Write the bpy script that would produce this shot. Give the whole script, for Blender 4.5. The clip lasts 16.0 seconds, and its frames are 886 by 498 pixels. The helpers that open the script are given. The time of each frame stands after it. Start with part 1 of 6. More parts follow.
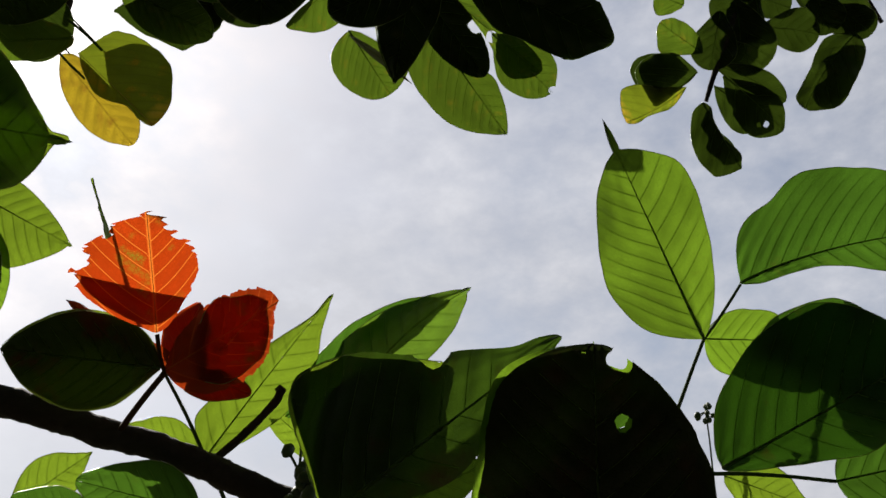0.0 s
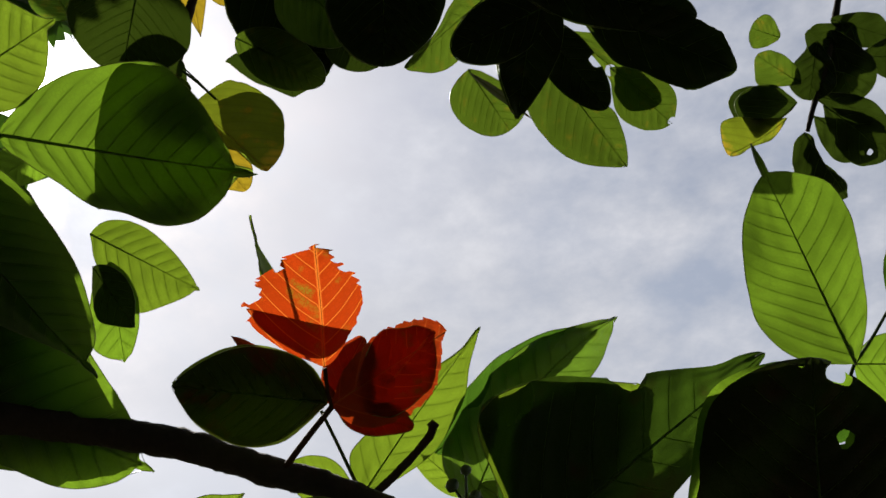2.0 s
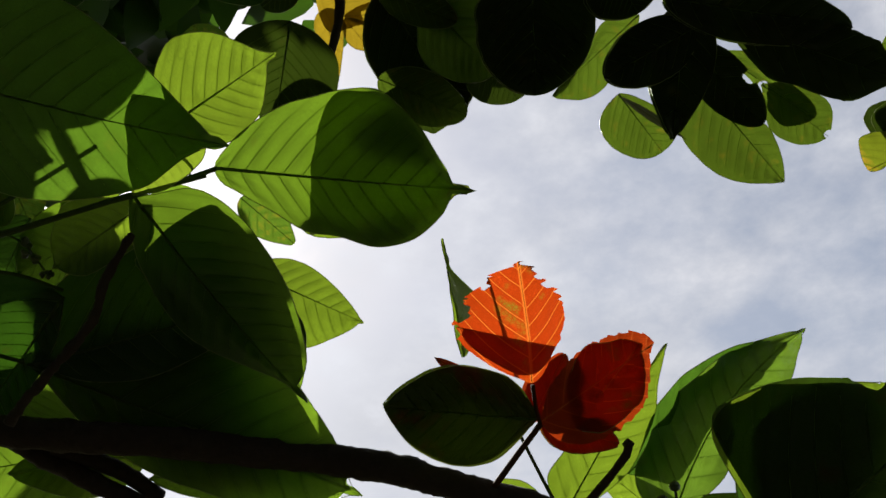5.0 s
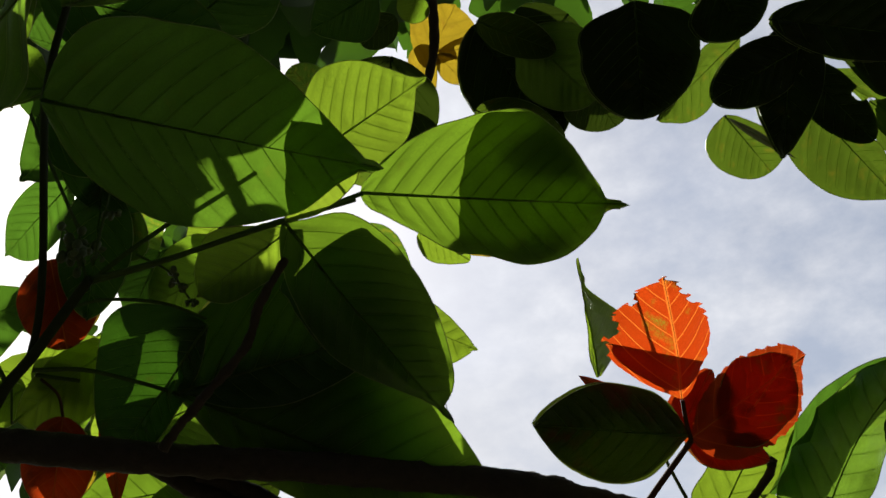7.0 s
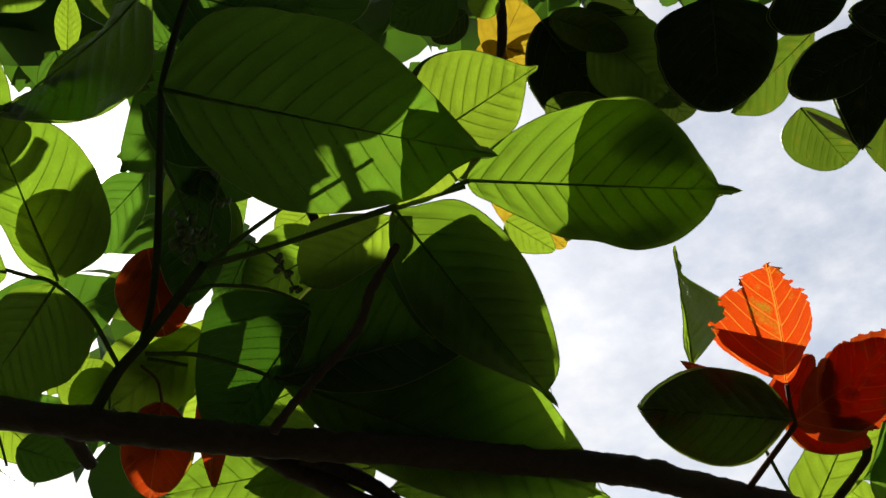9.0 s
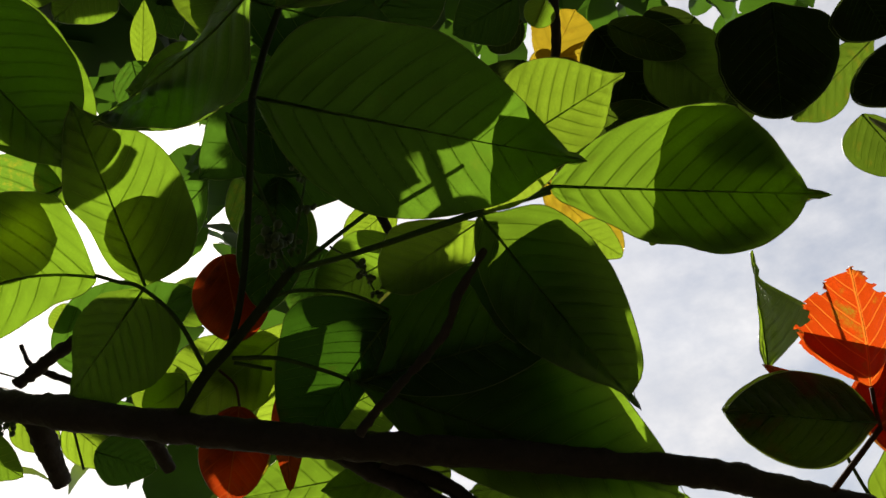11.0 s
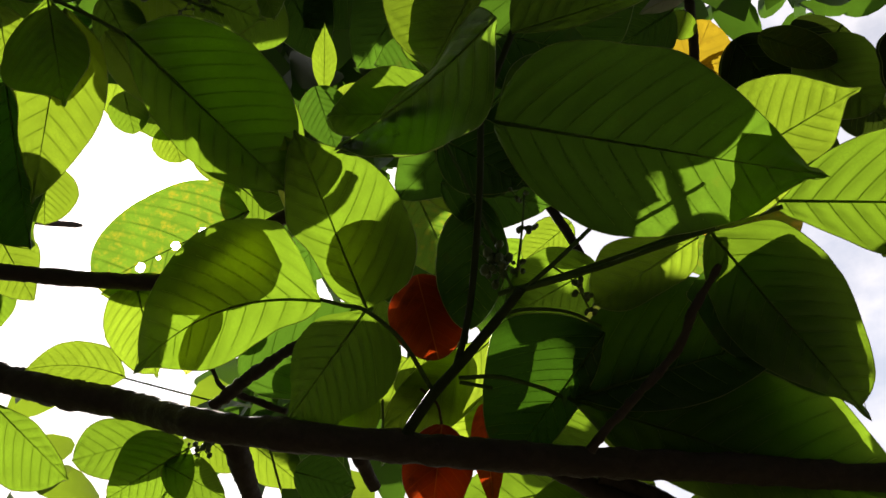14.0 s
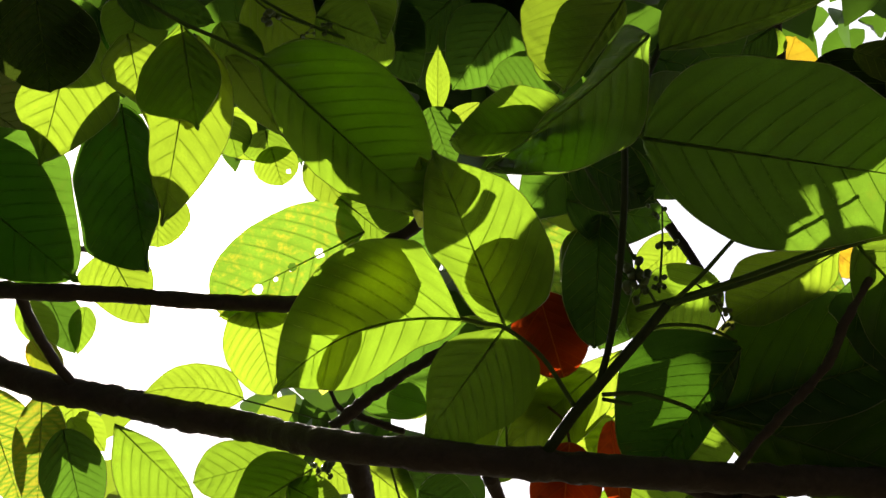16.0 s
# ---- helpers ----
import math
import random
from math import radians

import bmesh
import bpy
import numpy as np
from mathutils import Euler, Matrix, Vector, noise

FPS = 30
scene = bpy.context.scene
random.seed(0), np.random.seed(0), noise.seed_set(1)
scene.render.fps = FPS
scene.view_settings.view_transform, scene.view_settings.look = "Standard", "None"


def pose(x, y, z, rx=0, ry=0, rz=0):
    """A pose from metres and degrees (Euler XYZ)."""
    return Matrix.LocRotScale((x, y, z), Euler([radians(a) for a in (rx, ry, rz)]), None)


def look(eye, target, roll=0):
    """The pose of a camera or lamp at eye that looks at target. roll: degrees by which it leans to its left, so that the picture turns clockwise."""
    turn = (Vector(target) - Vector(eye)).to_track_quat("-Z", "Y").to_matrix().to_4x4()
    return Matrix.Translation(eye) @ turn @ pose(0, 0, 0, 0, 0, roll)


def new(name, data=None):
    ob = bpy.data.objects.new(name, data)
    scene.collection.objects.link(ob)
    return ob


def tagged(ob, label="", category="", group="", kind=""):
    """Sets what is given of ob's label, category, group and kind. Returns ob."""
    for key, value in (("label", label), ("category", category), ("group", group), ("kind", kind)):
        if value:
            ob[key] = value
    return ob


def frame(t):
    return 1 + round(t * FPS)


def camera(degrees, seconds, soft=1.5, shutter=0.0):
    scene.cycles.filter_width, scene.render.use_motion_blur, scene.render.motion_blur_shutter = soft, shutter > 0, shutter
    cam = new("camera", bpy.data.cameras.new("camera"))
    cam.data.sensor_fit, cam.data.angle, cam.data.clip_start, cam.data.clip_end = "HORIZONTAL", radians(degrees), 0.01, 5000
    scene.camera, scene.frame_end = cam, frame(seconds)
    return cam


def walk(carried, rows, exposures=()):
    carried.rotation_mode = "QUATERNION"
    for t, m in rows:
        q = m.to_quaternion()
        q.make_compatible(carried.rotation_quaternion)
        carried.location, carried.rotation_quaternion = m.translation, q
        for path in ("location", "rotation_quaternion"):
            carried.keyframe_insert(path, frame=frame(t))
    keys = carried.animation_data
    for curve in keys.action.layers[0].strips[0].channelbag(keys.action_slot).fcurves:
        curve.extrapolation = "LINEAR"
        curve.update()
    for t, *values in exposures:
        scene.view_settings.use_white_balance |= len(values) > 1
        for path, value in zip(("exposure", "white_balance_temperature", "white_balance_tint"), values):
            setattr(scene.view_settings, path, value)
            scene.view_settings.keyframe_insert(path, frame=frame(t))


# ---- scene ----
cam = camera(54, 16.0, soft=1.5)
PATH = [
    (0, (0.6396, 0.1716, 1.5866), (-0.032, 1.7076, 2.6773), -0.03),
    (0.5, (0.6042, 0.1626, 1.5891), (-0.0651, 1.6829, 2.703), -0.42),
    (1, (0.5799, 0.1457, 1.5979), (-0.1012, 1.6566, 2.7175), -0.28),
    (1.5, (0.5455, 0.1405, 1.5846), (-0.1324, 1.6219, 2.7446), -0.59),
    (2, (0.5291, 0.1379, 1.5706), (-0.1617, 1.5852, 2.7657), -0.59),
    (2.5, (0.5199, 0.1237, 1.5768), (-0.1906, 1.5573, 2.7768), -0.46),
    (3, (0.5083, 0.1081, 1.5856), (-0.2272, 1.5447, 2.7669), -0.15),
    (5.5, (0.397, 0.0855, 1.5402), (-0.3814, 1.3844, 2.8468), -0.08),
    (6, (0.3801, 0.0675, 1.5452), (-0.415, 1.3567, 2.8513), 0.03),
    (6.5, (0.3598, 0.0569, 1.5392), (-0.4339, 1.3166, 2.8745), 0.05),
    (7, (0.3372, 0.0542, 1.5251), (-0.4588, 1.2789, 2.8913), 0.28),
    (7.5, (0.3224, 0.0347, 1.5286), (-0.4814, 1.2608, 2.8889), 0.35),
    (8, (0.3089, 0.0141, 1.5297), (-0.5051, 1.246, 2.8787), 0.50),
    (8.5, (0.2928, 0.0131, 1.5189), (-0.5285, 1.2334, 2.8741), 0.84),
    (9, (0.2732, 0.0121, 1.5058), (-0.5451, 1.2172, 2.8763), 1.09),
    (11.5, (0.2017, -0.03, 1.4869), (-0.637, 1.126, 2.887), 1.91),
    (12, (0.1728, -0.0347, 1.476), (-0.6747, 1.097, 2.8906), 1.94),
    (12.5, (0.1591, -0.0814, 1.4963), (-0.6974, 1.0623, 2.8958), 1.87),
    (13, (0.1391, -0.1165, 1.5049), (-0.7223, 1.0439, 2.8875), 1.72),
    (13.5, (0.1072, -0.1331, 1.4924), (-0.7324, 1.0161, 2.8976), 1.28),
    (14, (0.0875, -0.1394, 1.4921), (-0.7722, 1.0051, 2.8888), 1.47),
    (14.5, (0.0652, -0.1525, 1.4865), (-0.7963, 0.9773, 2.8941), 1.39),
    (15, (0.0439, -0.1598, 1.4891), (-0.8264, 0.9563, 2.9022), 1.63),
    (15.5, (0.0333, -0.1766, 1.4956), (-0.8619, 0.9176, 2.9104), 2.56),
    (16, (-0.0053, -0.2069, 1.4847), (-0.8627, 0.8936, 2.9178), 1.44),
]
walk(cam, [(t, look(e, g, r)) for t, e, g, r in PATH],
     exposures=[(0, 0.95, 6500, 10), (7.0, 1.2, 6500, 9), (9.0, 1.5, 6700, 8), (11.5, 1.36, 6900, 10),
                (12.5, 1.55, 6900, 12), (13.0, 1.55, 6900, 12), (14.5, 1.95, 7000, 15), (16.0, 2.3, 7000, 17)])

# ---- sky and sun ----
SUN_AZ, SUN_EL = radians(61.5), radians(42.7)   # azimuth counted from +y towards -x
SUN_DIR = Vector((-math.sin(SUN_AZ) * math.cos(SUN_EL), math.cos(SUN_AZ) * math.cos(SUN_EL), math.sin(SUN_EL)))


def build_sky():
    w = bpy.data.worlds.new("sky")
    scene.world = w
    w.use_nodes = True
    nt = w.node_tree
    n, ln = nt.nodes, nt.links
    n.clear()
    outp = n.new("ShaderNodeOutputWorld")
    sky = n.new("ShaderNodeTexSky")
    sky.sky_type, sky.sun_disc = "NISHITA", False
    sky.sun_elevation, sky.sun_rotation = SUN_EL, -SUN_AZ
    sky.air_density, sky.dust_density = 1.2, 2.0
    co = n.new("ShaderNodeTexCoord")
    # thin broken cloud
    stretch = n.new("ShaderNodeMapping")
    stretch.inputs["Scale"].default_value = (1.0, 1.0, 1.6)
    ln.new(co.outputs["Generated"], stretch.inputs["Vector"])
    big = n.new("ShaderNodeTexNoise")
    big.inputs["Scale"].default_value, big.inputs["Detail"].default_value = 3.0, 3
    fine = n.new("ShaderNodeTexNoise")
    fine.inputs["Scale"].default_value, fine.inputs["Detail"].default_value = 11.0, 6
    fine.inputs["Roughness"].default_value = 0.6
    ln.new(stretch.outputs["Vector"], big.inputs["Vector"])
    ln.new(stretch.outputs["Vector"], fine.inputs["Vector"])
    mixn = n.new("ShaderNodeMix")
    mixn.inputs[0].default_value = 0.5
    ln.new(big.outputs["Fac"], mixn.inputs[2])
    ln.new(fine.outputs["Fac"], mixn.inputs[3])
    ramp = n.new("ShaderNodeMapRange")
    ramp.inputs["From Min"].default_value, ramp.inputs["From Max"].default_value = 0.36, 0.60
    ramp.inputs["To Min"].default_value, ramp.inputs["To Max"].default_value = 0.45, 1.0
    ln.new(mixn.outputs[0], ramp.inputs["Value"])
    # haze brightens towards the sun
    dot = n.new("ShaderNodeVectorMath")
    dot.operation = "DOT_PRODUCT"
    dot.inputs[1].default_value = SUN_DIR
    ln.new(co.outputs["Generated"], dot.inputs[0])
    clampd = n.new("ShaderNodeMath")
    clampd.operation = "MAXIMUM"
    clampd.inputs[1].default_value = 0.0
    ln.new(dot.outputs["Value"], clampd.inputs[0])

    def lobe(power, gain):
        p = n.new("ShaderNodeMath")
        p.operation = "POWER"
        p.inputs[1].default_value = power
        ln.new(clampd.outputs[0], p.inputs[0])
        m = n.new("ShaderNodeMath")
        m.operation = "MULTIPLY"
        m.inputs[1].default_value = gain
        ln.new(p.outputs[0], m.inputs[0])
        return m

    def add(a, b):
        m = n.new("ShaderNodeMath")
        m.operation = "ADD"
        ln.new(a.outputs[0], m.inputs[0])
        ln.new(b.outputs[0], m.inputs[1])
        return m
    halo = add(add(lobe(7, 0.085), lobe(50, 0.20)), add(lobe(900, 3.0), lobe(9000, 40.0)))
    base = n.new("ShaderNodeMath")
    base.operation = "ADD"
    base.inputs[1].default_value = CLOUD
    ln.new(halo.outputs[0], base.inputs[0])
    cloud = n.new("ShaderNodeVectorMath")
    cloud.operation = "SCALE"
    cloud.inputs[0].default_value = (0.965, 0.98, 1.055)
    billow = n.new("ShaderNodeMapRange")
    billow.inputs["From Min"].default_value, billow.inputs["From Max"].default_value = 0.3, 0.7
    billow.inputs["To Min"].default_value, billow.inputs["To Max"].default_value = 0.86, 1.12
    ln.new(fine.outputs["Fac"], billow.inputs["Value"])
    lit = n.new("ShaderNodeMath")
    lit.operation = "MULTIPLY"
    ln.new(base.outputs[0], lit.inputs[0])
    ln.new(billow.outputs[0], lit.inputs[1])
    ln.new(lit.outputs[0], cloud.inputs["Scale"])
    skys = n.new("ShaderNodeVectorMath")
    skys.operation = "SCALE"
    skys.inputs["Scale"].default_value = 0.055
    ln.new(sky.outputs[0], skys.inputs[0])
    mix = n.new("ShaderNodeMix")
    mix.data_type = "RGBA"
    ln.new(ramp.outputs[0], mix.inputs[0])
    ln.new(skys.outputs[0], mix.inputs[6])
    ln.new(cloud.outputs[0], mix.inputs[7])
    bg = n.new("ShaderNodeBackground")
    ln.new(mix.outputs[2], bg.inputs["Color"])
    ln.new(bg.outputs[0], outp.inputs["Surface"])


CLOUD = 0.31
build_sky()
sun = new("sun", bpy.data.lights.new("sun", "SUN"))
sun.data.energy, sun.data.angle, sun.data.color = 4.2, radians(0.6), (1.0, 0.95, 0.86)
sun.matrix_world = Matrix.Translation((0, 0, 8)) @ SUN_DIR.to_track_quat("Z", "Y").to_matrix().to_4x4()

# ---- materials ----


def nodes(name):
    m = bpy.data.materials.new(name)
    m.use_nodes = True
    nt = m.node_tree
    nt.nodes.clear()
    return m, nt.nodes, nt.links


def noise_tex(n, ln, co, scale, detail=4, rough=0.55):
    t = n.new("ShaderNodeTexNoise")
    t.inputs["Scale"].default_value, t.inputs["Detail"].default_value, t.inputs["Roughness"].default_value = scale, detail, rough
    ln.new(co, t.inputs["Vector"])
    return t.outputs["Fac"]


def ramp_to(n, ln, value, lo, hi):
    r = n.new("ShaderNodeMapRange")
    r.inputs["From Min"].default_value, r.inputs["From Max"].default_value = lo, hi
    ln.new(value, r.inputs["Value"])
    return r.outputs[0]


def mixed(n, ln, fac, a, b):
    m = n.new("ShaderNodeMix")
    m.data_type = "RGBA"
    ln.new(fac, m.inputs[0])
    for slot, v in ((6, a), (7, b)):
        if isinstance(v, tuple):
            m.inputs[slot].default_value = (*v, 1)
        else:
            ln.new(v, m.inputs[slot])
    return m.outputs[2]


def leaf_material(name, skin, glow, blotch, blotch_glow, spots=0.0, spot_size=38, through_part=0.55, gloss=0.3, edge=None, stripes=0.0, sheen=0.32, rib=None, rib_tone=0.58):
    """Thin leaf: skin reflects, glow is the light that comes through. Blotches of another colour; spots: how far they spread."""
    m, n, ln = nodes(name)
    co = n.new("ShaderNodeTexCoord")
    ob = co.outputs["Object"]
    uv = n.new("ShaderNodeUVMap")
    info = n.new("ShaderNodeObjectInfo")
    patches = ramp_to(n, ln, noise_tex(n, ln, ob, spot_size, 5), 0.62 - 0.22 * spots, 0.74 - 0.12 * spots)
    mottle = ramp_to(n, ln, noise_tex(n, ln, ob, 14, 3), 0.3, 0.7)
    grain = ramp_to(n, ln, noise_tex(n, ln, ob, 420, 4, 0.7), 0.25, 0.75)

    def shade(c, k):
        return tuple(min(1.0, v * k) for v in c)
    skin_c = mixed(n, ln, mottle, shade(skin, 0.8), shade(skin, 1.2))
    glow = shade(glow, 0.56)
    blotch_glow = shade(blotch_glow, 0.56)
    worn = ramp_to(n, ln, noise_tex(n, ln, ob, 46, 5, 0.6), 0.3, 0.7)
    glow_c = mixed(n, ln, mottle, mixed(n, ln, worn, shade(glow, 0.58), shade(glow, 0.86)), mixed(n, ln, worn, shade(glow, 0.92), shade(glow, 1.22)))
    glow_c = mixed(n, ln, grain, glow_c, mixed(n, ln, grain, shade(glow, 0.7), glow_c))
    skin_c = mixed(n, ln, patches, skin_c, blotch)
    glow_c = mixed(n, ln, patches, glow_c, blotch_glow)
    # fine net between the side veins
    net = n.new("ShaderNodeTexVoronoi")
    net.feature = "DISTANCE_TO_EDGE"
    net.inputs["Scale"].default_value = 260
    ln.new(ob, net.inputs["Vector"])
    mesh = ramp_to(n, ln, net.outputs["Distance"], 0.0, 0.09)
    glow_c = mixed(n, ln, mesh, shade(glow, 0.72), glow_c)
    if edge:
        sep = n.new("ShaderNodeSeparateXYZ")
        ln.new(uv.outputs[0], sep.inputs[0])
        far = n.new("ShaderNodeMath")
        far.operation = "ADD"
        ln.new(sep.outputs["X"], far.inputs[0])
        wob = n.new("ShaderNodeMath")
        wob.operation = "MULTIPLY"
        wob.inputs[1].default_value = 0.35
        ln.new(noise_tex(n, ln, ob, 25, 4), wob.inputs[0])
        ln.new(wob.outputs[0], far.inputs[1])
        rim = ramp_to(n, ln, far.outputs[0], 1.04, 1.16)
        skin_c = mixed(n, ln, rim, skin_c, edge)
        glow_c = mixed(n, ln, rim, glow_c, edge)
    if stripes:
        wave = n.new("ShaderNodeTexWave")
        wave.inputs["Scale"].default_value, wave.inputs["Distortion"].default_value = stripes, 2.0
        ln.new(uv.outputs[0], wave.inputs["Vector"])
        glow_c = mixed(n, ln, wave.outputs["Fac"], glow_c, blotch_glow)
    # side veins: thicker tissue; shading of the puckers between them painted into the glow
    ribs = n.new("ShaderNodeUVMap")
    ribs.uv_map = "Ribs"
    cut = n.new("ShaderNodeSeparateXYZ")
    ln.new(ribs.outputs[0], cut.inputs[0])
    near = n.new("ShaderNodeMath")
    near.operation = "PINGPONG"
    near.inputs[1].default_value = 0.5
    ln.new(cut.outputs["X"], near.inputs[0])
    line = ramp_to(n, ln, near.outputs[0], 0.0, 0.055 if rib else 0.11)
    pucker_shade = ramp_to(n, ln, near.outputs[0], 0.0, 0.45)
    glow_c = mixed(n, ln, pucker_shade, mixed(n, ln, pucker_shade, shade(glow, 0.74), glow_c), glow_c)
    glow_c = mixed(n, ln, line, rib or mixed(n, ln, mottle, shade(glow, rib_tone), shade(glow, rib_tone + 0.15)), glow_c)
    if rib:
        skin_c = mixed(n, ln, line, shade(rib, 0.35), skin_c)
        midline = n.new("ShaderNodeMath")
        midline.operation = "ABSOLUTE"
        ln.new(cut.outputs["Y"], midline.inputs[0])
        glow_c = mixed(n, ln, ramp_to(n, ln, midline.outputs[0], 0.012, 0.04), rib, glow_c)
    # every leaf its own tone
    hue = n.new("ShaderNodeHueSaturation")
    tone = n.new("ShaderNodeMapRange")
    tone.inputs["To Min"].default_value, tone.inputs["To Max"].default_value = 0.8, 1.2
    ln.new(info.outputs["Random"], tone.inputs["Value"])
    ln.new(tone.outputs[0], hue.inputs["Value"])
    ln.new(glow_c, hue.inputs["Color"])
    bump = n.new("ShaderNodeBump")
    bump.inputs["Strength"].default_value, bump.inputs["Distance"].default_value = 0.4, 0.0008
    ln.new(mesh, bump.inputs["Height"])
    dif = n.new("ShaderNodeBsdfDiffuse")
    ln.new(skin_c, dif.inputs["Color"])
    ln.new(bump.outputs[0], dif.inputs["Normal"])
    tra = n.new("ShaderNodeBsdfTranslucent")
    ln.new(hue.outputs[0], tra.inputs["Color"])
    body = n.new("ShaderNodeMixShader")
    body.inputs[0].default_value = through_part
    ln.new(dif.outputs[0], body.inputs[1])
    ln.new(tra.outputs[0], body.inputs[2])
    glo = n.new("ShaderNodeBsdfGlossy")
    rough = n.new("ShaderNodeMapRange")
    rough.inputs["To Min"].default_value, rough.inputs["To Max"].default_value = gloss, gloss + 0.2
    ln.new(mottle, rough.inputs["Value"])
    ln.new(rough.outputs[0], glo.inputs["Roughness"])
    ln.new(bump.outputs[0], glo.inputs["Normal"])
    fres = n.new("ShaderNodeLayerWeight")
    fres.inputs["Blend"].default_value = 0.12
    top = n.new("ShaderNodeMixShader")
    half = n.new("ShaderNodeMath")
    half.operation = "MULTIPLY"
    half.inputs[1].default_value = sheen
    ln.new(fres.outputs["Facing"], half.inputs[0])
    ln.new(half.outputs[0], top.inputs[0])
    ln.new(body.outputs[0], top.inputs[1])
    ln.new(glo.outputs[0], top.inputs[2])
    outp = n.new("ShaderNodeOutputMaterial")
    ln.new(top.outputs[0], outp.inputs["Surface"])
    return m


def solid_material(name, a, b, scale, rough, relief, spec=0.4, fuzz=0.0):
    m, n, ln = nodes(name)
    co = n.new("ShaderNodeTexCoord")
    ob = co.outputs["Object"]
    f1 = noise_tex(n, ln, ob, scale, 6, 0.65)
    f2 = noise_tex(n, ln, ob, scale * 0.15, 3)
    c = mixed(n, ln, ramp_to(n, ln, f1, 0.3, 0.7), a, b)
    c = mixed(n, ln, ramp_to(n, ln, f2, 0.35, 0.75), c, tuple(v * 0.6 for v in a))
    p = n.new("ShaderNodeBsdfPrincipled")
    ln.new(c, p.inputs["Base Color"])
    p.inputs["Roughness"].default_value = rough
    p.inputs["Specular IOR Level"].default_value = spec
    p.inputs["Sheen Weight"].default_value = fuzz
    p.inputs["Sheen Roughness"].default_value = 0.25
    bump = n.new("ShaderNodeBump")
    bump.inputs["Strength"].default_value, bump.inputs["Distance"].default_value = 0.8, relief
    ln.new(f1, bump.inputs["Height"])
    ln.new(bump.outputs[0], p.inputs["Normal"])
    outp = n.new("ShaderNodeOutputMaterial")
    ln.new(p.outputs[0], outp.inputs["Surface"])
    return m


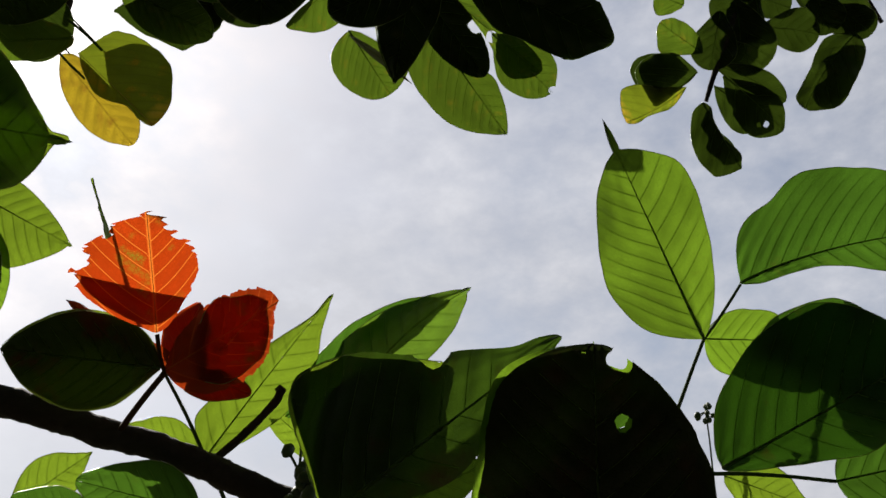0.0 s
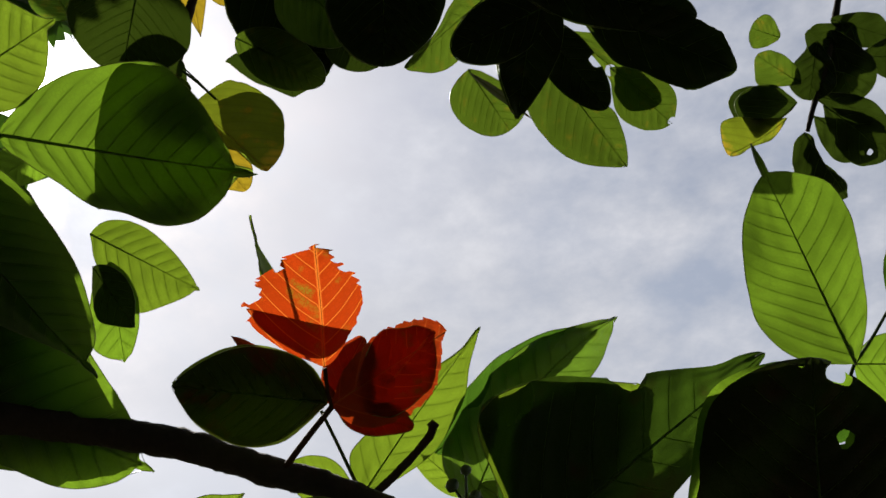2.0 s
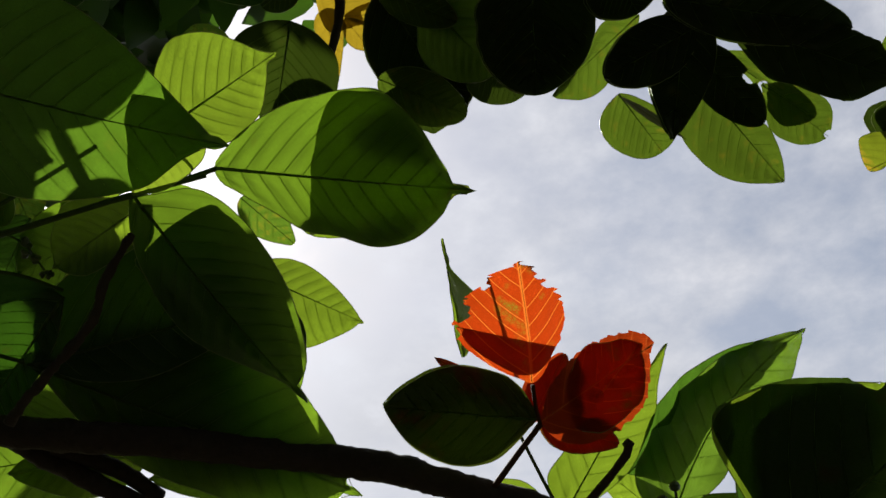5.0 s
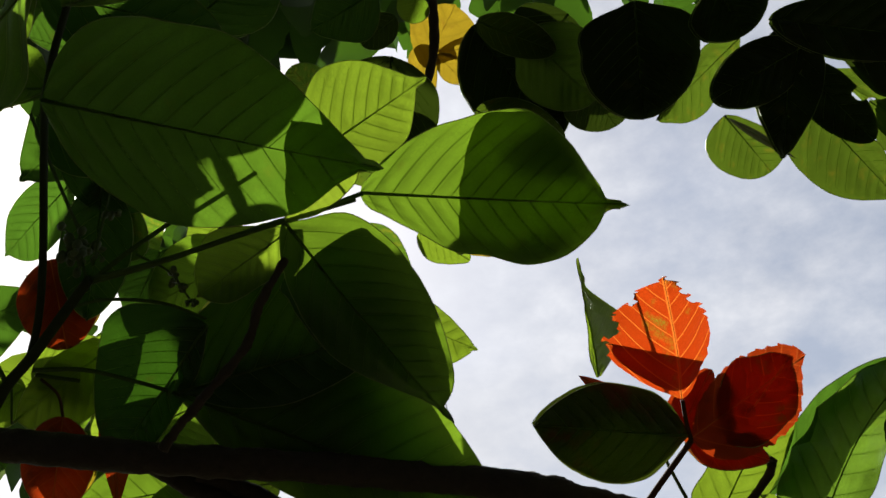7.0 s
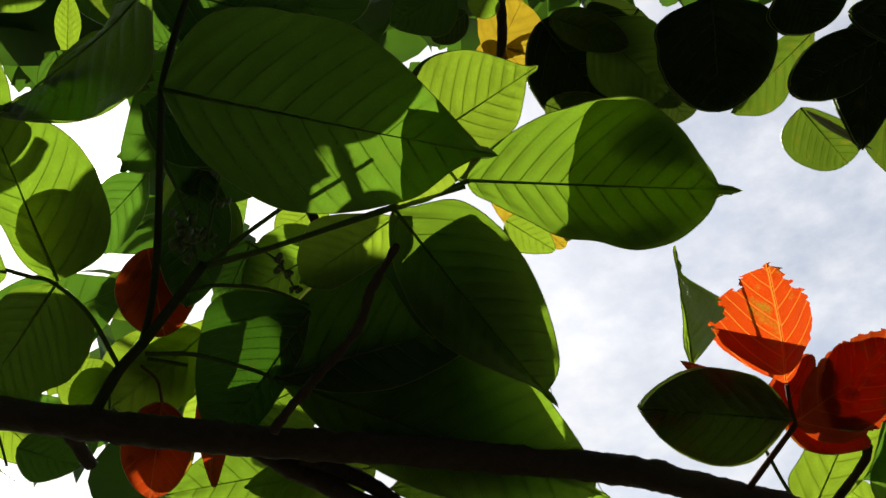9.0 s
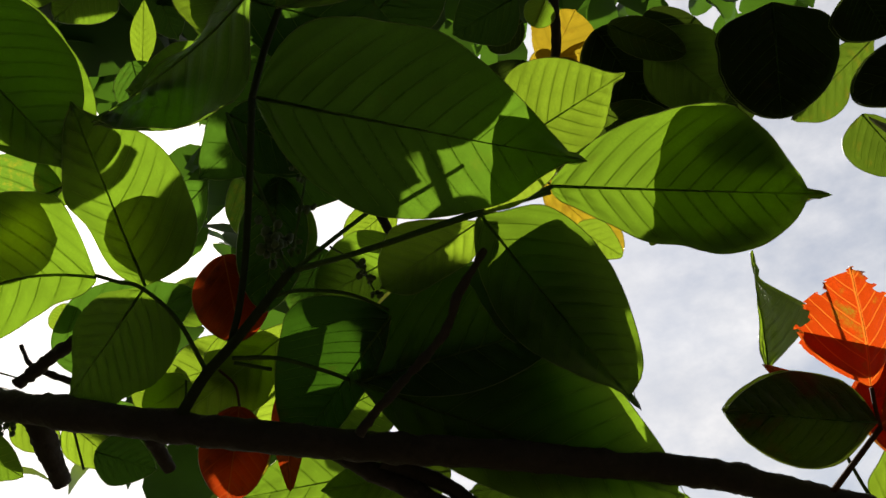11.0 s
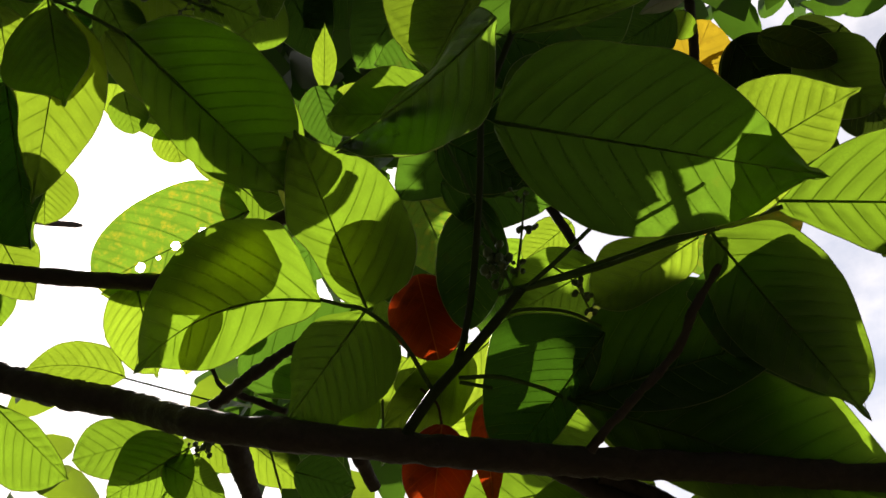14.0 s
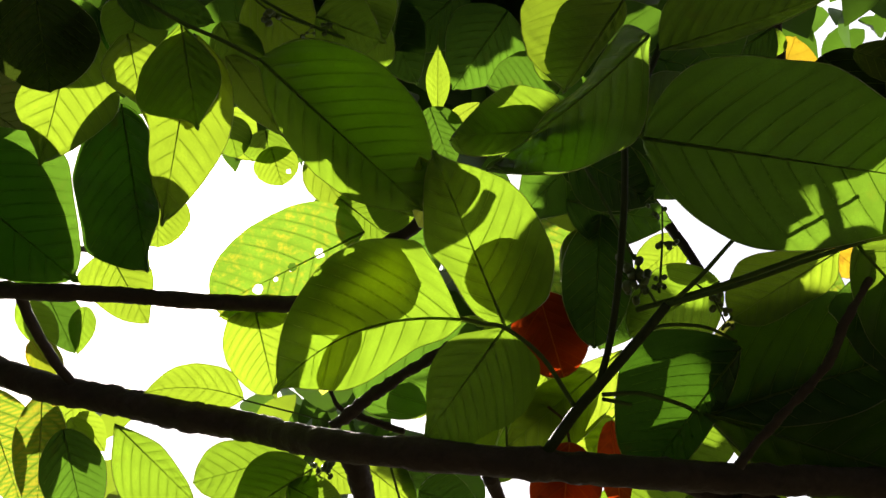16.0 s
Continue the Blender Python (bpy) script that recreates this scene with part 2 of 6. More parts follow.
MAT = {
    "green": leaf_material("leaf_green", (0.035, 0.072, 0.022), (0.26, 0.46, 0.025), (0.05, 0.06, 0.015), (0.20, 0.32, 0.02)),
    # sunlit copy of green; the three after it carry shade in their colour
    "green_lit": leaf_material("leaf_lit_light_green", (0.045, 0.085, 0.024), (0.35, 0.54, 0.03), (0.06, 0.08, 0.015), (0.27, 0.42, 0.02)),
    "green_dark": leaf_material("leaf_deep_shade_green", (0.025, 0.055, 0.02), (0.13, 0.31, 0.022), (0.04, 0.05, 0.012), (0.14, 0.2, 0.02), through_part=0.45, sheen=0.2),
    "green_mid": leaf_material("leaf_half_shade_green", (0.03, 0.066, 0.02), (0.19, 0.39, 0.025), (0.045, 0.055, 0.015), (0.18, 0.29, 0.02), through_part=0.53),
    "green_thick": leaf_material("leaf_shade_green", (0.02, 0.045, 0.014), (0.13, 0.37, 0.02), (0.04, 0.04, 0.012), (0.16, 0.22, 0.02), through_part=0.2),
    # worn, brown-spotted leaves; the dimmed glow also holds the shade they hang in
    "worn": leaf_material("leaf_worn_shade_green", (0.024, 0.04, 0.012), (0.20, 0.40, 0.03), (0.05, 0.028, 0.012), (0.12, 0.09, 0.02), spots=0.35, spot_size=22, through_part=0.24),
    "worn_dark": leaf_material("leaf_worn_shade_brown", (0.016, 0.02, 0.008), (0.06, 0.09, 0.015), (0.035, 0.02, 0.01), (0.08, 0.05, 0.015), spots=0.4, spot_size=24, through_part=0.14),
    # near-black colour puts deep shade into overhead, cluster and left leaves
    "leather": leaf_material("leaf_dark_shade", (0.016, 0.026, 0.008), (0.10, 0.17, 0.015), (0.04, 0.04, 0.012), (0.12, 0.16, 0.02), through_part=0.22, rib_tone=0.75),
    "olive": leaf_material("leaf_olive_green", (0.03, 0.048, 0.012), (0.18, 0.30, 0.02), (0.06, 0.06, 0.012), (0.30, 0.28, 0.02), through_part=0.45, spots=0.3, spot_size=70, rib_tone=0.8),
    "green_gloss": leaf_material("leaf_glossy_green", (0.035, 0.08, 0.025), (0.25, 0.46, 0.035), (0.05, 0.06, 0.02), (0.20, 0.32, 0.02), gloss=0.18, sheen=0.9),
    "green_old": leaf_material("leaf_ageing_green", (0.035, 0.05, 0.012), (0.16, 0.22, 0.02), (0.07, 0.03, 0.012), (0.22, 0.08, 0.015), spots=0.35, through_part=0.22),
    "green_spot": leaf_material("leaf_yellow_spotted", (0.05, 0.09, 0.014), (0.22, 0.42, 0.03), (0.12, 0.11, 0.02), (0.44, 0.42, 0.03), spots=0.6, spot_size=130),
    "green_stripe": leaf_material("leaf_yellow_striped", (0.05, 0.09, 0.014), (0.22, 0.40, 0.03), (0.12, 0.11, 0.02), (0.44, 0.40, 0.03), spots=0.3, stripes=9.0),
    "green_fresh": leaf_material("leaf_fresh_green", (0.08, 0.12, 0.016), (0.43, 0.62, 0.04), (0.08, 0.12, 0.02), (0.39, 0.55, 0.04)),
    # lets most sun through, so added screen leaves cast only weak shadows
    "green_thin": leaf_material("leaf_screen_thin", (0.08, 0.12, 0.016), (1.0, 1.05, 0.15), (0.08, 0.12, 0.02), (0.85, 0.95, 0.12), through_part=0.8),
    "yellow": leaf_material("leaf_yellow", (0.20, 0.13, 0.015), (0.72, 0.51, 0.03), (0.12, 0.07, 0.012), (0.44, 0.24, 0.02), spots=0.36),
    "yellow_green": leaf_material("leaf_yellowing", (0.09, 0.085, 0.014), (0.30, 0.38, 0.02), (0.12, 0.06, 0.012), (0.60, 0.38, 0.02), spots=0.3, edge=(0.36, 0.24, 0.02)),
    "red": leaf_material("leaf_orange_red", (0.20, 0.035, 0.01), (0.74, 0.075, 0.007), (0.10, 0.07, 0.012), (0.32, 0.26, 0.02), spots=0.34, rib=(0.62, 0.16, 0.02)),
    "red_dark": leaf_material("leaf_dull_red", (0.13, 0.02, 0.008), (0.62, 0.065, 0.008), (0.05, 0.012, 0.008), (0.22, 0.03, 0.008), spots=0.3, through_part=0.5, rib=(0.40, 0.07, 0.012)),
    # pale leaf whose shine is put into a grey-white colour
    "pale": leaf_material("leaf_pale_shine", (0.42, 0.42, 0.36), (0.3, 0.32, 0.2), (0.3, 0.28, 0.2), (0.25, 0.22, 0.12), through_part=0.3),
    "vein": leaf_material("leaf_vein", (0.06, 0.10, 0.025), (0.75, 1.0, 0.25), (0.05, 0.09, 0.02), (0.6, 0.9, 0.2), through_part=0.62),
    "margin": leaf_material("leaf_margin", (0.22, 0.28, 0.09), (0.9, 1.0, 0.4), (0.2, 0.24, 0.08), (0.8, 0.9, 0.3), through_part=0.5, gloss=0.25, sheen=1.0),
    "vein_red": leaf_material("leaf_vein_red", (0.30, 0.10, 0.03), (1.0, 0.30, 0.04), (0.20, 0.05, 0.02), (0.9, 0.22, 0.03), through_part=0.7),
    "vein_yellow": solid_material("leaf_vein_yellow", (0.30, 0.16, 0.03), (0.16, 0.09, 0.02), 300, 0.5, 0.0004),
    "stalk": solid_material("green_stalk", (0.05, 0.085, 0.018), (0.03, 0.05, 0.013), 200, 0.7, 0.0006, 0.12),
    "shoot": solid_material("green_brown_shoot", (0.026, 0.036, 0.014), (0.015, 0.021, 0.009), 160, 0.75, 0.0008, 0.1),
    "red_stalk": solid_material("red_brown_stalk", (0.07, 0.032, 0.016), (0.035, 0.015, 0.01), 200, 0.75, 0.0006, 0.1),
    "bark": solid_material("brown_bark", (0.04, 0.028, 0.023), (0.02, 0.013, 0.011), 120, 0.85, 0.003, 0.25, fuzz=0.08),
    "bud": solid_material("green_bud", (0.06, 0.09, 0.025), (0.03, 0.05, 0.015), 240, 0.55, 0.0006),
    "soil": solid_material("leaf_litter_ground", (0.10, 0.075, 0.045), (0.05, 0.06, 0.025), 6, 0.95, 0.02, 0.2),
}
VEIN = {"red": "vein_red", "red_dark": "vein_red", "yellow": "vein_yellow", "yellow_green": "vein_yellow"}

# ---- ground under the tree ----


def build_ground():
    bm = bmesh.new()
    size, steps = 400.0, 40
    for i in range(steps + 1):
        for j in range(steps + 1):
            x, y = (2 * i / steps - 1), (2 * j / steps - 1)
            x, y = size * x * abs(x) ** 2, size * y * abs(y) ** 2
            bm.verts.new((x, y, 0.06 * noise.noise((x * 0.4, y * 0.4, 0))))
    bm.verts.ensure_lookup_table()
    for i in range(steps):
        for j in range(steps):
            a = i * (steps + 1) + j
            bm.faces.new([bm.verts[k] for k in (a, a + steps + 1, a + steps + 2, a + 1)])
    me = bpy.data.meshes.new("ground")
    bm.to_mesh(me)
    bm.free()
    me.materials.append(MAT["soil"])
    tagged(new("ground", me), "bare earth with leaf litter under the trees", "ground", kind="structure")


build_ground()

# ---- leaves, stalks, twigs ----
THING = {}


def sprig(key, name, label, category, group):
    THING[key] = [name, label, category, group, None]


def thing_at(key, place):
    """The sprig's own object, set at the first place that is built on it."""
    t = THING[key]
    if t[4] is None:
        t[4] = tagged(new(t[0]), t[1], t[2], t[3])
        t[4].location = place
    return t[4]


def part(name, bm, mat, parent, place, label="", smooth=True):
    me = bpy.data.meshes.new(name)
    bm.to_mesh(me)
    bm.free()
    for p in me.polygons:
        p.use_smooth = smooth
    me.materials.append(MAT[mat])
    ob = new(name, me)
    ob.parent = parent
    up = parent.location.copy() if parent.parent is None else parent.location + parent.parent.location
    ob.location = place - up
    if label:
        ob["label"] = label
    return ob


def tube(bm, pts, radii, sides=8, rough=0.0, seed=0):
    """A closed round tube through the points, of the radius at each."""
    rings = []
    side = None
    for i, p in enumerate(pts):
        d = (pts[min(i + 1, len(pts) - 1)] - pts[max(i - 1, 0)]).normalized()
        if side is None:
            side = d.orthogonal().normalized()
        side = (side - d * side.dot(d)).normalized()
        other = d.cross(side)
        ring = []
        for k in range(sides):
            a = 2 * math.pi * k / sides
            r = radii[i]
            if rough:
                q = p + side * math.cos(a) * r + other * math.sin(a) * r
                r *= 1 + rough * (noise.noise(q * 60 + Vector((seed, 0, 0))) + 0.8 * noise.noise(q * 150) + 0.9 * max(0.0, noise.noise(q * 330) - 0.1) + 2.0 * max(0.0, noise.noise(q * 75 + Vector((9, 0, 0))) - 0.42))
            ring.append(bm.verts.new(p + (side * math.cos(a) + other * math.sin(a)) * r))
        rings.append(ring)
    for a, b in zip(rings, rings[1:]):
        for k in range(sides):
            bm.faces.new((a[k], a[(k + 1) % sides], b[(k + 1) % sides], b[k]))
    bm.faces.new(rings[0][::-1])
    bm.faces.new(rings[-1])


def smooth_line(pts, per):
    """Catmull-Rom through the points."""
    p = [Vector(q) for q in pts]
    p = [2 * p[0] - p[1], *p, 2 * p[-1] - p[-2]]
    res = []
    for i in range(1, len(p) - 2):
        for k in range(per):
            t = k / per
            a, b, c, d = p[i - 1:i + 3]
            res.append(0.5 * (2 * b + (c - a) * t + (2 * a - 5 * b + 4 * c - d) * t * t + (3 * b - a - 3 * c + d) * t ** 3))
    return [*res, p[-2]]


def stem(key, pts, r0, r1, mat, name, label="", rough=0.0):
    place = Vector(pts[0])
    th = thing_at(key, place)
    bark = mat == "bark"
    line = smooth_line([Vector(p) - place for p in pts], 30 if bark else 6)
    n = len(line)
    radii = []
    for i in range(n):
        r = r0 + (r1 - r0) * i / (n - 1)
        if bark:   # swollen nodes
            r *= 1 + 0.16 * max(0.0, noise.noise((line[i] + place) * 22)) + 0.1 * noise.noise((line[i] + place) * 55)
        radii.append(r)
    if bark and len(pts) < 6:
        radii[-1] *= 0.6
    bm = bmesh.new()
    tube(bm, line, radii, 18 if bark else 8, rough, len(pts))
    part(name, bm, mat, th, place, label)


# half widths along the blade, at the stations given below
SHAPES = {
    "round": (0.60, 0.92, 1.0, 0.88, 0.58), "ovate": (0.66, 0.97, 0.98, 0.74, 0.40), "pointed": (0.50, 0.87, 1.0, 0.80, 0.36),
    "obovate": (0.36, 0.70, 0.95, 1.0, 0.72), "broad": (0.80, 1.0, 0.86, 0.58, 0.30),
}
STATIONS = {5: (0.12, 0.3, 0.5, 0.7, 0.88), 8: (0.04, 0.12, 0.25, 0.40, 0.55, 0.70, 0.84, 0.94)}
KNOTS = {c: [0.0, *(math.acos(1 - 2 * u) / math.pi for u in us), 1.0] for c, us in STATIONS.items()}


def outline(u, shape, drip):
    """Half width at u along the blade, about 1 at most; the last part is a narrow drip tip."""
    body = 1 - drip
    w = 0.0
    if 0 < u < body:
        t = math.acos(1 - 2 * u / body) / math.pi
        y = (0.0, *shape, 0.0)
        last = len(shape) + 1
        knots = KNOTS[len(shape)]
        k = max(i for i in range(last) if knots[i] <= t)

        def slope(i):
            if i in (0, last):
                a, b = (0, 1) if i == 0 else (last - 1, last)
                return (y[b] - y[a]) / (knots[b] - knots[a])
            return (y[i + 1] - y[i - 1]) / (knots[i + 1] - knots[i - 1])
        d = knots[k + 1] - knots[k]
        f = (t - knots[k]) / d
        w = ((2 * f ** 3 - 3 * f ** 2 + 1) * y[k] + (f ** 3 - 2 * f ** 2 + f) * d * slope(k)
             + (3 * f ** 2 - 2 * f ** 3) * y[k + 1] + (f ** 3 - f ** 2) * d * slope(k + 1))
    tail = 0.10 * (1 - u) / drip if u > body * 0.9 and drip > 0 else 0.0
    return max(w, min(tail, 0.055))


def leaf(key, base, tip, width, normal, mat, shape="ovate", other=None, drip=0.05, fold=0.0, bow=0.0, sway=0.0, wave=0.0,
         ragged=0.0, teeth=0.0, veins=8, bites=()):
    place = Vector(base)
    th = thing_at(key, place)
    ax = Vector(tip) - place
    length = ax.length
    ax.normalize()
    nz = Vector(normal)
    nz = (nz - ax * nz.dot(ax)).normalized()
    sd = nz.cross(ax)
    seed = place * 37 + Vector((length * 91, 0, 0))
    rows, cols = (72, 40) if bites or ragged else (84, 28) if width > 0.05 else (26, 14)
    half = width / 2
    side_a = SHAPES[shape] if isinstance(shape, str) else shape
    side_b = other or side_a

    def across(u, v):
        return outline(u, side_a if v > 0 else side_b, drip)

    def rim(u, sign):
        w = across(u, sign)
        w *= 1 + (0.05 if len(side_a) == 5 else 0.012) * noise.noise(seed + Vector((u * 3.2, sign * 7, 0))) + 0.018 * noise.noise(seed + Vector((u * 11, sign * 5, 3)))
        if ragged:
            w += ragged * 2.2 * (noise.noise(seed + Vector((u * 16, sign * 3, 1))) + 0.7 * noise.noise(seed + Vector((u * 41, sign * 3, 2)))) * min(1, 6 * (1 - u), 3 * u)
        if teeth and u > 0.55:
            saw = (u * 15.0 + 0.35 * noise.noise(seed + Vector((u * 8, sign * 3, 6))) + (0.5 if sign > 0 else 0)) % 1.0
            w += teeth * (0.5 - saw) * min(1, (u - 0.55) * 6)
        return max(w, 0.0)

    def rib_phase(u, y):
        """A whole number on each side vein of that half."""
        a = abs(y)
        u0 = u - ((0.62 + 0.22 * max(u - 0.1, 0)) * a + 0.28 * a * a / half) / length
        return (u0 - 0.03) / 0.86 * veins - (0.25 if y > 0 else 0.0)

    def at(u, v):
        w = rim(u, 1 if v > 0 else -1) * half
        x = sd * (v * w + sway * length * 4 * u * (1 - u))
        lift = bow * length * 4 * u * (1 - u) - fold * abs(v) * w
        lift += wave * length * (abs(v) ** 2) * math.sin(u * 15 + (2 if v > 0 else 0) + seed.x) * min(1, 5 * u * (1 - u))
        lift += 0.012 * length * min(1.0, 4 * abs(v)) * (1.2 - abs(v)) * abs(math.sin(math.pi * rib_phase(u, v * w)))
        lift += 0.022 * length * noise.noise(seed + Vector((u * 2.5, v * 1.2, 9)))
        lift += 0.006 * length * noise.noise(seed + Vector((u * 9, v * 4, 4)))
        return ax * (u * length) + x + nz * lift

    bm = bmesh.new()
    uvl = bm.loops.layers.uv.new("UVMap")
    rbl = bm.loops.layers.uv.new("Ribs")
    grid = []
    for i in range(rows + 1):
        u = i / rows
        u = 0.5 - 0.5 * math.cos(math.pi * u) if i not in (0, rows) else u
        u = min(max(0.6 * u + 0.4 * i / rows, 0.0), 1.0)
        row = []
        for j in range(cols + 1):
            v = 2 * j / cols - 1
            row.append((bm.verts.new(at(u, v)), u, v))
        grid.append(row)
    # insect damage: holes with uneven rims, near ones pulled to the rim
    gone = set()
    flat = {}
    for row in grid:
        for vert, u, v in row:
            flat[vert] = (u * length, v * half * max(across(u, v), 0.02))
    rims = []
    for bu, bv, br in bites:
        bx, by, r = bu * length, bv * half * across(min(bu, 0.99), bv), br * length
        inside = set()
        for vert, (px, py) in flat.items():
            ang = math.atan2(py - by, px - bx)
            rr = r * (1 + 0.3 * noise.noise(seed + Vector((math.cos(ang) * 1.4, math.sin(ang) * 1.4, bu * 9))))
            if math.hypot(px - bx, py - by) < rr:
                inside.add(vert)
                rims.append((vert, bx, by, rr))
        gone |= inside
    for i in range(rows):
        for j in range(cols):
            q = (grid[i][j], grid[i + 1][j], grid[i + 1][j + 1], grid[i][j + 1])
            if all(c[0] in gone for c in q):
                continue
            f = bm.faces.new([c[0] for c in q])
            for lp, c in zip(f.loops, q):
                lp[uvl].uv = (c[1], 0.5 + 0.5 * c[2])
                y = c[2] * half * rim(c[1], 1 if c[2] > 0 else -1)
                lp[rbl].uv = (rib_phase(c[1], y) + 40, y / half)
    for vert, bx, by, rr in rims:
        px, py = flat[vert]
        d = math.hypot(px - bx, py - by) or 1e-6
        k = rr / d - 1
        vert.co += ax * ((px - bx) * k) + sd * ((py - by) * k)
    bmesh.ops.remove_doubles(bm, verts=bm.verts, dist=0.00004)
    loose = [v for v in bm.verts if not v.link_faces]
    bmesh.ops.delete(bm, geom=loose, context="VERTS")
    blade = part("leaf", bm, mat, th, place)
    # midrib and side veins stand proud of the underside
    vm = bmesh.new()
    k = half / 0.05
    light_ribs = mat in VEIN
    mid = [at(0.985 * i / 16, 0.0) + nz * 0.0004 for i in range(17)]
    tube(vm, mid, [max((0.0004 if light_ribs else 0.0014) * min(k, 1.2) * (1 - i / 17.5), 0.0003) for i in range(17)], 6)
    for q in range(0 if light_ribs else veins):
        for sign in (-1, 1):
            u0 = 0.03 + 0.86 * (q + 0.25 * (sign > 0)) / veins
            pts, y = [], 0.0
            lean = 0.62 + 0.22 * max(u0 + 0.04, 0)
            for _ in range(14):
                pu = u0 + (lean * y + 0.28 * y * y / half) / length
                w = rim(pu, sign) * half if pu < 0.99 else 0.0
                if y > 0.9 * w or any(math.hypot((pu - bu) * length, sign * y - bv * half * across(min(bu, 0.99), bv)) < br * length * 1.25 for bu, bv, br in bites):
                    break
                pts.append(at(pu, sign * y / w if w else 0.0) + nz * 0.0006)
                y += half / 9
            if len(pts) > 2:
                strip = []
                for i, p in enumerate(pts):
                    d = (pts[min(i + 1, len(pts) - 1)] - pts[max(i - 1, 0)]).normalized().cross(nz)
                    r = 0.00027 * min(k, 1.2) * (1 - 0.8 * i / len(pts)) + 0.00008
                    strip.append((vm.verts.new(p - d * r), vm.verts.new(p + nz * r * 0.6), vm.verts.new(p + d * r)))
                for a, b in zip(strip, strip[1:]):
                    vm.faces.new((a[0], b[0], b[1], a[1]))
                    vm.faces.new((a[1], b[1], b[2], a[2]))
    part("midrib", vm, VEIN.get(mat, "vein"), blade, place)
    # the thin pale margin
    if width > 0.035 and not (teeth or ragged or bites):
        em = bmesh.new()
        for sign in (-1, 1):
            edge = [at(0.02 + 0.97 * i / 40, sign) for i in range(41)]
            tube(em, edge, [0.00035] * 41, 4)
        part("margin", em, "margin", blade, place)
    return blade


def buds(key, place, spread, count, seed):
    place = Vector(place)
    th = thing_at(key, place)
    rnd = random.Random(seed)
    bm = bmesh.new()
    for _ in range(count):
        c = Vector((rnd.gauss(0, 1), rnd.gauss(0, 1), rnd.gauss(0, 1))) * spread * 0.62
        r = spread * rnd.uniform(0.28, 0.42)
        m = Matrix.Translation(c) @ Matrix.Rotation(rnd.uniform(0, 6), 4, (rnd.random(), rnd.random(), 1)) @ Matrix.Diagonal((r, r, r * 1.3, 1))
        bmesh.ops.create_uvsphere(bm, u_segments=8, v_segments=6, radius=1, matrix=m)
        tube(bm, [Vector((0, 0, 0)), c * 0.5, c], [spread * 0.08] * 3, 5)
    part("bud_head", bm, "bud", th, place)


# ---- foliage ----
sprig("bough", "tree_branch", "dark brown bark bough running under the leaves", "branch", "branches of the tree")
sprig("bough2", "tree_branch", "thin brown branch behind the leaves", "branch", "branches of the tree")
sprig("red", "red_leaf_sprig", "sprig of old orange-red leaflets with ragged edges", "leaf sprig", "old red leaf sprigs")
sprig("stub", "bare_twig", "short bare brown twig with a knobbed end", "twig", "")
sprig("midspr", "leaf_sprig", "bright green leaflets on a forked stalk behind the red sprig", "leaf sprig", "leaf sprigs of the tree")
sprig("front", "leaf_sprig", "large dark shaded leaves with holes and worn edges", "leaf sprig", "leaf sprigs of the tree")
sprig("right", "leaf_sprig", "bright backlit trifoliate leaf with deep side veins", "leaf sprig", "leaf sprigs of the tree")
sprig("right2", "leaf_sprig", "broad green leaves shaded in patches on a long stalk", "leaf sprig", "leaf sprigs of the tree")
sprig("low", "leaf_sprig", "leaves hanging under the bough in half shade", "leaf sprig", "leaf sprigs of the tree")
sprig("mid", "leaf_sprig", "large trifoliate leaf in dappled sun with drip tip", "leaf sprig", "leaf sprigs of the tree")
sprig("crown", "leaf_sprig", "broad dark green shaded leaves at the top of the shoot", "leaf sprig", "leaf sprigs of the tree")
sprig("shade", "leaf_sprig", "wide leaves in deep shade behind the bare twig", "leaf sprig", "leaf sprigs of the tree")
sprig("sunny", "leaf_sprig", "light green trifoliate leaf with shadow patches", "leaf sprig", "leaf sprigs of the tree")
sprig("upper", "leaf_sprig", "green drooping leaves on a long side stalk", "leaf sprig", "leaf sprigs of the tree")
sprig("low_left", "leaf_sprig", "light green backlit leaves behind the bough", "leaf sprig", "leaf sprigs of the tree")
sprig("left", "leaf_sprig", "dark drooping leaves beside the bright gap", "leaf sprig", "leaf sprigs of the tree")
sprig("spotted", "leaf_sprig", "yellow-spotted green leaf with round insect holes", "leaf sprig", "leaf sprigs of the tree")
sprig("behind", "leaf_sprig", "mixed light green leaves behind the shoot", "leaf sprig", "leaf sprigs of the tree")
sprig("redlow", "red_leaf_sprig", "dull red old leaves hanging behind the bough", "leaf sprig", "old red leaf sprigs")
sprig("over", "leaf_sprig", "overhead leaves coloured dark for shade, some lit through", "leaf sprig", "leaf sprigs of the tree")
sprig("yellowl", "yellow_leaf", "yellow lobed old leaf hanging on the dark twig", "leaf", "")
sprig("oldpair", "leaf_sprig", "pair of yellowing leaves with brown edges", "leaf sprig", "leaf sprigs of the tree")
sprig("cluster", "leaf_sprig", "distant small leaves in a tangle on thin twigs", "leaf sprig", "leaf sprigs of the tree")
sprig("young", "leaf_sprig", "small fresh yellow-green young leaves on a shoot tip", "leaf sprig", "leaf sprigs of the tree")
sprig("buds", "flower_cluster", "small unopened green flower buds on a thin stalk", "flower cluster", "flower bud clusters")
sprig("buds2", "flower_cluster", "dense knot of dark green flower buds", "flower cluster", "flower bud clusters")
sprig("buds3", "flower_cluster", "small dark buds on a drooping stalk", "flower cluster", "flower bud clusters")
sprig("buds4", "flower_cluster", "dark cluster of round buds below the broad leaf", "flower cluster", "flower bud clusters")
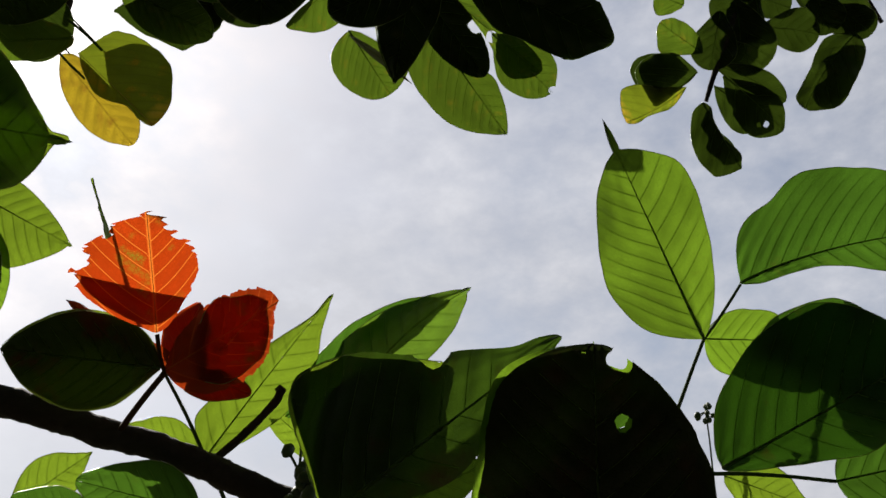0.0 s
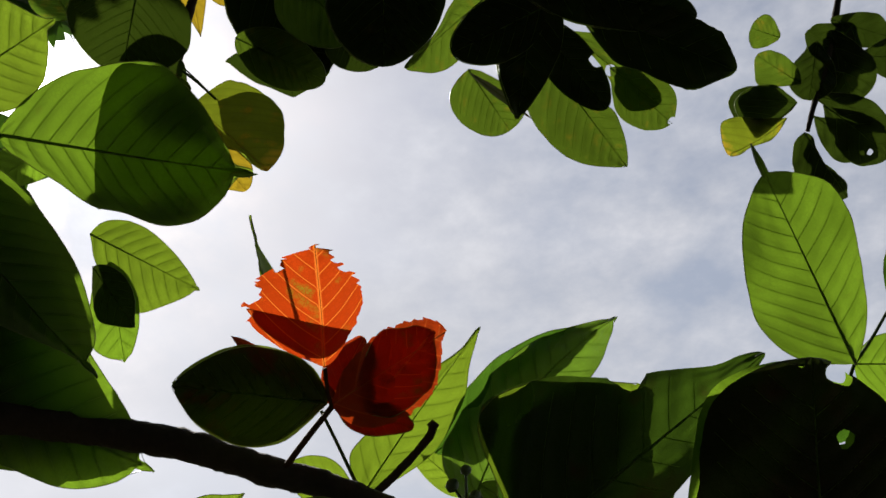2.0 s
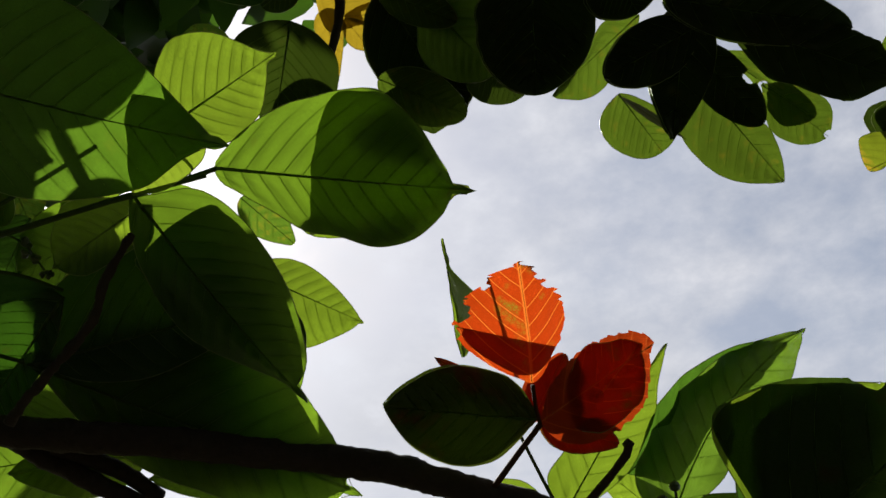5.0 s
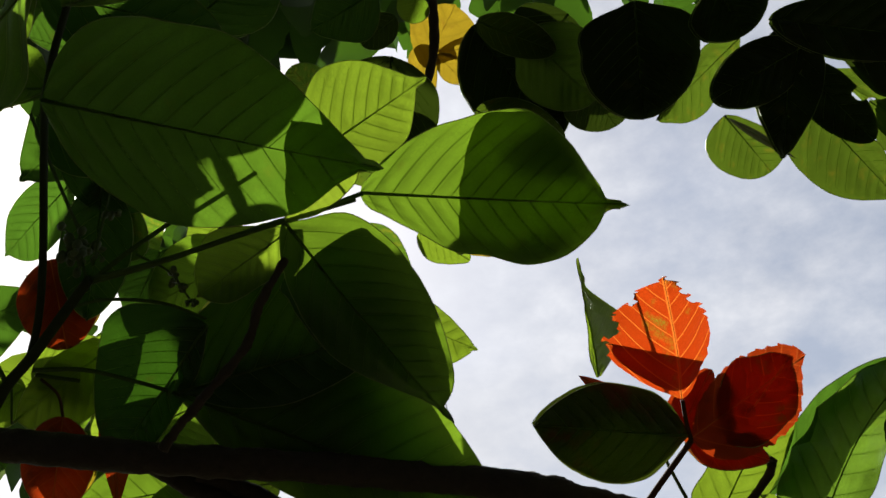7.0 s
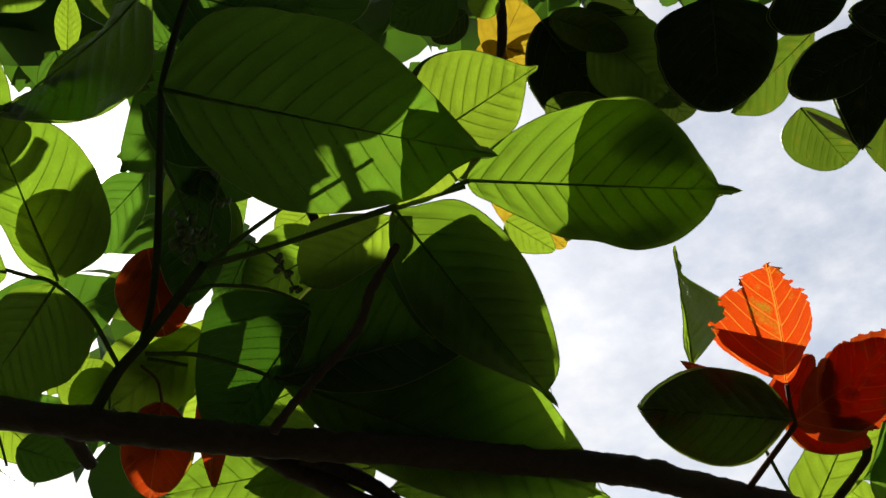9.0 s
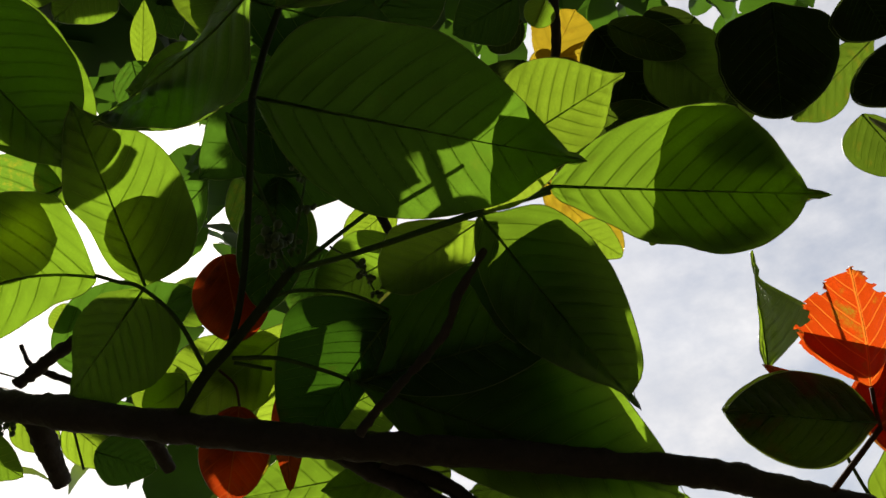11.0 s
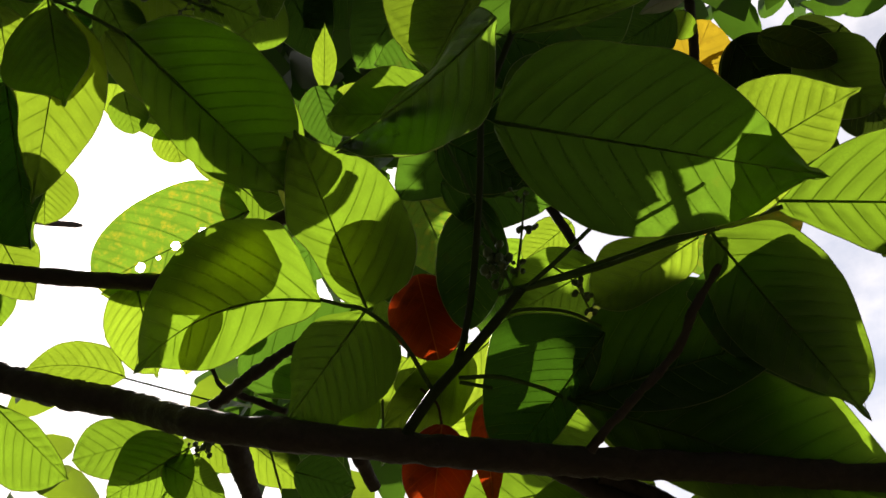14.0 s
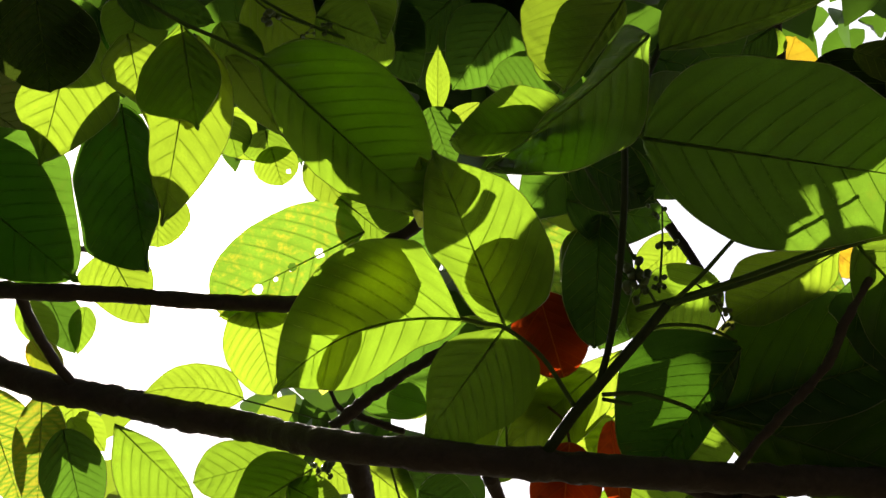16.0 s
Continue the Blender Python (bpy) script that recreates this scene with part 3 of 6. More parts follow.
sprig("buds5", "flower_cluster", "pale buds on a thin stalk overhead", "flower cluster", "flower bud clusters")
sprig("buds6", "flower_cluster", "tiny pale green flower buds beside the leaf", "flower cluster", "flower bud clusters")
sprig("buds7", "flower_cluster", "small buds under the bough", "flower cluster", "flower bud clusters")
sprig("upback", "leaf_sprig", "shaded and lit leaves behind the shoot tip", "leaf sprig", "leaf sprigs of the tree")
sprig("screen", "leaf_sprig", "added leaves, mostly hidden, that cast shade on others", "leaf sprig", "leaf sprigs of the tree")
sprig("pale", "pale_leaf", "pale curled leaf, its shine painted grey-white, among the dark overhead leaves", "leaf", "")
stem("bough", [(0.299, 0.848, 1.781), (0.215, 0.789, 1.813), (0.143, 0.729, 1.844), (0.102, 0.697, 1.855), (0.029, 0.650, 1.877), (-0.113, 0.573, 1.900), (-0.222, 0.489, 1.902), (-0.342, 0.393, 1.909), (-0.519, 0.308, 1.950), (-0.646, 0.295, 2.014), (-0.727, 0.240, 2.036), (-0.849, 0.167, 2.075), (-1.024, 0.069, 2.129), (-1.350, -0.020, 2.070), (-1.900, -0.350, 1.980), (-2.300, -0.620, 1.860)], 0.0112, 0.0175, "bark", "limb", rough=0.12)
stem("bough", [(-2.320, -0.660, -0.050), (-2.300, -0.640, 0.600), (-2.330, -0.620, 1.200), (-2.300, -0.600, 1.860), (-2.360, -0.660, 2.600), (-2.300, -0.750, 3.300), (-2.340, -0.700, 4.000)], 0.085, 0.04, "bark", "trunk", "upright brown trunk", rough=0.08)
stem("bough", [(-2.320, -0.680, 2.300), (-2.100, -1.200, 3.000), (-1.500, -1.700, 3.700), (-0.600, -1.900, 4.200)], 0.035, 0.012, "bark", "limb", rough=0.1)
stem("bough", [(-2.320, -0.680, 2.600), (-2.600, -0.200, 3.200), (-2.900, 0.400, 3.800), (-2.900, 1.100, 4.300)], 0.035, 0.012, "bark", "limb", rough=0.1)
stem("bough", [(-2.320, -0.680, 2.900), (-1.900, -0.800, 3.600), (-1.100, -0.800, 4.300), (0.000, -0.600, 4.700)], 0.035, 0.012, "bark", "limb", rough=0.1)
stem("bough", [(-2.320, -0.680, 3.200), (-2.500, -1.200, 2.600), (-2.400, -1.800, 3.100), (-1.900, -2.300, 3.400)], 0.035, 0.012, "bark", "limb", rough=0.1)
stem("bough", [(-0.200, 0.460, 1.892), (-0.152, 0.449, 1.916), (-0.101, 0.439, 1.941), (-0.073, 0.421, 1.961), (-0.040, 0.409, 1.985)], 0.0044, 0.0028, "bark", "twig", rough=0.35)
stem("bough", [(-0.578, 0.345, 2.017), (-0.511, 0.347, 2.041), (-0.450, 0.346, 2.050), (-0.425, 0.351, 2.061)], 0.0066, 0.005, "bark", "twig", rough=0.3)
stem("bough", [(-0.568, 0.365, 1.993), (-0.580, 0.400, 1.973), (-0.601, 0.445, 1.954)], 0.013, 0.01, "bark", "twig", rough=0.15)
stem("bough", [(-0.427, 0.416, 1.941), (-0.439, 0.458, 1.928)], 0.008, 0.006, "bark", "twig", rough=0.15)
stem("bough", [(-0.215, 0.368, 2.247), (-0.202, 0.426, 2.180), (-0.194, 0.454, 2.148), (-0.188, 0.480, 2.117)], 0.0055, 0.0045, "bark", "twig", rough=0.12)
stem("bough", [(-0.483, 0.288, 2.186), (-0.435, 0.293, 2.197), (-0.412, 0.288, 2.215)], 0.008, 0.006, "bark", "twig", rough=0.12)
stem("bough", [(-0.223, 0.522, 1.905), (-0.186, 0.568, 1.891), (-0.167, 0.604, 1.874)], 0.008, 0.007, "bark", "twig", rough=0.12)
stem("bough", [(-0.269, 0.491, 1.919), (-0.203, 0.554, 1.880), (-0.172, 0.588, 1.865)], 0.009, 0.008, "bark", "twig", rough=0.12)
stem("bough2", [(-0.876, 0.004, 2.128), (-0.785, 0.059, 2.112), (-0.707, 0.121, 2.111), (-0.642, 0.176, 2.108), (-0.572, 0.241, 2.114), (-0.533, 0.303, 2.146)], 0.0095, 0.008, "bark", "limb", rough=0.12)
stem("bough2", [(-0.790, 0.062, 2.113), (-0.806, 0.097, 2.098), (-0.819, 0.146, 2.080), (-0.820, 0.178, 2.069)], 0.006, 0.005, "bark", "twig", rough=0.12)
stem("bough2", [(-0.576, 0.329, 2.057), (-0.575, 0.348, 2.042), (-0.562, 0.367, 2.036), (-0.529, 0.406, 2.024)], 0.0022, 0.004, "bark", "twig", rough=0.3)
leaf("red", (0.177, 0.652, 1.913), (0.199, 0.592, 1.988), 0.098, (0.662, -0.480, -0.576), "red", shape=(0.16, 0.44, 0.80, 1.09, 1.24, 1.10, 0.82, 0.53), other=(0.18, 0.32, 0.49, 0.65, 0.76, 0.66, 0.46, 0.33), drip=0.03, bow=0.03, fold=0.1, veins=6, ragged=0.016, teeth=0.16, bites=[(0.50, 0.98, 0.06), (0.67, 1.0, 0.10), (0.80, -1.02, 0.05), (0.89, -1.0, 0.055), (0.87, 1.0, 0.06)], wave=0.012)
leaf("red", (0.171, 0.675, 1.890), (0.274, 0.678, 1.934), 0.068, (0.244, -0.813, -0.529), "red_dark", shape=(0.12, 0.35, 0.62, 0.76, 0.84, 0.79, 0.64, 0.46), other=(0.59, 0.89, 1.06, 1.16, 1.14, 0.98, 0.55, 0.12), drip=0.0, bow=-0.03, fold=0.08, veins=6, ragged=0.03, teeth=0.07, wave=0.02)
leaf("red", (0.169, 0.673, 1.892), (0.070, 0.599, 1.896), 0.078, (0.535, -0.745, -0.399), "green_old", shape=(0.15, 0.46, 0.85, 1.02, 1.03, 0.90, 0.67, 0.34), other=(0.33, 0.65, 0.89, 0.97, 0.97, 0.84, 0.58, 0.32), drip=0.02, bow=0.02, fold=0.05, veins=8, wave=0.008)
leaf("red", (0.162, 0.700, 1.907), (0.105, 0.619, 1.943), 0.029, (0.375, -0.589, -0.716), "red_dark", shape='pointed', drip=0.02, bow=0.1, wave=0.06, veins=5)
leaf("red", (0.156, 0.696, 1.908), (0.201, 0.671, 1.944), 0.035, (0.134, -0.732, -0.668), "red_dark", shape='ovate', drip=0.0, wave=0.04, veins=5)
leaf("red", (0.162, 0.700, 1.907), (0.215, 0.736, 1.887), 0.038, (0.353, -0.789, -0.503), "red_dark", shape='ovate', drip=0.0, wave=0.04, bow=0.05, veins=5)
stem("red", [(0.177, 0.653, 1.912), (0.173, 0.665, 1.899), (0.171, 0.676, 1.889)], 0.0018, 0.0016, "red_stalk", "petiole")
stem("red", [(0.171, 0.676, 1.889), (0.145, 0.684, 1.872), (0.116, 0.696, 1.855)], 0.0024, 0.0028, "red_stalk", "petiole")
stem("stub", [(0.143, 0.783, 1.850), (0.171, 0.790, 1.876), (0.200, 0.791, 1.902), (0.206, 0.791, 1.914)], 0.0036, 0.0034, "bark", "shaft", rough=0.1)
stem("stub", [(0.2045, 0.790, 1.9115), (0.2062, 0.7905, 1.9140), (0.2085, 0.7905, 1.9165)], 0.0045, 0.0035, "bark", "knob", rough=0.1)
leaf("midspr", (0.098, 0.685, 1.983), (0.129, 0.591, 2.042), 0.077, (-0.736, -0.521, -0.433), "green_lit", shape=(0.08, 0.17, 0.13, 0.05, 0.02, 0.02, 0.02, 0.02), other=(0.12, 0.36, 0.74, 1.16, 1.55, 1.83, 0.22, 0.14), drip=0.1, veins=9)
leaf("midspr", (0.143, 0.778, 1.857), (0.259, 0.783, 2.000), 0.065, (0.626, -0.610, -0.486), "green_lit", shape=(0.50, 0.87, 0.81, 0.77, 0.63, 0.39, 0.13, 0.02), other=(0.22, 0.54, 0.88, 1.13, 1.08, 0.94, 0.46, 0.22), drip=0.04, fold=0.25, veins=9, bow=-0.03)
leaf("midspr", (0.213, 0.856, 1.857), (0.376, 0.843, 2.012), 0.077, (0.397, -0.780, -0.483), "green_gloss", shape=(0.88, 1.16, 1.12, 1.11, 0.95, 0.79, 0.50, 0.24), other=(0.15, 0.43, 0.70, 0.78, 0.84, 0.83, 0.68, 0.37), drip=0.03, fold=0.3, veins=10, bow=0.05, wave=0.05, sway=0.1)
leaf("midspr", (0.125, 0.791, 1.864), (0.068, 0.749, 1.889), 0.042, (0.496, -0.823, -0.278), "green_lit", shape='pointed', drip=0.05, veins=6)
stem("midspr", [(0.131, 0.720, 1.914), (0.134, 0.753, 1.887), (0.141, 0.777, 1.857)], 0.0015, 0.0018, "stalk", "petiole")
stem("midspr", [(0.141, 0.777, 1.857), (0.142, 0.811, 1.829), (0.141, 0.840, 1.805)], 0.0018, 0.0021, "stalk", "petiole")
stem("midspr", [(0.219, 0.862, 1.852), (0.195, 0.869, 1.829), (0.143, 0.858, 1.812)], 0.0018, 0.0021, "stalk", "petiole")
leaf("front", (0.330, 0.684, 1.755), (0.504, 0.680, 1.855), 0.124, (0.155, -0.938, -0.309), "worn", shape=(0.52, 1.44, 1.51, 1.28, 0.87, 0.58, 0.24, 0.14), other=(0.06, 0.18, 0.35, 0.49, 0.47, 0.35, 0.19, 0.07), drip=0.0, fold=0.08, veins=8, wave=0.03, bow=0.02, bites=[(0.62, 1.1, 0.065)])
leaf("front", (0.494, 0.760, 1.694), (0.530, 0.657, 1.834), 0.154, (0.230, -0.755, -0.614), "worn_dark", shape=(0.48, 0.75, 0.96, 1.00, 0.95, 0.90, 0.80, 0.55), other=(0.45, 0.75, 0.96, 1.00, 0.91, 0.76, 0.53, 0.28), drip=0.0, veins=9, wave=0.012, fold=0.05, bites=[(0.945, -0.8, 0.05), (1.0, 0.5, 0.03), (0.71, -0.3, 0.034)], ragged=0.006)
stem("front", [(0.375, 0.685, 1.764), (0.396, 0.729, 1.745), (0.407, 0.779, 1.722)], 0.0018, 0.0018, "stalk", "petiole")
# two hidden leaves added close behind the front pair, to darken it
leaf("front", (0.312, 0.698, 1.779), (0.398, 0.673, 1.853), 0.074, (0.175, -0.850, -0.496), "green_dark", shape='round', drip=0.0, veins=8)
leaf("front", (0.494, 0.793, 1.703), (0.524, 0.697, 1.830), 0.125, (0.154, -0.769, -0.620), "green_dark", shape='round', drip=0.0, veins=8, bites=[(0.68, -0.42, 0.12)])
leaf("right", (0.568, 0.979, 1.982), (0.533, 0.777, 2.117), 0.115, (0.032, -0.560, -0.828), "green", shape=(0.42, 0.83, 1.09, 1.13, 1.01, 0.83, 0.60, 0.32), other=(0.16, 0.33, 0.54, 0.70, 0.80, 0.87, 0.79, 0.42), drip=0.13, fold=0.18, veins=11, bow=0.04, wave=0.025)
leaf("right", (0.613, 0.966, 2.027), (0.807, 0.970, 2.038), 0.107, (0.053, -0.778, -0.626), "green_dark", shape=(0.72, 1.02, 1.14, 1.40, 1.40, 1.29, 1.14, 0.90), other=(0.09, 0.19, 0.20, 0.24, 0.40, 0.60, 0.59, 0.40), drip=0.06, fold=0.2, veins=11, bow=0.06, sway=0.07, wave=0.01)
leaf("right", (0.567, 0.990, 1.986), (0.662, 1.057, 1.995), 0.070, (0.547, -0.717, -0.433), "green", shape=(0.28, 0.51, 0.77, 0.88, 0.89, 0.86, 0.65, 0.37), other=(0.54, 0.84, 1.02, 1.11, 1.11, 0.96, 0.71, 0.42), drip=0.06, veins=8, fold=0.1)
stem("right", [(0.613, 0.967, 2.026), (0.588, 0.975, 2.000), (0.567, 0.985, 1.983)], 0.0015, 0.0018, "stalk", "petiole")
stem("right", [(0.567, 0.985, 1.983), (0.549, 1.000, 1.959), (0.530, 1.021, 1.936), (0.489, 1.065, 1.887)], 0.0018, 0.0021, "stalk", "petiole")
leaf("right2", (0.565, 0.958, 1.843), (0.765, 0.926, 1.915), 0.131, (0.030, -0.878, -0.477), "green_thick", shape=(0.37, 0.71, 0.97, 1.18, 1.28, 1.23, 0.90, 0.38), other=(0.11, 0.24, 0.39, 0.55, 0.72, 0.65, 0.48, 0.28), drip=0.05, fold=0.12, veins=9, wave=0.012, bow=0.03)
leaf("right2", (0.655, 1.016, 1.837), (0.772, 1.052, 1.859), 0.081, (0.322, -0.917, -0.237), "green_dark", shape='ovate', drip=0.05, veins=7)
leaf("right2", (0.562, 0.994, 1.848), (0.631, 1.042, 1.823), 0.047, (0.402, -0.806, -0.435), "green_lit", shape='pointed', drip=0.05, veins=7)
stem("right2", [(0.655, 1.016, 1.837), (0.610, 0.999, 1.843), (0.561, 0.981, 1.846), (0.513, 0.975, 1.845), (0.452, 0.995, 1.815)], 0.0018, 0.0021, "stalk", "petiole")
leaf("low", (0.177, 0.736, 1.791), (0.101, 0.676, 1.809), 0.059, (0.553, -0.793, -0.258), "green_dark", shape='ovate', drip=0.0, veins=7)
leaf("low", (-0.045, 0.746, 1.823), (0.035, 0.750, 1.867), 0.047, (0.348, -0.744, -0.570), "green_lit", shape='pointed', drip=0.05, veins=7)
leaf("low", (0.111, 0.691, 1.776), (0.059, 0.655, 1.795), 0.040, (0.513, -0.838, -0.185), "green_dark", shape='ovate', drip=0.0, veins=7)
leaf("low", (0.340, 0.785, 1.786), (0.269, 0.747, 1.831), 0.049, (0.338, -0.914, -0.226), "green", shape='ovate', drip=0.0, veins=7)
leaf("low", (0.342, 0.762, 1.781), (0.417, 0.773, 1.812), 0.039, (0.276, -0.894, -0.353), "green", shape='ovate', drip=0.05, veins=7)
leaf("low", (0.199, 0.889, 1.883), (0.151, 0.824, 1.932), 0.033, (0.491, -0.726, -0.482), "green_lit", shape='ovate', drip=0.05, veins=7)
leaf("mid", (0.015, 0.426, 2.043), (0.211, 0.499, 1.983), 0.117, (0.029, -0.686, -0.727), "green", shape=(0.24, 0.53, 0.81, 1.00, 1.14, 1.15, 0.81, 0.37), other=(0.20, 0.31, 0.51, 0.72, 0.76, 0.85, 0.72, 0.44), drip=0.08, fold=0.1, veins=11, wave=0.01, bow=0.02)
leaf("mid", (-0.008, 0.388, 2.066), (0.111, 0.378, 2.074), 0.089, (0.022, -0.486, -0.874), "green_lit", shape=(0.25, 0.70, 1.04, 1.18, 1.10, 0.88, 0.50, 0.19), other=(0.39, 0.57, 0.72, 0.82, 0.76, 0.65, 0.31, 0.05), drip=0.04, veins=8, wave=0.015, fold=0.1)
leaf("mid", (-0.039, 0.399, 2.016), (0.007, 0.581, 1.910), 0.103, (0.176, -0.529, -0.830), "green", shape=(0.26, 0.84, 1.07, 1.15, 1.10, 0.92, 0.70, 0.46), other=(0.23, 0.47, 0.71, 0.85, 0.81, 0.61, 0.35, 0.13), drip=0.08, veins=11, wave=0.01, fold=0.08, bow=0.02)
stem("mid", [(0.016, 0.427, 2.043), (-0.020, 0.415, 2.033), (-0.063, 0.402, 2.027), (-0.154, 0.380, 2.016), (-0.227, 0.365, 2.015)], 0.0020, 0.0025, "stalk", "petiole")
stem("mid", [(-0.027, 0.387, 2.068), (-0.012, 0.412, 2.054), (-0.003, 0.421, 2.037)], 0.0012, 0.0012, "stalk", "petiole")
stem("mid", [(-0.024, 0.401, 2.018), (-0.043, 0.395, 2.013)], 0.0012, 0.0012, "stalk", "petiole")
leaf("crown", (-0.141, 0.229, 2.059), (0.063, 0.394, 2.013), 0.151, (0.220, -0.506, -0.834), "green_mid", shape=(0.52, 0.84, 0.98, 1.01, 0.98, 0.77, 0.46, 0.21), other=(0.24, 0.55, 0.83, 0.99, 0.95, 0.81, 0.58, 0.22), drip=0.06, fold=0.08, veins=11, wave=0.01, bow=0.02)
leaf("crown", (-0.155, 0.213, 2.057), (-0.255, 0.168, 2.038), 0.038, (0.407, -0.638, -0.654), "green_gloss", shape='ovate', drip=0.05, veins=9, bow=0.04)
leaf("crown", (-0.097, 0.167, 2.092), (-0.254, 0.166, 2.038), 0.080, (0.161, -0.877, -0.453), "green_gloss", shape=(0.18, 0.54, 1.03, 1.36, 1.27, 1.02, 0.72, 0.49), other=(0.64, 0.59, 0.45, 0.33, 0.22, 0.12, 0.05, 0.02), drip=0.05, fold=0.25, veins=9, bow=-0.05, wave=0.03)
leaf("crown", (-0.107, 0.159, 2.147), (-0.199, 0.213, 2.155), 0.082, (-0.271, -0.330, -0.904), "green_lit", shape=(0.14, 0.25, 0.25, 0.22, 0.20, 0.18, 0.14, 0.08), other=(0.33, 0.97, 1.43, 1.67, 1.75, 1.56, 1.28, 0.98), drip=0.05, veins=8, bow=0.05)
leaf("crown", (-0.100, 0.196, 2.110), (0.032, 0.227, 2.103), 0.055, (0.038, -0.399, -0.916), "green", shape=(0.75, 1.29, 1.45, 1.60, 1.63, 1.40, 1.01, 0.62), other=(0.05, 0.17, 0.29, 0.36, 0.37, 0.31, 0.20, 0.11), drip=0.06, veins=9, wave=0.02)
leaf("crown", (-0.220, 0.260, 2.128), (-0.183, 0.359, 2.127), 0.069, (0.558, -0.219, -0.800), "green_dark", shape='ovate', drip=0.05, veins=7)
leaf("crown", (-0.160, 0.281, 2.134), (-0.078, 0.329, 2.202), 0.085, (0.710, -0.434, -0.554), "green", shape='ovate', drip=0.05, veins=7)
stem("crown", [(-0.345, 0.384, 1.915), (-0.301, 0.367, 1.934), (-0.268, 0.362, 1.951), (-0.217, 0.349, 1.972), (-0.190, 0.343, 1.986)], 0.0054, 0.0039, "shoot", "shoot")
stem("crown", [(-0.274, 0.364, 1.949), (-0.249, 0.345, 1.972), (-0.220, 0.315, 2.001), (-0.183, 0.270, 2.043), (-0.159, 0.237, 2.081)], 0.0032, 0.0031, "shoot", "shoot")
stem("crown", [(-0.159, 0.237, 2.081), (-0.130, 0.216, 2.099), (-0.100, 0.198, 2.117), (-0.078, 0.183, 2.135)], 0.0031, 0.0027, "shoot", "shoot")
stem("crown", [(-0.210, 0.251, 2.113), (-0.206, 0.282, 2.077), (-0.204, 0.326, 2.034)], 0.0015, 0.0015, "stalk", "petiole")
stem("crown", [(-0.192, 0.346, 1.986), (-0.160, 0.350, 2.006), (-0.134, 0.364, 2.039), (-0.093, 0.385, 2.090)], 0.0021, 0.0018, "stalk", "petiole")
stem("crown", [(-0.191, 0.345, 1.987), (-0.135, 0.365, 1.995), (-0.088, 0.380, 2.004), (-0.043, 0.395, 2.013), (0.020, 0.415, 2.023)], 0.0022, 0.0020, "stalk", "petiole")
leaf("shade", (-0.216, 0.476, 1.961), (-0.004, 0.522, 1.979), 0.119, (0.220, -0.777, -0.589), "green_dark", shape=(0.75, 1.00, 1.26, 1.39, 1.35, 1.13, 0.70, 0.33), other=(0.09, 0.27, 0.48, 0.60, 0.61, 0.52, 0.35, 0.19), drip=0.03, fold=0.06, veins=9, wave=0.02)
leaf("shade", (-0.224, 0.476, 1.964), (0.015, 0.655, 1.856), 0.142, (0.298, -0.752, -0.588), "green", shape=(0.23, 0.62, 0.97, 1.23, 1.31, 1.15, 0.75, 0.42), other=(0.09, 0.29, 0.55, 0.65, 0.69, 0.66, 0.58, 0.37), drip=0.05, fold=0.06, veins=11, wave=0.012)
# hidden smaller copy of the leaf above, added to darken it
leaf("shade", (-0.214, 0.508, 1.972), (-0.080, 0.607, 1.912), 0.125, (0.295, -0.752, -0.589), "green_lit", shape=(0.6, 1.0, 1.15, 1.1, 0.72), other=(0.5, 0.7, 0.7, 0.6, 0.3), drip=0.05, fold=0.06, veins=9)
leaf("shade", (-0.166, 0.449, 1.998), (-0.306, 0.491, 1.924), 0.107, (0.163, -0.694, -0.702), "green_thick", shape=(0.06, 0.18, 0.31, 0.37, 0.41, 0.41, 0.37, 0.28), other=(0.59, 1.02, 1.44, 1.59, 1.43, 1.19, 0.90, 0.59), drip=0.04, fold=0.06, veins=11)
leaf("shade", (-0.055, 0.425, 2.039), (-0.167, 0.431, 2.018), 0.063, (0.109, -0.655, -0.748), "green_lit", shape=(0.18, 0.56, 0.78, 0.78, 0.75, 0.73, 0.64, 0.39), other=(0.10, 0.31, 0.62, 0.93, 1.17, 1.22, 0.94, 0.64), drip=0.04, fold=0.06, veins=9)
leaf("shade", (-0.292, 0.509, 1.966), (-0.189, 0.524, 1.989), 0.083, (0.242, -0.744, -0.623), "green", shape='ovate', drip=0.04, veins=9)
stem("shade", [(-0.273, 0.369, 1.943), (-0.250, 0.400, 1.953), (-0.231, 0.443, 1.958), (-0.224, 0.476, 1.964), (-0.177, 0.510, 1.951)], 0.0021, 0.0018, "stalk", "petiole")
stem("shade", [(-0.220, 0.352, 1.975), (-0.205, 0.371, 1.990), (-0.182, 0.408, 2.002), (-0.169, 0.448, 2.006)], 0.0018, 0.0015, "stalk", "petiole")
stem("shade", [(-0.276, 0.375, 1.943), (-0.265, 0.408, 1.952)], 0.0018, 0.0018, "stalk", "petiole")
leaf("sunny", (-0.352, 0.267, 1.998), (-0.529, 0.215, 1.960), 0.124, (0.332, -0.581, -0.744), "green", shape=(0.16, 0.33, 0.44, 0.61, 0.73, 0.68, 0.42, 0.17), other=(1.10, 1.22, 1.27, 1.23, 1.12, 0.92, 0.70, 0.41), drip=0.05, fold=0.08, veins=9, sway=-0.13, wave=0.01)
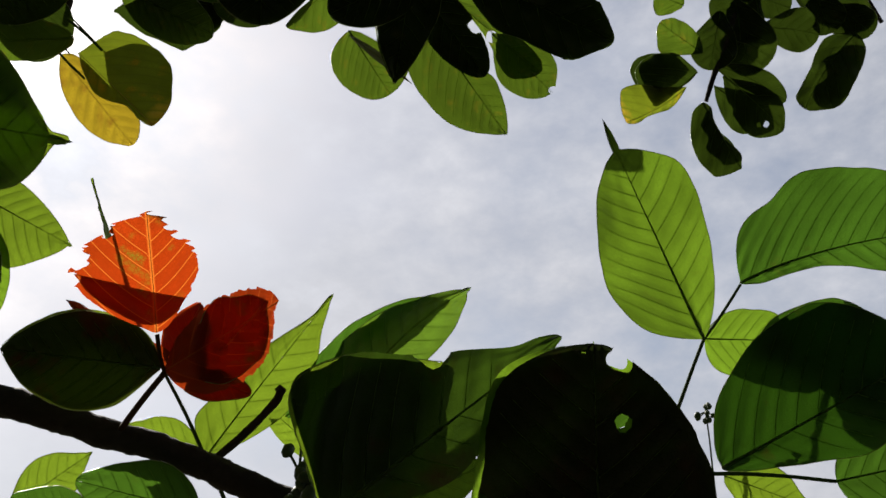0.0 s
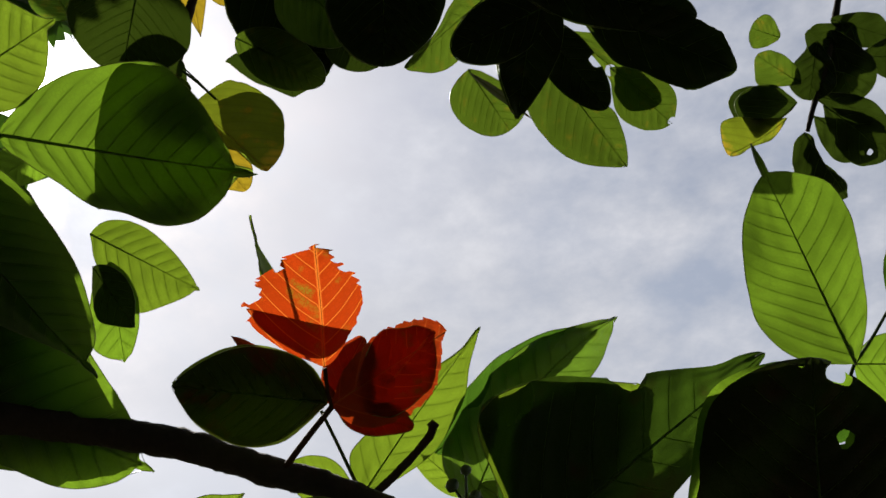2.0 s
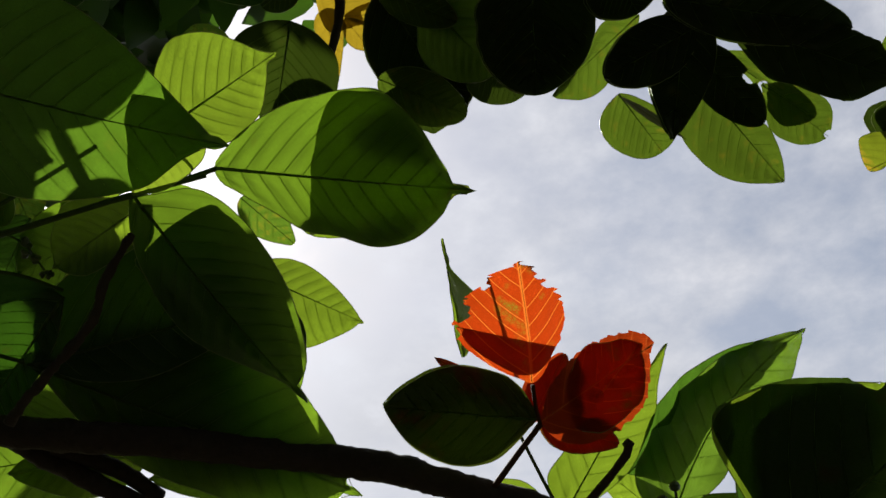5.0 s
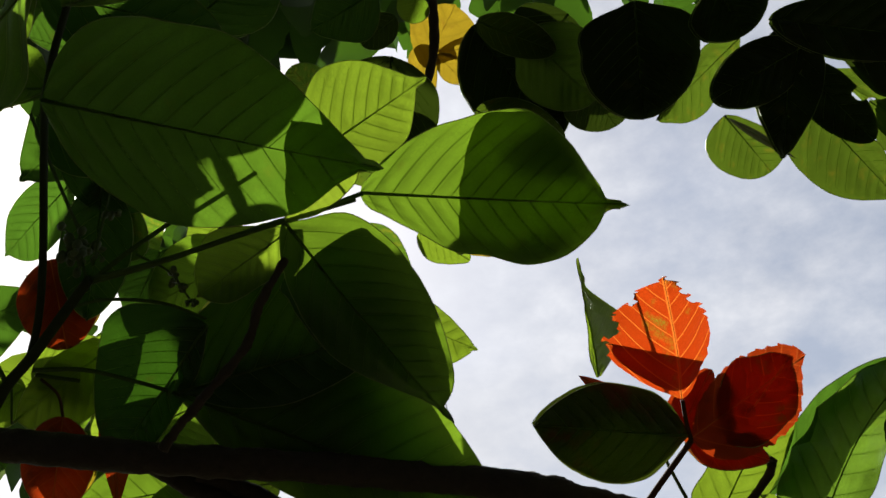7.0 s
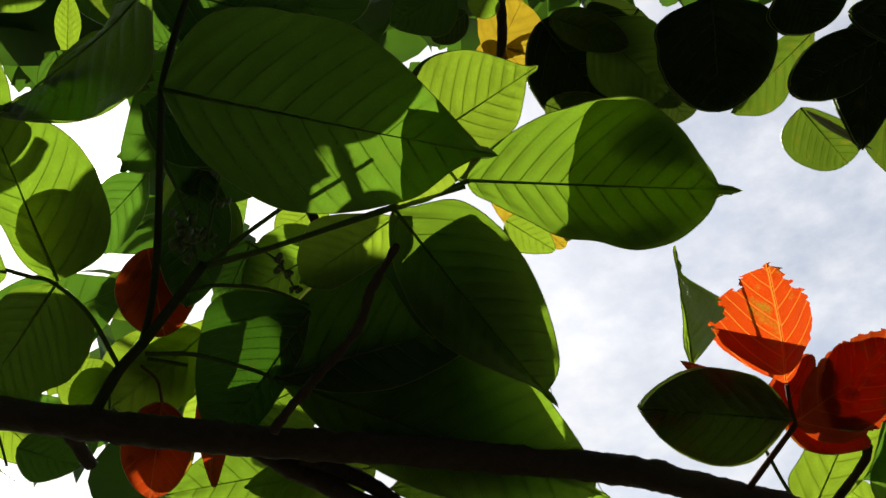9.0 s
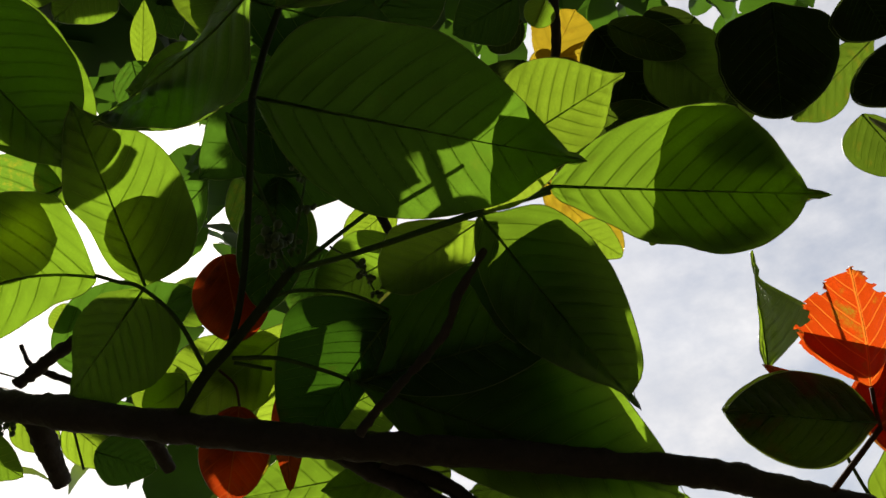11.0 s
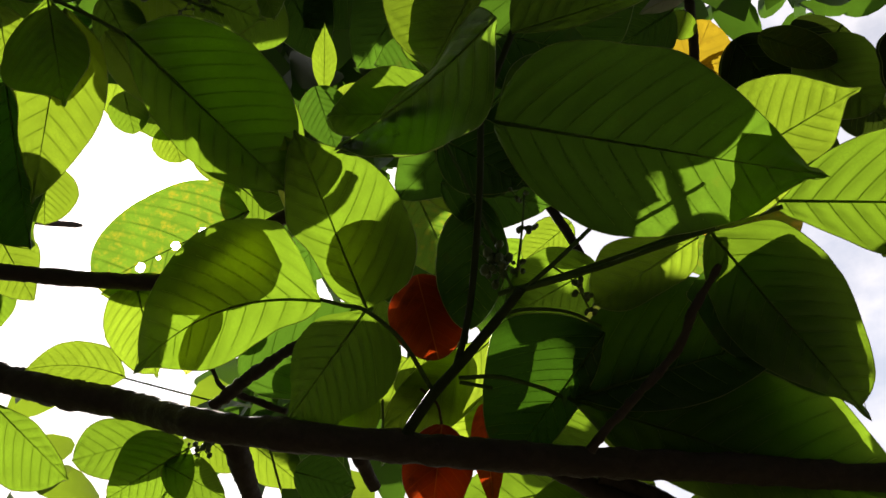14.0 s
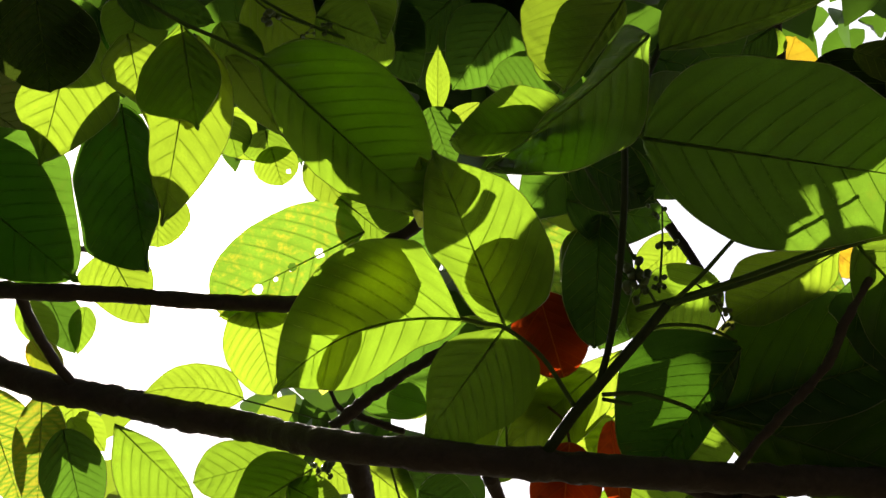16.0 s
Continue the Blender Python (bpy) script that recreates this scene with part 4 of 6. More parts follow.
leaf("sunny", (-0.327, 0.300, 2.000), (-0.308, 0.163, 2.103), 0.104, (0.394, -0.517, -0.760), "green", shape=(0.19, 0.39, 0.49, 0.57, 0.74, 0.61, 0.42, 0.23), other=(0.79, 1.04, 1.23, 1.26, 1.21, 1.03, 0.63, 0.22), drip=0.03, fold=0.06, veins=9, wave=0.01)
leaf("sunny", (-0.328, 0.301, 2.000), (-0.445, 0.332, 1.939), 0.096, (0.230, -0.611, -0.757), "green", shape=(0.80, 1.04, 1.19, 1.24, 1.14, 0.91, 0.73, 0.23), other=(0.13, 0.35, 0.64, 0.76, 0.70, 0.52, 0.24, 0.08), drip=0.02, fold=0.06, veins=9, wave=0.015, ragged=0.01)
stem("sunny", [(-0.353, 0.266, 2.000), (-0.338, 0.281, 1.996), (-0.323, 0.294, 1.992), (-0.306, 0.326, 1.972), (-0.299, 0.365, 1.938)], 0.0017, 0.0022, "stalk", "petiole")
leaf("upper", (-0.424, 0.039, 2.201), (-0.348, 0.204, 2.083), 0.118, (0.366, -0.646, -0.669), "green", shape=(0.49, 0.83, 1.10, 1.26, 1.25, 1.15, 0.88, 0.47), other=(0.13, 0.34, 0.56, 0.69, 0.74, 0.69, 0.50, 0.28), drip=0.03, fold=0.08, veins=10, wave=0.008)
leaf("upper", (-0.471, -0.025, 2.225), (-0.501, 0.044, 2.154), 0.081, (0.626, -0.409, -0.664), "green", shape=(0.08, 0.24, 0.47, 0.69, 0.72, 0.60, 0.35, 0.16), other=(0.13, 0.38, 0.74, 1.04, 1.19, 1.28, 1.02, 0.27), drip=0.06, fold=0.1, veins=8)
leaf("upper", (-0.481, -0.005, 2.245), (-0.588, 0.087, 2.111), 0.091, (0.628, -0.311, -0.714), "green_lit", shape=(0.31, 0.73, 1.00, 1.10, 1.05, 0.83, 0.54, 0.29), other=(0.10, 0.32, 0.65, 0.90, 0.58, 0.50, 0.31, 0.09), drip=0.04, fold=0.1, veins=9, wave=0.02)
leaf("upper", (-0.565, -0.086, 2.262), (-0.682, -0.014, 2.174), 0.094, (0.545, -0.127, -0.829), "green_lit", shape=(0.17, 0.50, 0.88, 1.15, 1.24, 1.02, 0.67, 0.35), other=(0.07, 0.22, 0.40, 0.55, 0.71, 0.76, 0.42, 0.16), drip=0.04, fold=0.1, veins=9, wave=0.015)
leaf("upper", (-0.540, -0.043, 2.253), (-0.540, 0.004, 2.175), 0.061, (0.706, -0.608, -0.364), "green_lit", shape='pointed', drip=0.06, veins=7)
leaf("upper", (-0.395, 0.070, 2.295), (-0.348, 0.130, 2.277), 0.076, (0.289, -0.473, -0.832), "green", shape='ovate', drip=0.1, veins=7)
leaf("upper", (-0.498, 0.043, 2.282), (-0.484, 0.131, 2.223), 0.042, (0.492, -0.538, -0.684), "green_lit", shape='ovate', drip=0.05, veins=7)
stem("upper", [(-0.424, 0.040, 2.200), (-0.447, 0.006, 2.215), (-0.471, -0.027, 2.227), (-0.512, -0.085, 2.260)], 0.0018, 0.0021, "stalk", "petiole")
stem("upper", [(-0.381, 0.101, 2.280), (-0.407, 0.067, 2.291), (-0.427, 0.035, 2.302), (-0.446, 0.001, 2.318)], 0.0015, 0.0018, "stalk", "petiole")
leaf("left", (-0.802, -0.097, 2.208), (-0.730, 0.092, 2.119), 0.144, (0.661, -0.509, -0.551), "green_dark", shape=(0.32, 0.80, 1.16, 1.33, 1.28, 0.94, 0.62, 0.36), other=(0.07, 0.21, 0.44, 0.61, 0.67, 0.66, 0.51, 0.26), drip=0.04, veins=9, fold=0.1)
leaf("left", (-0.644, 0.019, 2.291), (-0.693, 0.143, 2.152), 0.088, (0.706, -0.387, -0.593), "green_thick", shape=(0.27, 0.51, 0.60, 0.42, 0.53, 0.48, 0.19, 0.05), other=(0.30, 0.73, 1.16, 1.40, 1.38, 1.36, 1.33, 0.82), drip=0.02, veins=9, wave=0.05)
# hidden leaf added behind the first of this sprig, to darken it
leaf("left", (-0.814, -0.092, 2.217), (-0.743, 0.094, 2.131), 0.148, (0.660, -0.509, -0.552), "green_dark", shape='ovate', drip=0.04, veins=9, fold=0.1)
leaf("left", (-0.582, -0.127, 2.264), (-0.612, -0.058, 2.193), 0.105, (0.725, -0.316, -0.612), "leather", shape='round', drip=0.02, veins=9)
leaf("left", (-0.740, 0.110, 2.192), (-0.734, 0.186, 2.129), 0.075, (0.670, -0.504, -0.545), "green_lit", shape=(0.09, 0.30, 0.62, 0.84, 0.78, 0.56, 0.32, 0.16), other=(0.57, 1.08, 1.16, 1.12, 1.00, 0.83, 0.61, 0.32), drip=0.02, veins=8)
leaf("left", (-0.666, 0.105, 2.246), (-0.696, 0.146, 2.196), 0.071, (0.656, -0.336, -0.676), "green_lit", shape='round', drip=0.02, veins=8)
leaf("left", (-0.625, 0.136, 2.386), (-0.637, 0.175, 2.349), 0.050, (0.594, -0.454, -0.664), "green", shape='round', drip=0.02, veins=6)
leaf("left", (-0.604, 0.183, 2.390), (-0.611, 0.209, 2.352), 0.065, (0.621, -0.589, -0.517), "green", shape='round', drip=0.02, veins=6)
leaf("left", (-0.514, 0.189, 2.271), (-0.502, 0.256, 2.228), 0.045, (0.481, -0.542, -0.689), "green_lit", shape='ovate', drip=0.03, veins=5)
leaf("left", (-0.602, 0.196, 2.367), (-0.611, 0.234, 2.333), 0.058, (0.560, -0.480, -0.675), "green_lit", shape='round', drip=0.02, veins=6, bites=[(0.7, 0.5, 0.06)])
# leaf added to fill a gap that is dark with shade
leaf("left", (-0.849, -0.089, 2.369), (-0.803, 0.001, 2.327), 0.117, (0.554, -0.565, -0.612), "worn_dark", shape='round', drip=0.02, veins=6)
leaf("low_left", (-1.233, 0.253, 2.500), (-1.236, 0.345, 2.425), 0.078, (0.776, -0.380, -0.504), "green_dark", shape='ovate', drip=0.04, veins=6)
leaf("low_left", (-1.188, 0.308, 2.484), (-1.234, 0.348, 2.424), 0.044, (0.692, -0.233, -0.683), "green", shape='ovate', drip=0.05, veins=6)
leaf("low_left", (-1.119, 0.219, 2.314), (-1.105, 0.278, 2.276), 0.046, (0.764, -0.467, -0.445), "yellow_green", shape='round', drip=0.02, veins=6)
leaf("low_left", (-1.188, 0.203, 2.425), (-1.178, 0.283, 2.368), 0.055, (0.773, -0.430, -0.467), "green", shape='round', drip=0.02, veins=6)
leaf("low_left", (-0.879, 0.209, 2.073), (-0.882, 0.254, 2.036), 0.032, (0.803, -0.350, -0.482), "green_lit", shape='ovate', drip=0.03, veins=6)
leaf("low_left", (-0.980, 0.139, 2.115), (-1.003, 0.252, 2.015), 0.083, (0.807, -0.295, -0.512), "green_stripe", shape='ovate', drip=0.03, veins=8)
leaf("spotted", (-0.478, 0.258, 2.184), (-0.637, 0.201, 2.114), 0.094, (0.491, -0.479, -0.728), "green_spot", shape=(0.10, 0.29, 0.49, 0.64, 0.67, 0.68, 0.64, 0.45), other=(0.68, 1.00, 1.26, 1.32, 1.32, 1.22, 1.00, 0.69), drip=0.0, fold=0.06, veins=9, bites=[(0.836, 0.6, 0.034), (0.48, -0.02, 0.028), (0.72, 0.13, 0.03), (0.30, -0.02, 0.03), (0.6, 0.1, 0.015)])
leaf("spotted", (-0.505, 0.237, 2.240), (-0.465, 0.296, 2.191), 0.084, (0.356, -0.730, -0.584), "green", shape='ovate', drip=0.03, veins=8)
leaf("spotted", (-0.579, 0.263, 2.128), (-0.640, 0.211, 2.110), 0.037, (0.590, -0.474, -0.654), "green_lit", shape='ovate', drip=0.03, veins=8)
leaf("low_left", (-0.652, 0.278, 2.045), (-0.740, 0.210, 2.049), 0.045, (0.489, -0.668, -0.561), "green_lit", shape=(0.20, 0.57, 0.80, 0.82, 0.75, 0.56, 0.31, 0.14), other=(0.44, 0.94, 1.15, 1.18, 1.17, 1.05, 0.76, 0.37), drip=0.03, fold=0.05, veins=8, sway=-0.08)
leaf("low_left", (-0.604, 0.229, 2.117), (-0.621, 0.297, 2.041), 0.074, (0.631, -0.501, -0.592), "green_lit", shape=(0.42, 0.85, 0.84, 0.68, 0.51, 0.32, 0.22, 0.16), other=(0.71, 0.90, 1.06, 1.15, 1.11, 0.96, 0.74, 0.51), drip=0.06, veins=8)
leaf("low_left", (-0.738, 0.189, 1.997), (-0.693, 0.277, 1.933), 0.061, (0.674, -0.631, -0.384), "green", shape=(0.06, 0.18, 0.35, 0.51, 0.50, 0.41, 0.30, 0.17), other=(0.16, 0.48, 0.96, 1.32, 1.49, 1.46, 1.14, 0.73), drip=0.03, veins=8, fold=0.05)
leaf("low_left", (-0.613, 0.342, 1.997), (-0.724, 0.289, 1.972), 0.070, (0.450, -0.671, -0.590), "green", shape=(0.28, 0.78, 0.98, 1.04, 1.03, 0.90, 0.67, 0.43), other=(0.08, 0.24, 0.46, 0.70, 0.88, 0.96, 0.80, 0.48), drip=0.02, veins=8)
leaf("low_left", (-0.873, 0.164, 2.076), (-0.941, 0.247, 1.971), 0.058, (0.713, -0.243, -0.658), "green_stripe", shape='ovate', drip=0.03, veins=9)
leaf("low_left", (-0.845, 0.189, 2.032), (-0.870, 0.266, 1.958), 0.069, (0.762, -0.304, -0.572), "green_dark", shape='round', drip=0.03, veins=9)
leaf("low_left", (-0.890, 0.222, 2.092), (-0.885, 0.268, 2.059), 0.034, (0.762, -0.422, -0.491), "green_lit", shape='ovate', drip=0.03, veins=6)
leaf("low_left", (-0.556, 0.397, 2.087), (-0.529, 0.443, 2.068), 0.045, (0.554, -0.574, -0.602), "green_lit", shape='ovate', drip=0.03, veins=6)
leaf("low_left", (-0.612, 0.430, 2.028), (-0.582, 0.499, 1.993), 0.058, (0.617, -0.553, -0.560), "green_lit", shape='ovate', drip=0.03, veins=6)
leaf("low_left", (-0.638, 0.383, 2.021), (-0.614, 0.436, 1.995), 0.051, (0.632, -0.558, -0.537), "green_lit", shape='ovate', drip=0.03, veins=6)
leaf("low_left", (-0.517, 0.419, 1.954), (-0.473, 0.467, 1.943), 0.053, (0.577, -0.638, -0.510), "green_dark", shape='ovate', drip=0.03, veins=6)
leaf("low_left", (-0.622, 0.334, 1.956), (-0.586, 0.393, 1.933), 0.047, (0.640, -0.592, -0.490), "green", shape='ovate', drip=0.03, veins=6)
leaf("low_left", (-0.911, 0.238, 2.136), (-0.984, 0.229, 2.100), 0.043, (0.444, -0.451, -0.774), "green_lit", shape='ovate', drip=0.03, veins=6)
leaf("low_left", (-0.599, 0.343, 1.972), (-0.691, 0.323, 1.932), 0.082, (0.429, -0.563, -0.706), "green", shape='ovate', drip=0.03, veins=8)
stem("low_left", [(-0.658, 0.279, 2.047), (-0.628, 0.311, 2.040), (-0.589, 0.352, 2.031)], 0.0010, 0.0010, "stalk", "petiole")
stem("low_left", [(-0.606, 0.347, 1.982), (-0.635, 0.357, 1.956), (-0.661, 0.364, 1.934)], 0.0015, 0.0015, "stalk", "petiole")
stem("low_left", [(-0.540, 0.399, 1.981), (-0.548, 0.432, 1.949)], 0.0013, 0.0013, "stalk", "petiole")
leaf("behind", (-0.367, 0.434, 2.058), (-0.373, 0.495, 2.006), 0.084, (0.461, -0.553, -0.694), "green_lit", shape='ovate', drip=0.02, veins=8)
leaf("behind", (-0.460, 0.664, 2.196), (-0.524, 0.668, 2.155), 0.085, (0.373, -0.684, -0.626), "green_lit", shape='ovate', drip=0.02, veins=8)
leaf("behind", (-0.351, 0.518, 2.043), (-0.382, 0.550, 1.999), 0.037, (0.359, -0.622, -0.696), "green_lit", shape='ovate', drip=0.02, veins=8)
leaf("behind", (-0.383, 0.415, 2.319), (-0.378, 0.513, 2.216), 0.106, (0.408, -0.674, -0.615), "green_spot", shape='ovate', drip=0.02, veins=9)
leaf("behind", (-0.238, 0.347, 2.136), (-0.296, 0.413, 2.034), 0.070, (0.410, -0.644, -0.646), "green_dark", shape='round', drip=0.02, veins=8)
leaf("behind", (-0.201, 0.482, 2.193), (-0.262, 0.476, 2.161), 0.050, (0.411, -0.637, -0.652), "green_lit", shape='round', drip=0.02, veins=8)
leaf("behind", (-0.176, 0.479, 2.111), (-0.278, 0.462, 2.077), 0.088, (0.335, -0.676, -0.656), "green", shape='round', drip=0.02, veins=8)
leaf("behind", (-0.443, 0.456, 2.036), (-0.498, 0.448, 2.009), 0.049, (0.410, -0.654, -0.636), "green_lit", shape='round', drip=0.02, veins=8)
leaf("behind", (-0.478, 0.467, 2.016), (-0.479, 0.424, 2.051), 0.062, (0.649, -0.484, -0.587), "green_lit", shape='round', drip=0.02, veins=8)
leaf("behind", (-0.556, 0.366, 2.093), (-0.555, 0.342, 2.114), 0.038, (0.693, -0.449, -0.565), "green_lit", shape='round', drip=0.02, veins=6)
leaf("behind", (-0.506, 0.442, 2.150), (-0.437, 0.466, 2.169), 0.058, (0.390, -0.539, -0.746), "green", shape='round', drip=0.02, veins=6)
leaf("behind", (-0.428, 0.515, 2.101), (-0.520, 0.482, 2.077), 0.076, (0.398, -0.610, -0.686), "green_lit", shape='round', drip=0.02, veins=6)
leaf("behind", (-0.403, 0.745, 2.486), (-0.499, 0.733, 2.440), 0.070, (0.422, -0.474, -0.773), "green", shape='round', drip=0.02, veins=6)
leaf("behind", (-0.031, 0.575, 2.147), (-0.006, 0.635, 2.139), 0.041, (0.482, -0.316, -0.817), "green_lit", shape='ovate', drip=0.0, veins=6)
leaf("behind", (-0.117, 0.578, 2.199), (-0.083, 0.636, 2.161), 0.043, (0.458, -0.655, -0.601), "green_spot", shape='ovate', drip=0.0, veins=6)
leaf("behind", (-0.145, 0.685, 2.142), (-0.154, 0.748, 2.048), 0.055, (0.634, -0.616, -0.468), "green", shape=(0.22, 0.51, 0.73, 0.87, 0.85, 0.73, 0.53, 0.34), other=(0.12, 0.39, 0.76, 0.96, 1.08, 1.13, 1.07, 0.69), drip=0.03, veins=6)
leaf("behind", (-0.181, 0.679, 2.189), (-0.068, 0.752, 2.121), 0.088, (0.318, -0.863, -0.393), "green_lit", shape=(0.41, 0.62, 0.76, 0.79, 0.70, 0.55, 0.36, 0.19), other=(0.16, 0.48, 0.81, 1.02, 1.17, 1.21, 0.78, 0.41), drip=0.04, veins=8)
leaf("behind", (-0.203, 0.605, 1.928), (-0.315, 0.544, 1.910), 0.066, (0.480, -0.736, -0.476), "green_lit", shape='ovate', drip=0.03, veins=8)
leaf("behind", (-0.074, 0.646, 1.902), (-0.173, 0.589, 1.889), 0.052, (0.493, -0.742, -0.454), "green", shape='ovate', drip=0.03, veins=8)
leaf("behind", (-0.239, 0.605, 1.946), (-0.412, 0.527, 1.921), 0.105, (0.415, -0.749, -0.517), "green", shape='ovate', drip=0.03, veins=8)
stem("behind", [(-0.412, 0.428, 2.008), (-0.425, 0.448, 1.983)], 0.0012, 0.0012, "stalk", "petiole")
leaf("redlow", (-0.331, 0.374, 2.100), (-0.341, 0.429, 2.029), 0.081, (0.460, -0.673, -0.580), "red_dark", shape='round', drip=0.0, veins=6)
leaf("redlow", (-0.357, 0.458, 1.974), (-0.403, 0.507, 1.907), 0.071, (0.387, -0.601, -0.699), "red_dark", shape='round', drip=0.0, veins=6)
leaf("redlow", (-0.319, 0.478, 1.996), (-0.349, 0.537, 1.916), 0.034, (0.405, -0.657, -0.636), "red_dark", shape='ovate', drip=0.0, veins=6, fold=0.3)
stem("redlow", [(-0.357, 0.458, 1.974), (-0.353, 0.443, 1.989), (-0.360, 0.425, 1.999)], 0.0014, 0.0014, "red_stalk", "petiole")
leaf("over", (0.356, 0.796, 2.321), (0.399, 0.906, 2.244), 0.081, (0.082, -0.590, -0.803), "olive", shape=(0.03, 0.09, 0.18, 0.34, 0.62, 0.55, 0.39, 0.21), other=(0.98, 1.26, 1.37, 1.38, 1.31, 1.12, 0.78, 0.38), drip=0.02, fold=0.1, veins=8)
leaf("over", (0.267, 0.759, 2.328), (0.289, 0.823, 2.277), 0.077, (0.128, -0.643, -0.755), "olive", shape=(0.11, 0.27, 0.43, 0.60, 0.75, 0.89, 0.88, 0.55), other=(0.51, 0.86, 1.06, 1.11, 1.07, 0.94, 0.75, 0.49), drip=0.0, fold=0.1, veins=7)
# bright highlight along a curled edge, made as a thin pale leaf
leaf("over", (0.271, 0.754, 2.314), (0.319, 0.819, 2.278), 0.010, (0.180, -0.575, -0.798), "pale", shape='pointed', drip=0.03, veins=3, bow=-0.06)
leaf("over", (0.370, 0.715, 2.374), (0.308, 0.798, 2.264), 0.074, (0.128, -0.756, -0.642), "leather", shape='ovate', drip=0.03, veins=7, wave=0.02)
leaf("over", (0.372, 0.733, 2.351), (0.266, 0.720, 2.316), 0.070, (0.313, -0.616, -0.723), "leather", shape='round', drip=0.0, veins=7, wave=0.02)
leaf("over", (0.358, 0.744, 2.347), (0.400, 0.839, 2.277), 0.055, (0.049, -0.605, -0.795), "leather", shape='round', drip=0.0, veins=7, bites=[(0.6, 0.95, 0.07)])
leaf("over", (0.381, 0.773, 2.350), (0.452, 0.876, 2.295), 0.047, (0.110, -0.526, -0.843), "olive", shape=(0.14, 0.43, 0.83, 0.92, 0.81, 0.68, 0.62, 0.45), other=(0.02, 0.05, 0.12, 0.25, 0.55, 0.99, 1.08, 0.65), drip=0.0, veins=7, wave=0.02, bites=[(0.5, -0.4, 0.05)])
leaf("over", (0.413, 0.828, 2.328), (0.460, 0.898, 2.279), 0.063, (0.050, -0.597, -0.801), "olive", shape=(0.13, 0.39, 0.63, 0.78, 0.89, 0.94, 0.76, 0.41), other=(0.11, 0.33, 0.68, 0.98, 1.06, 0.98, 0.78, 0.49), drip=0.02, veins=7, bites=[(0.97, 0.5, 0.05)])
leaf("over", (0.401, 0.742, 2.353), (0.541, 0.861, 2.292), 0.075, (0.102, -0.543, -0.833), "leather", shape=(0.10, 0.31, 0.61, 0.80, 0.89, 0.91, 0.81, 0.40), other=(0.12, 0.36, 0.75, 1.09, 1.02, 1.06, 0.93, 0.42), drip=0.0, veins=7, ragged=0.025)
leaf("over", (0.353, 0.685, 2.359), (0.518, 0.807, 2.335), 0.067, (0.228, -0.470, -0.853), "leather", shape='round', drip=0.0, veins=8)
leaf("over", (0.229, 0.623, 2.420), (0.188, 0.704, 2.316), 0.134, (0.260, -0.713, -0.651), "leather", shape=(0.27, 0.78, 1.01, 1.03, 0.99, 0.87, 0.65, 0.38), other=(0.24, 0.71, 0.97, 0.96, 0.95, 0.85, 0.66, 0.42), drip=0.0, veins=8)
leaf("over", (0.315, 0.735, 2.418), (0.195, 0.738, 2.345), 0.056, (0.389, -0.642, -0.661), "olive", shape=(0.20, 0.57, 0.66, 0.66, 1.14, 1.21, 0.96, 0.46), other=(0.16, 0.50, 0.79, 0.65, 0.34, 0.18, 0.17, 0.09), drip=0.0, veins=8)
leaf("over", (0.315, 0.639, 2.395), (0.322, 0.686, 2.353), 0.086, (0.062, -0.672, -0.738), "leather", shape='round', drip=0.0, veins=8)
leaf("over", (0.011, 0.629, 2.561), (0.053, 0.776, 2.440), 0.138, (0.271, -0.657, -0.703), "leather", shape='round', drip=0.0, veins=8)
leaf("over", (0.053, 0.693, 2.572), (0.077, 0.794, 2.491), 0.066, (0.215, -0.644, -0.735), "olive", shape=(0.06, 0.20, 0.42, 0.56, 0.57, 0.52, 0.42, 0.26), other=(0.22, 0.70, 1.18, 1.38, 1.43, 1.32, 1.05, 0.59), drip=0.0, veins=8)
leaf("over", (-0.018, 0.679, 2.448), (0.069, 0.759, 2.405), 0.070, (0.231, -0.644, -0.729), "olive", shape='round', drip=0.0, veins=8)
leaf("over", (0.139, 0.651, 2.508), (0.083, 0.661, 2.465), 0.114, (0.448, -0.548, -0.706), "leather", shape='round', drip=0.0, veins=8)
leaf("over", (-0.060, 0.548, 2.535), (-0.112, 0.545, 2.507), 0.045, (0.447, -0.411, -0.795), "leather", shape='round', drip=0.0, veins=6)
leaf("over", (-0.024, 0.547, 2.557), (-0.050, 0.560, 2.529), 0.045, (0.481, -0.511, -0.713), "green", shape='round', drip=0.0, veins=6)
leaf("over", (0.084, 0.630, 2.482), (0.132, 0.719, 2.407), 0.108, (0.058, -0.655, -0.753), "green", shape='round', drip=0.0, veins=8)
leaf("over", (0.045, 0.577, 2.473), (0.114, 0.655, 2.450), 0.050, (0.213, -0.445, -0.870), "olive", shape='round', drip=0.0, veins=8)
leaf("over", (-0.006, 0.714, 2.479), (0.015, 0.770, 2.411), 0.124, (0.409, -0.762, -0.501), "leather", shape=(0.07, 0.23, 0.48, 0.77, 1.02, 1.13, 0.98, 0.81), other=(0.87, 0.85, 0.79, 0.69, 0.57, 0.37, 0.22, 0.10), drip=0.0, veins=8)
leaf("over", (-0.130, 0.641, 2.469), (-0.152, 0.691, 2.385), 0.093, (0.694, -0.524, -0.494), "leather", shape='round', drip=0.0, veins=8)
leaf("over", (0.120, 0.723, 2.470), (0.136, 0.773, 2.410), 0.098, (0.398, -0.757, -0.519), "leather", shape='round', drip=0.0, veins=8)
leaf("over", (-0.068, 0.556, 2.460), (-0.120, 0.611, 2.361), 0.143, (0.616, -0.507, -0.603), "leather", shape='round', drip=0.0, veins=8)
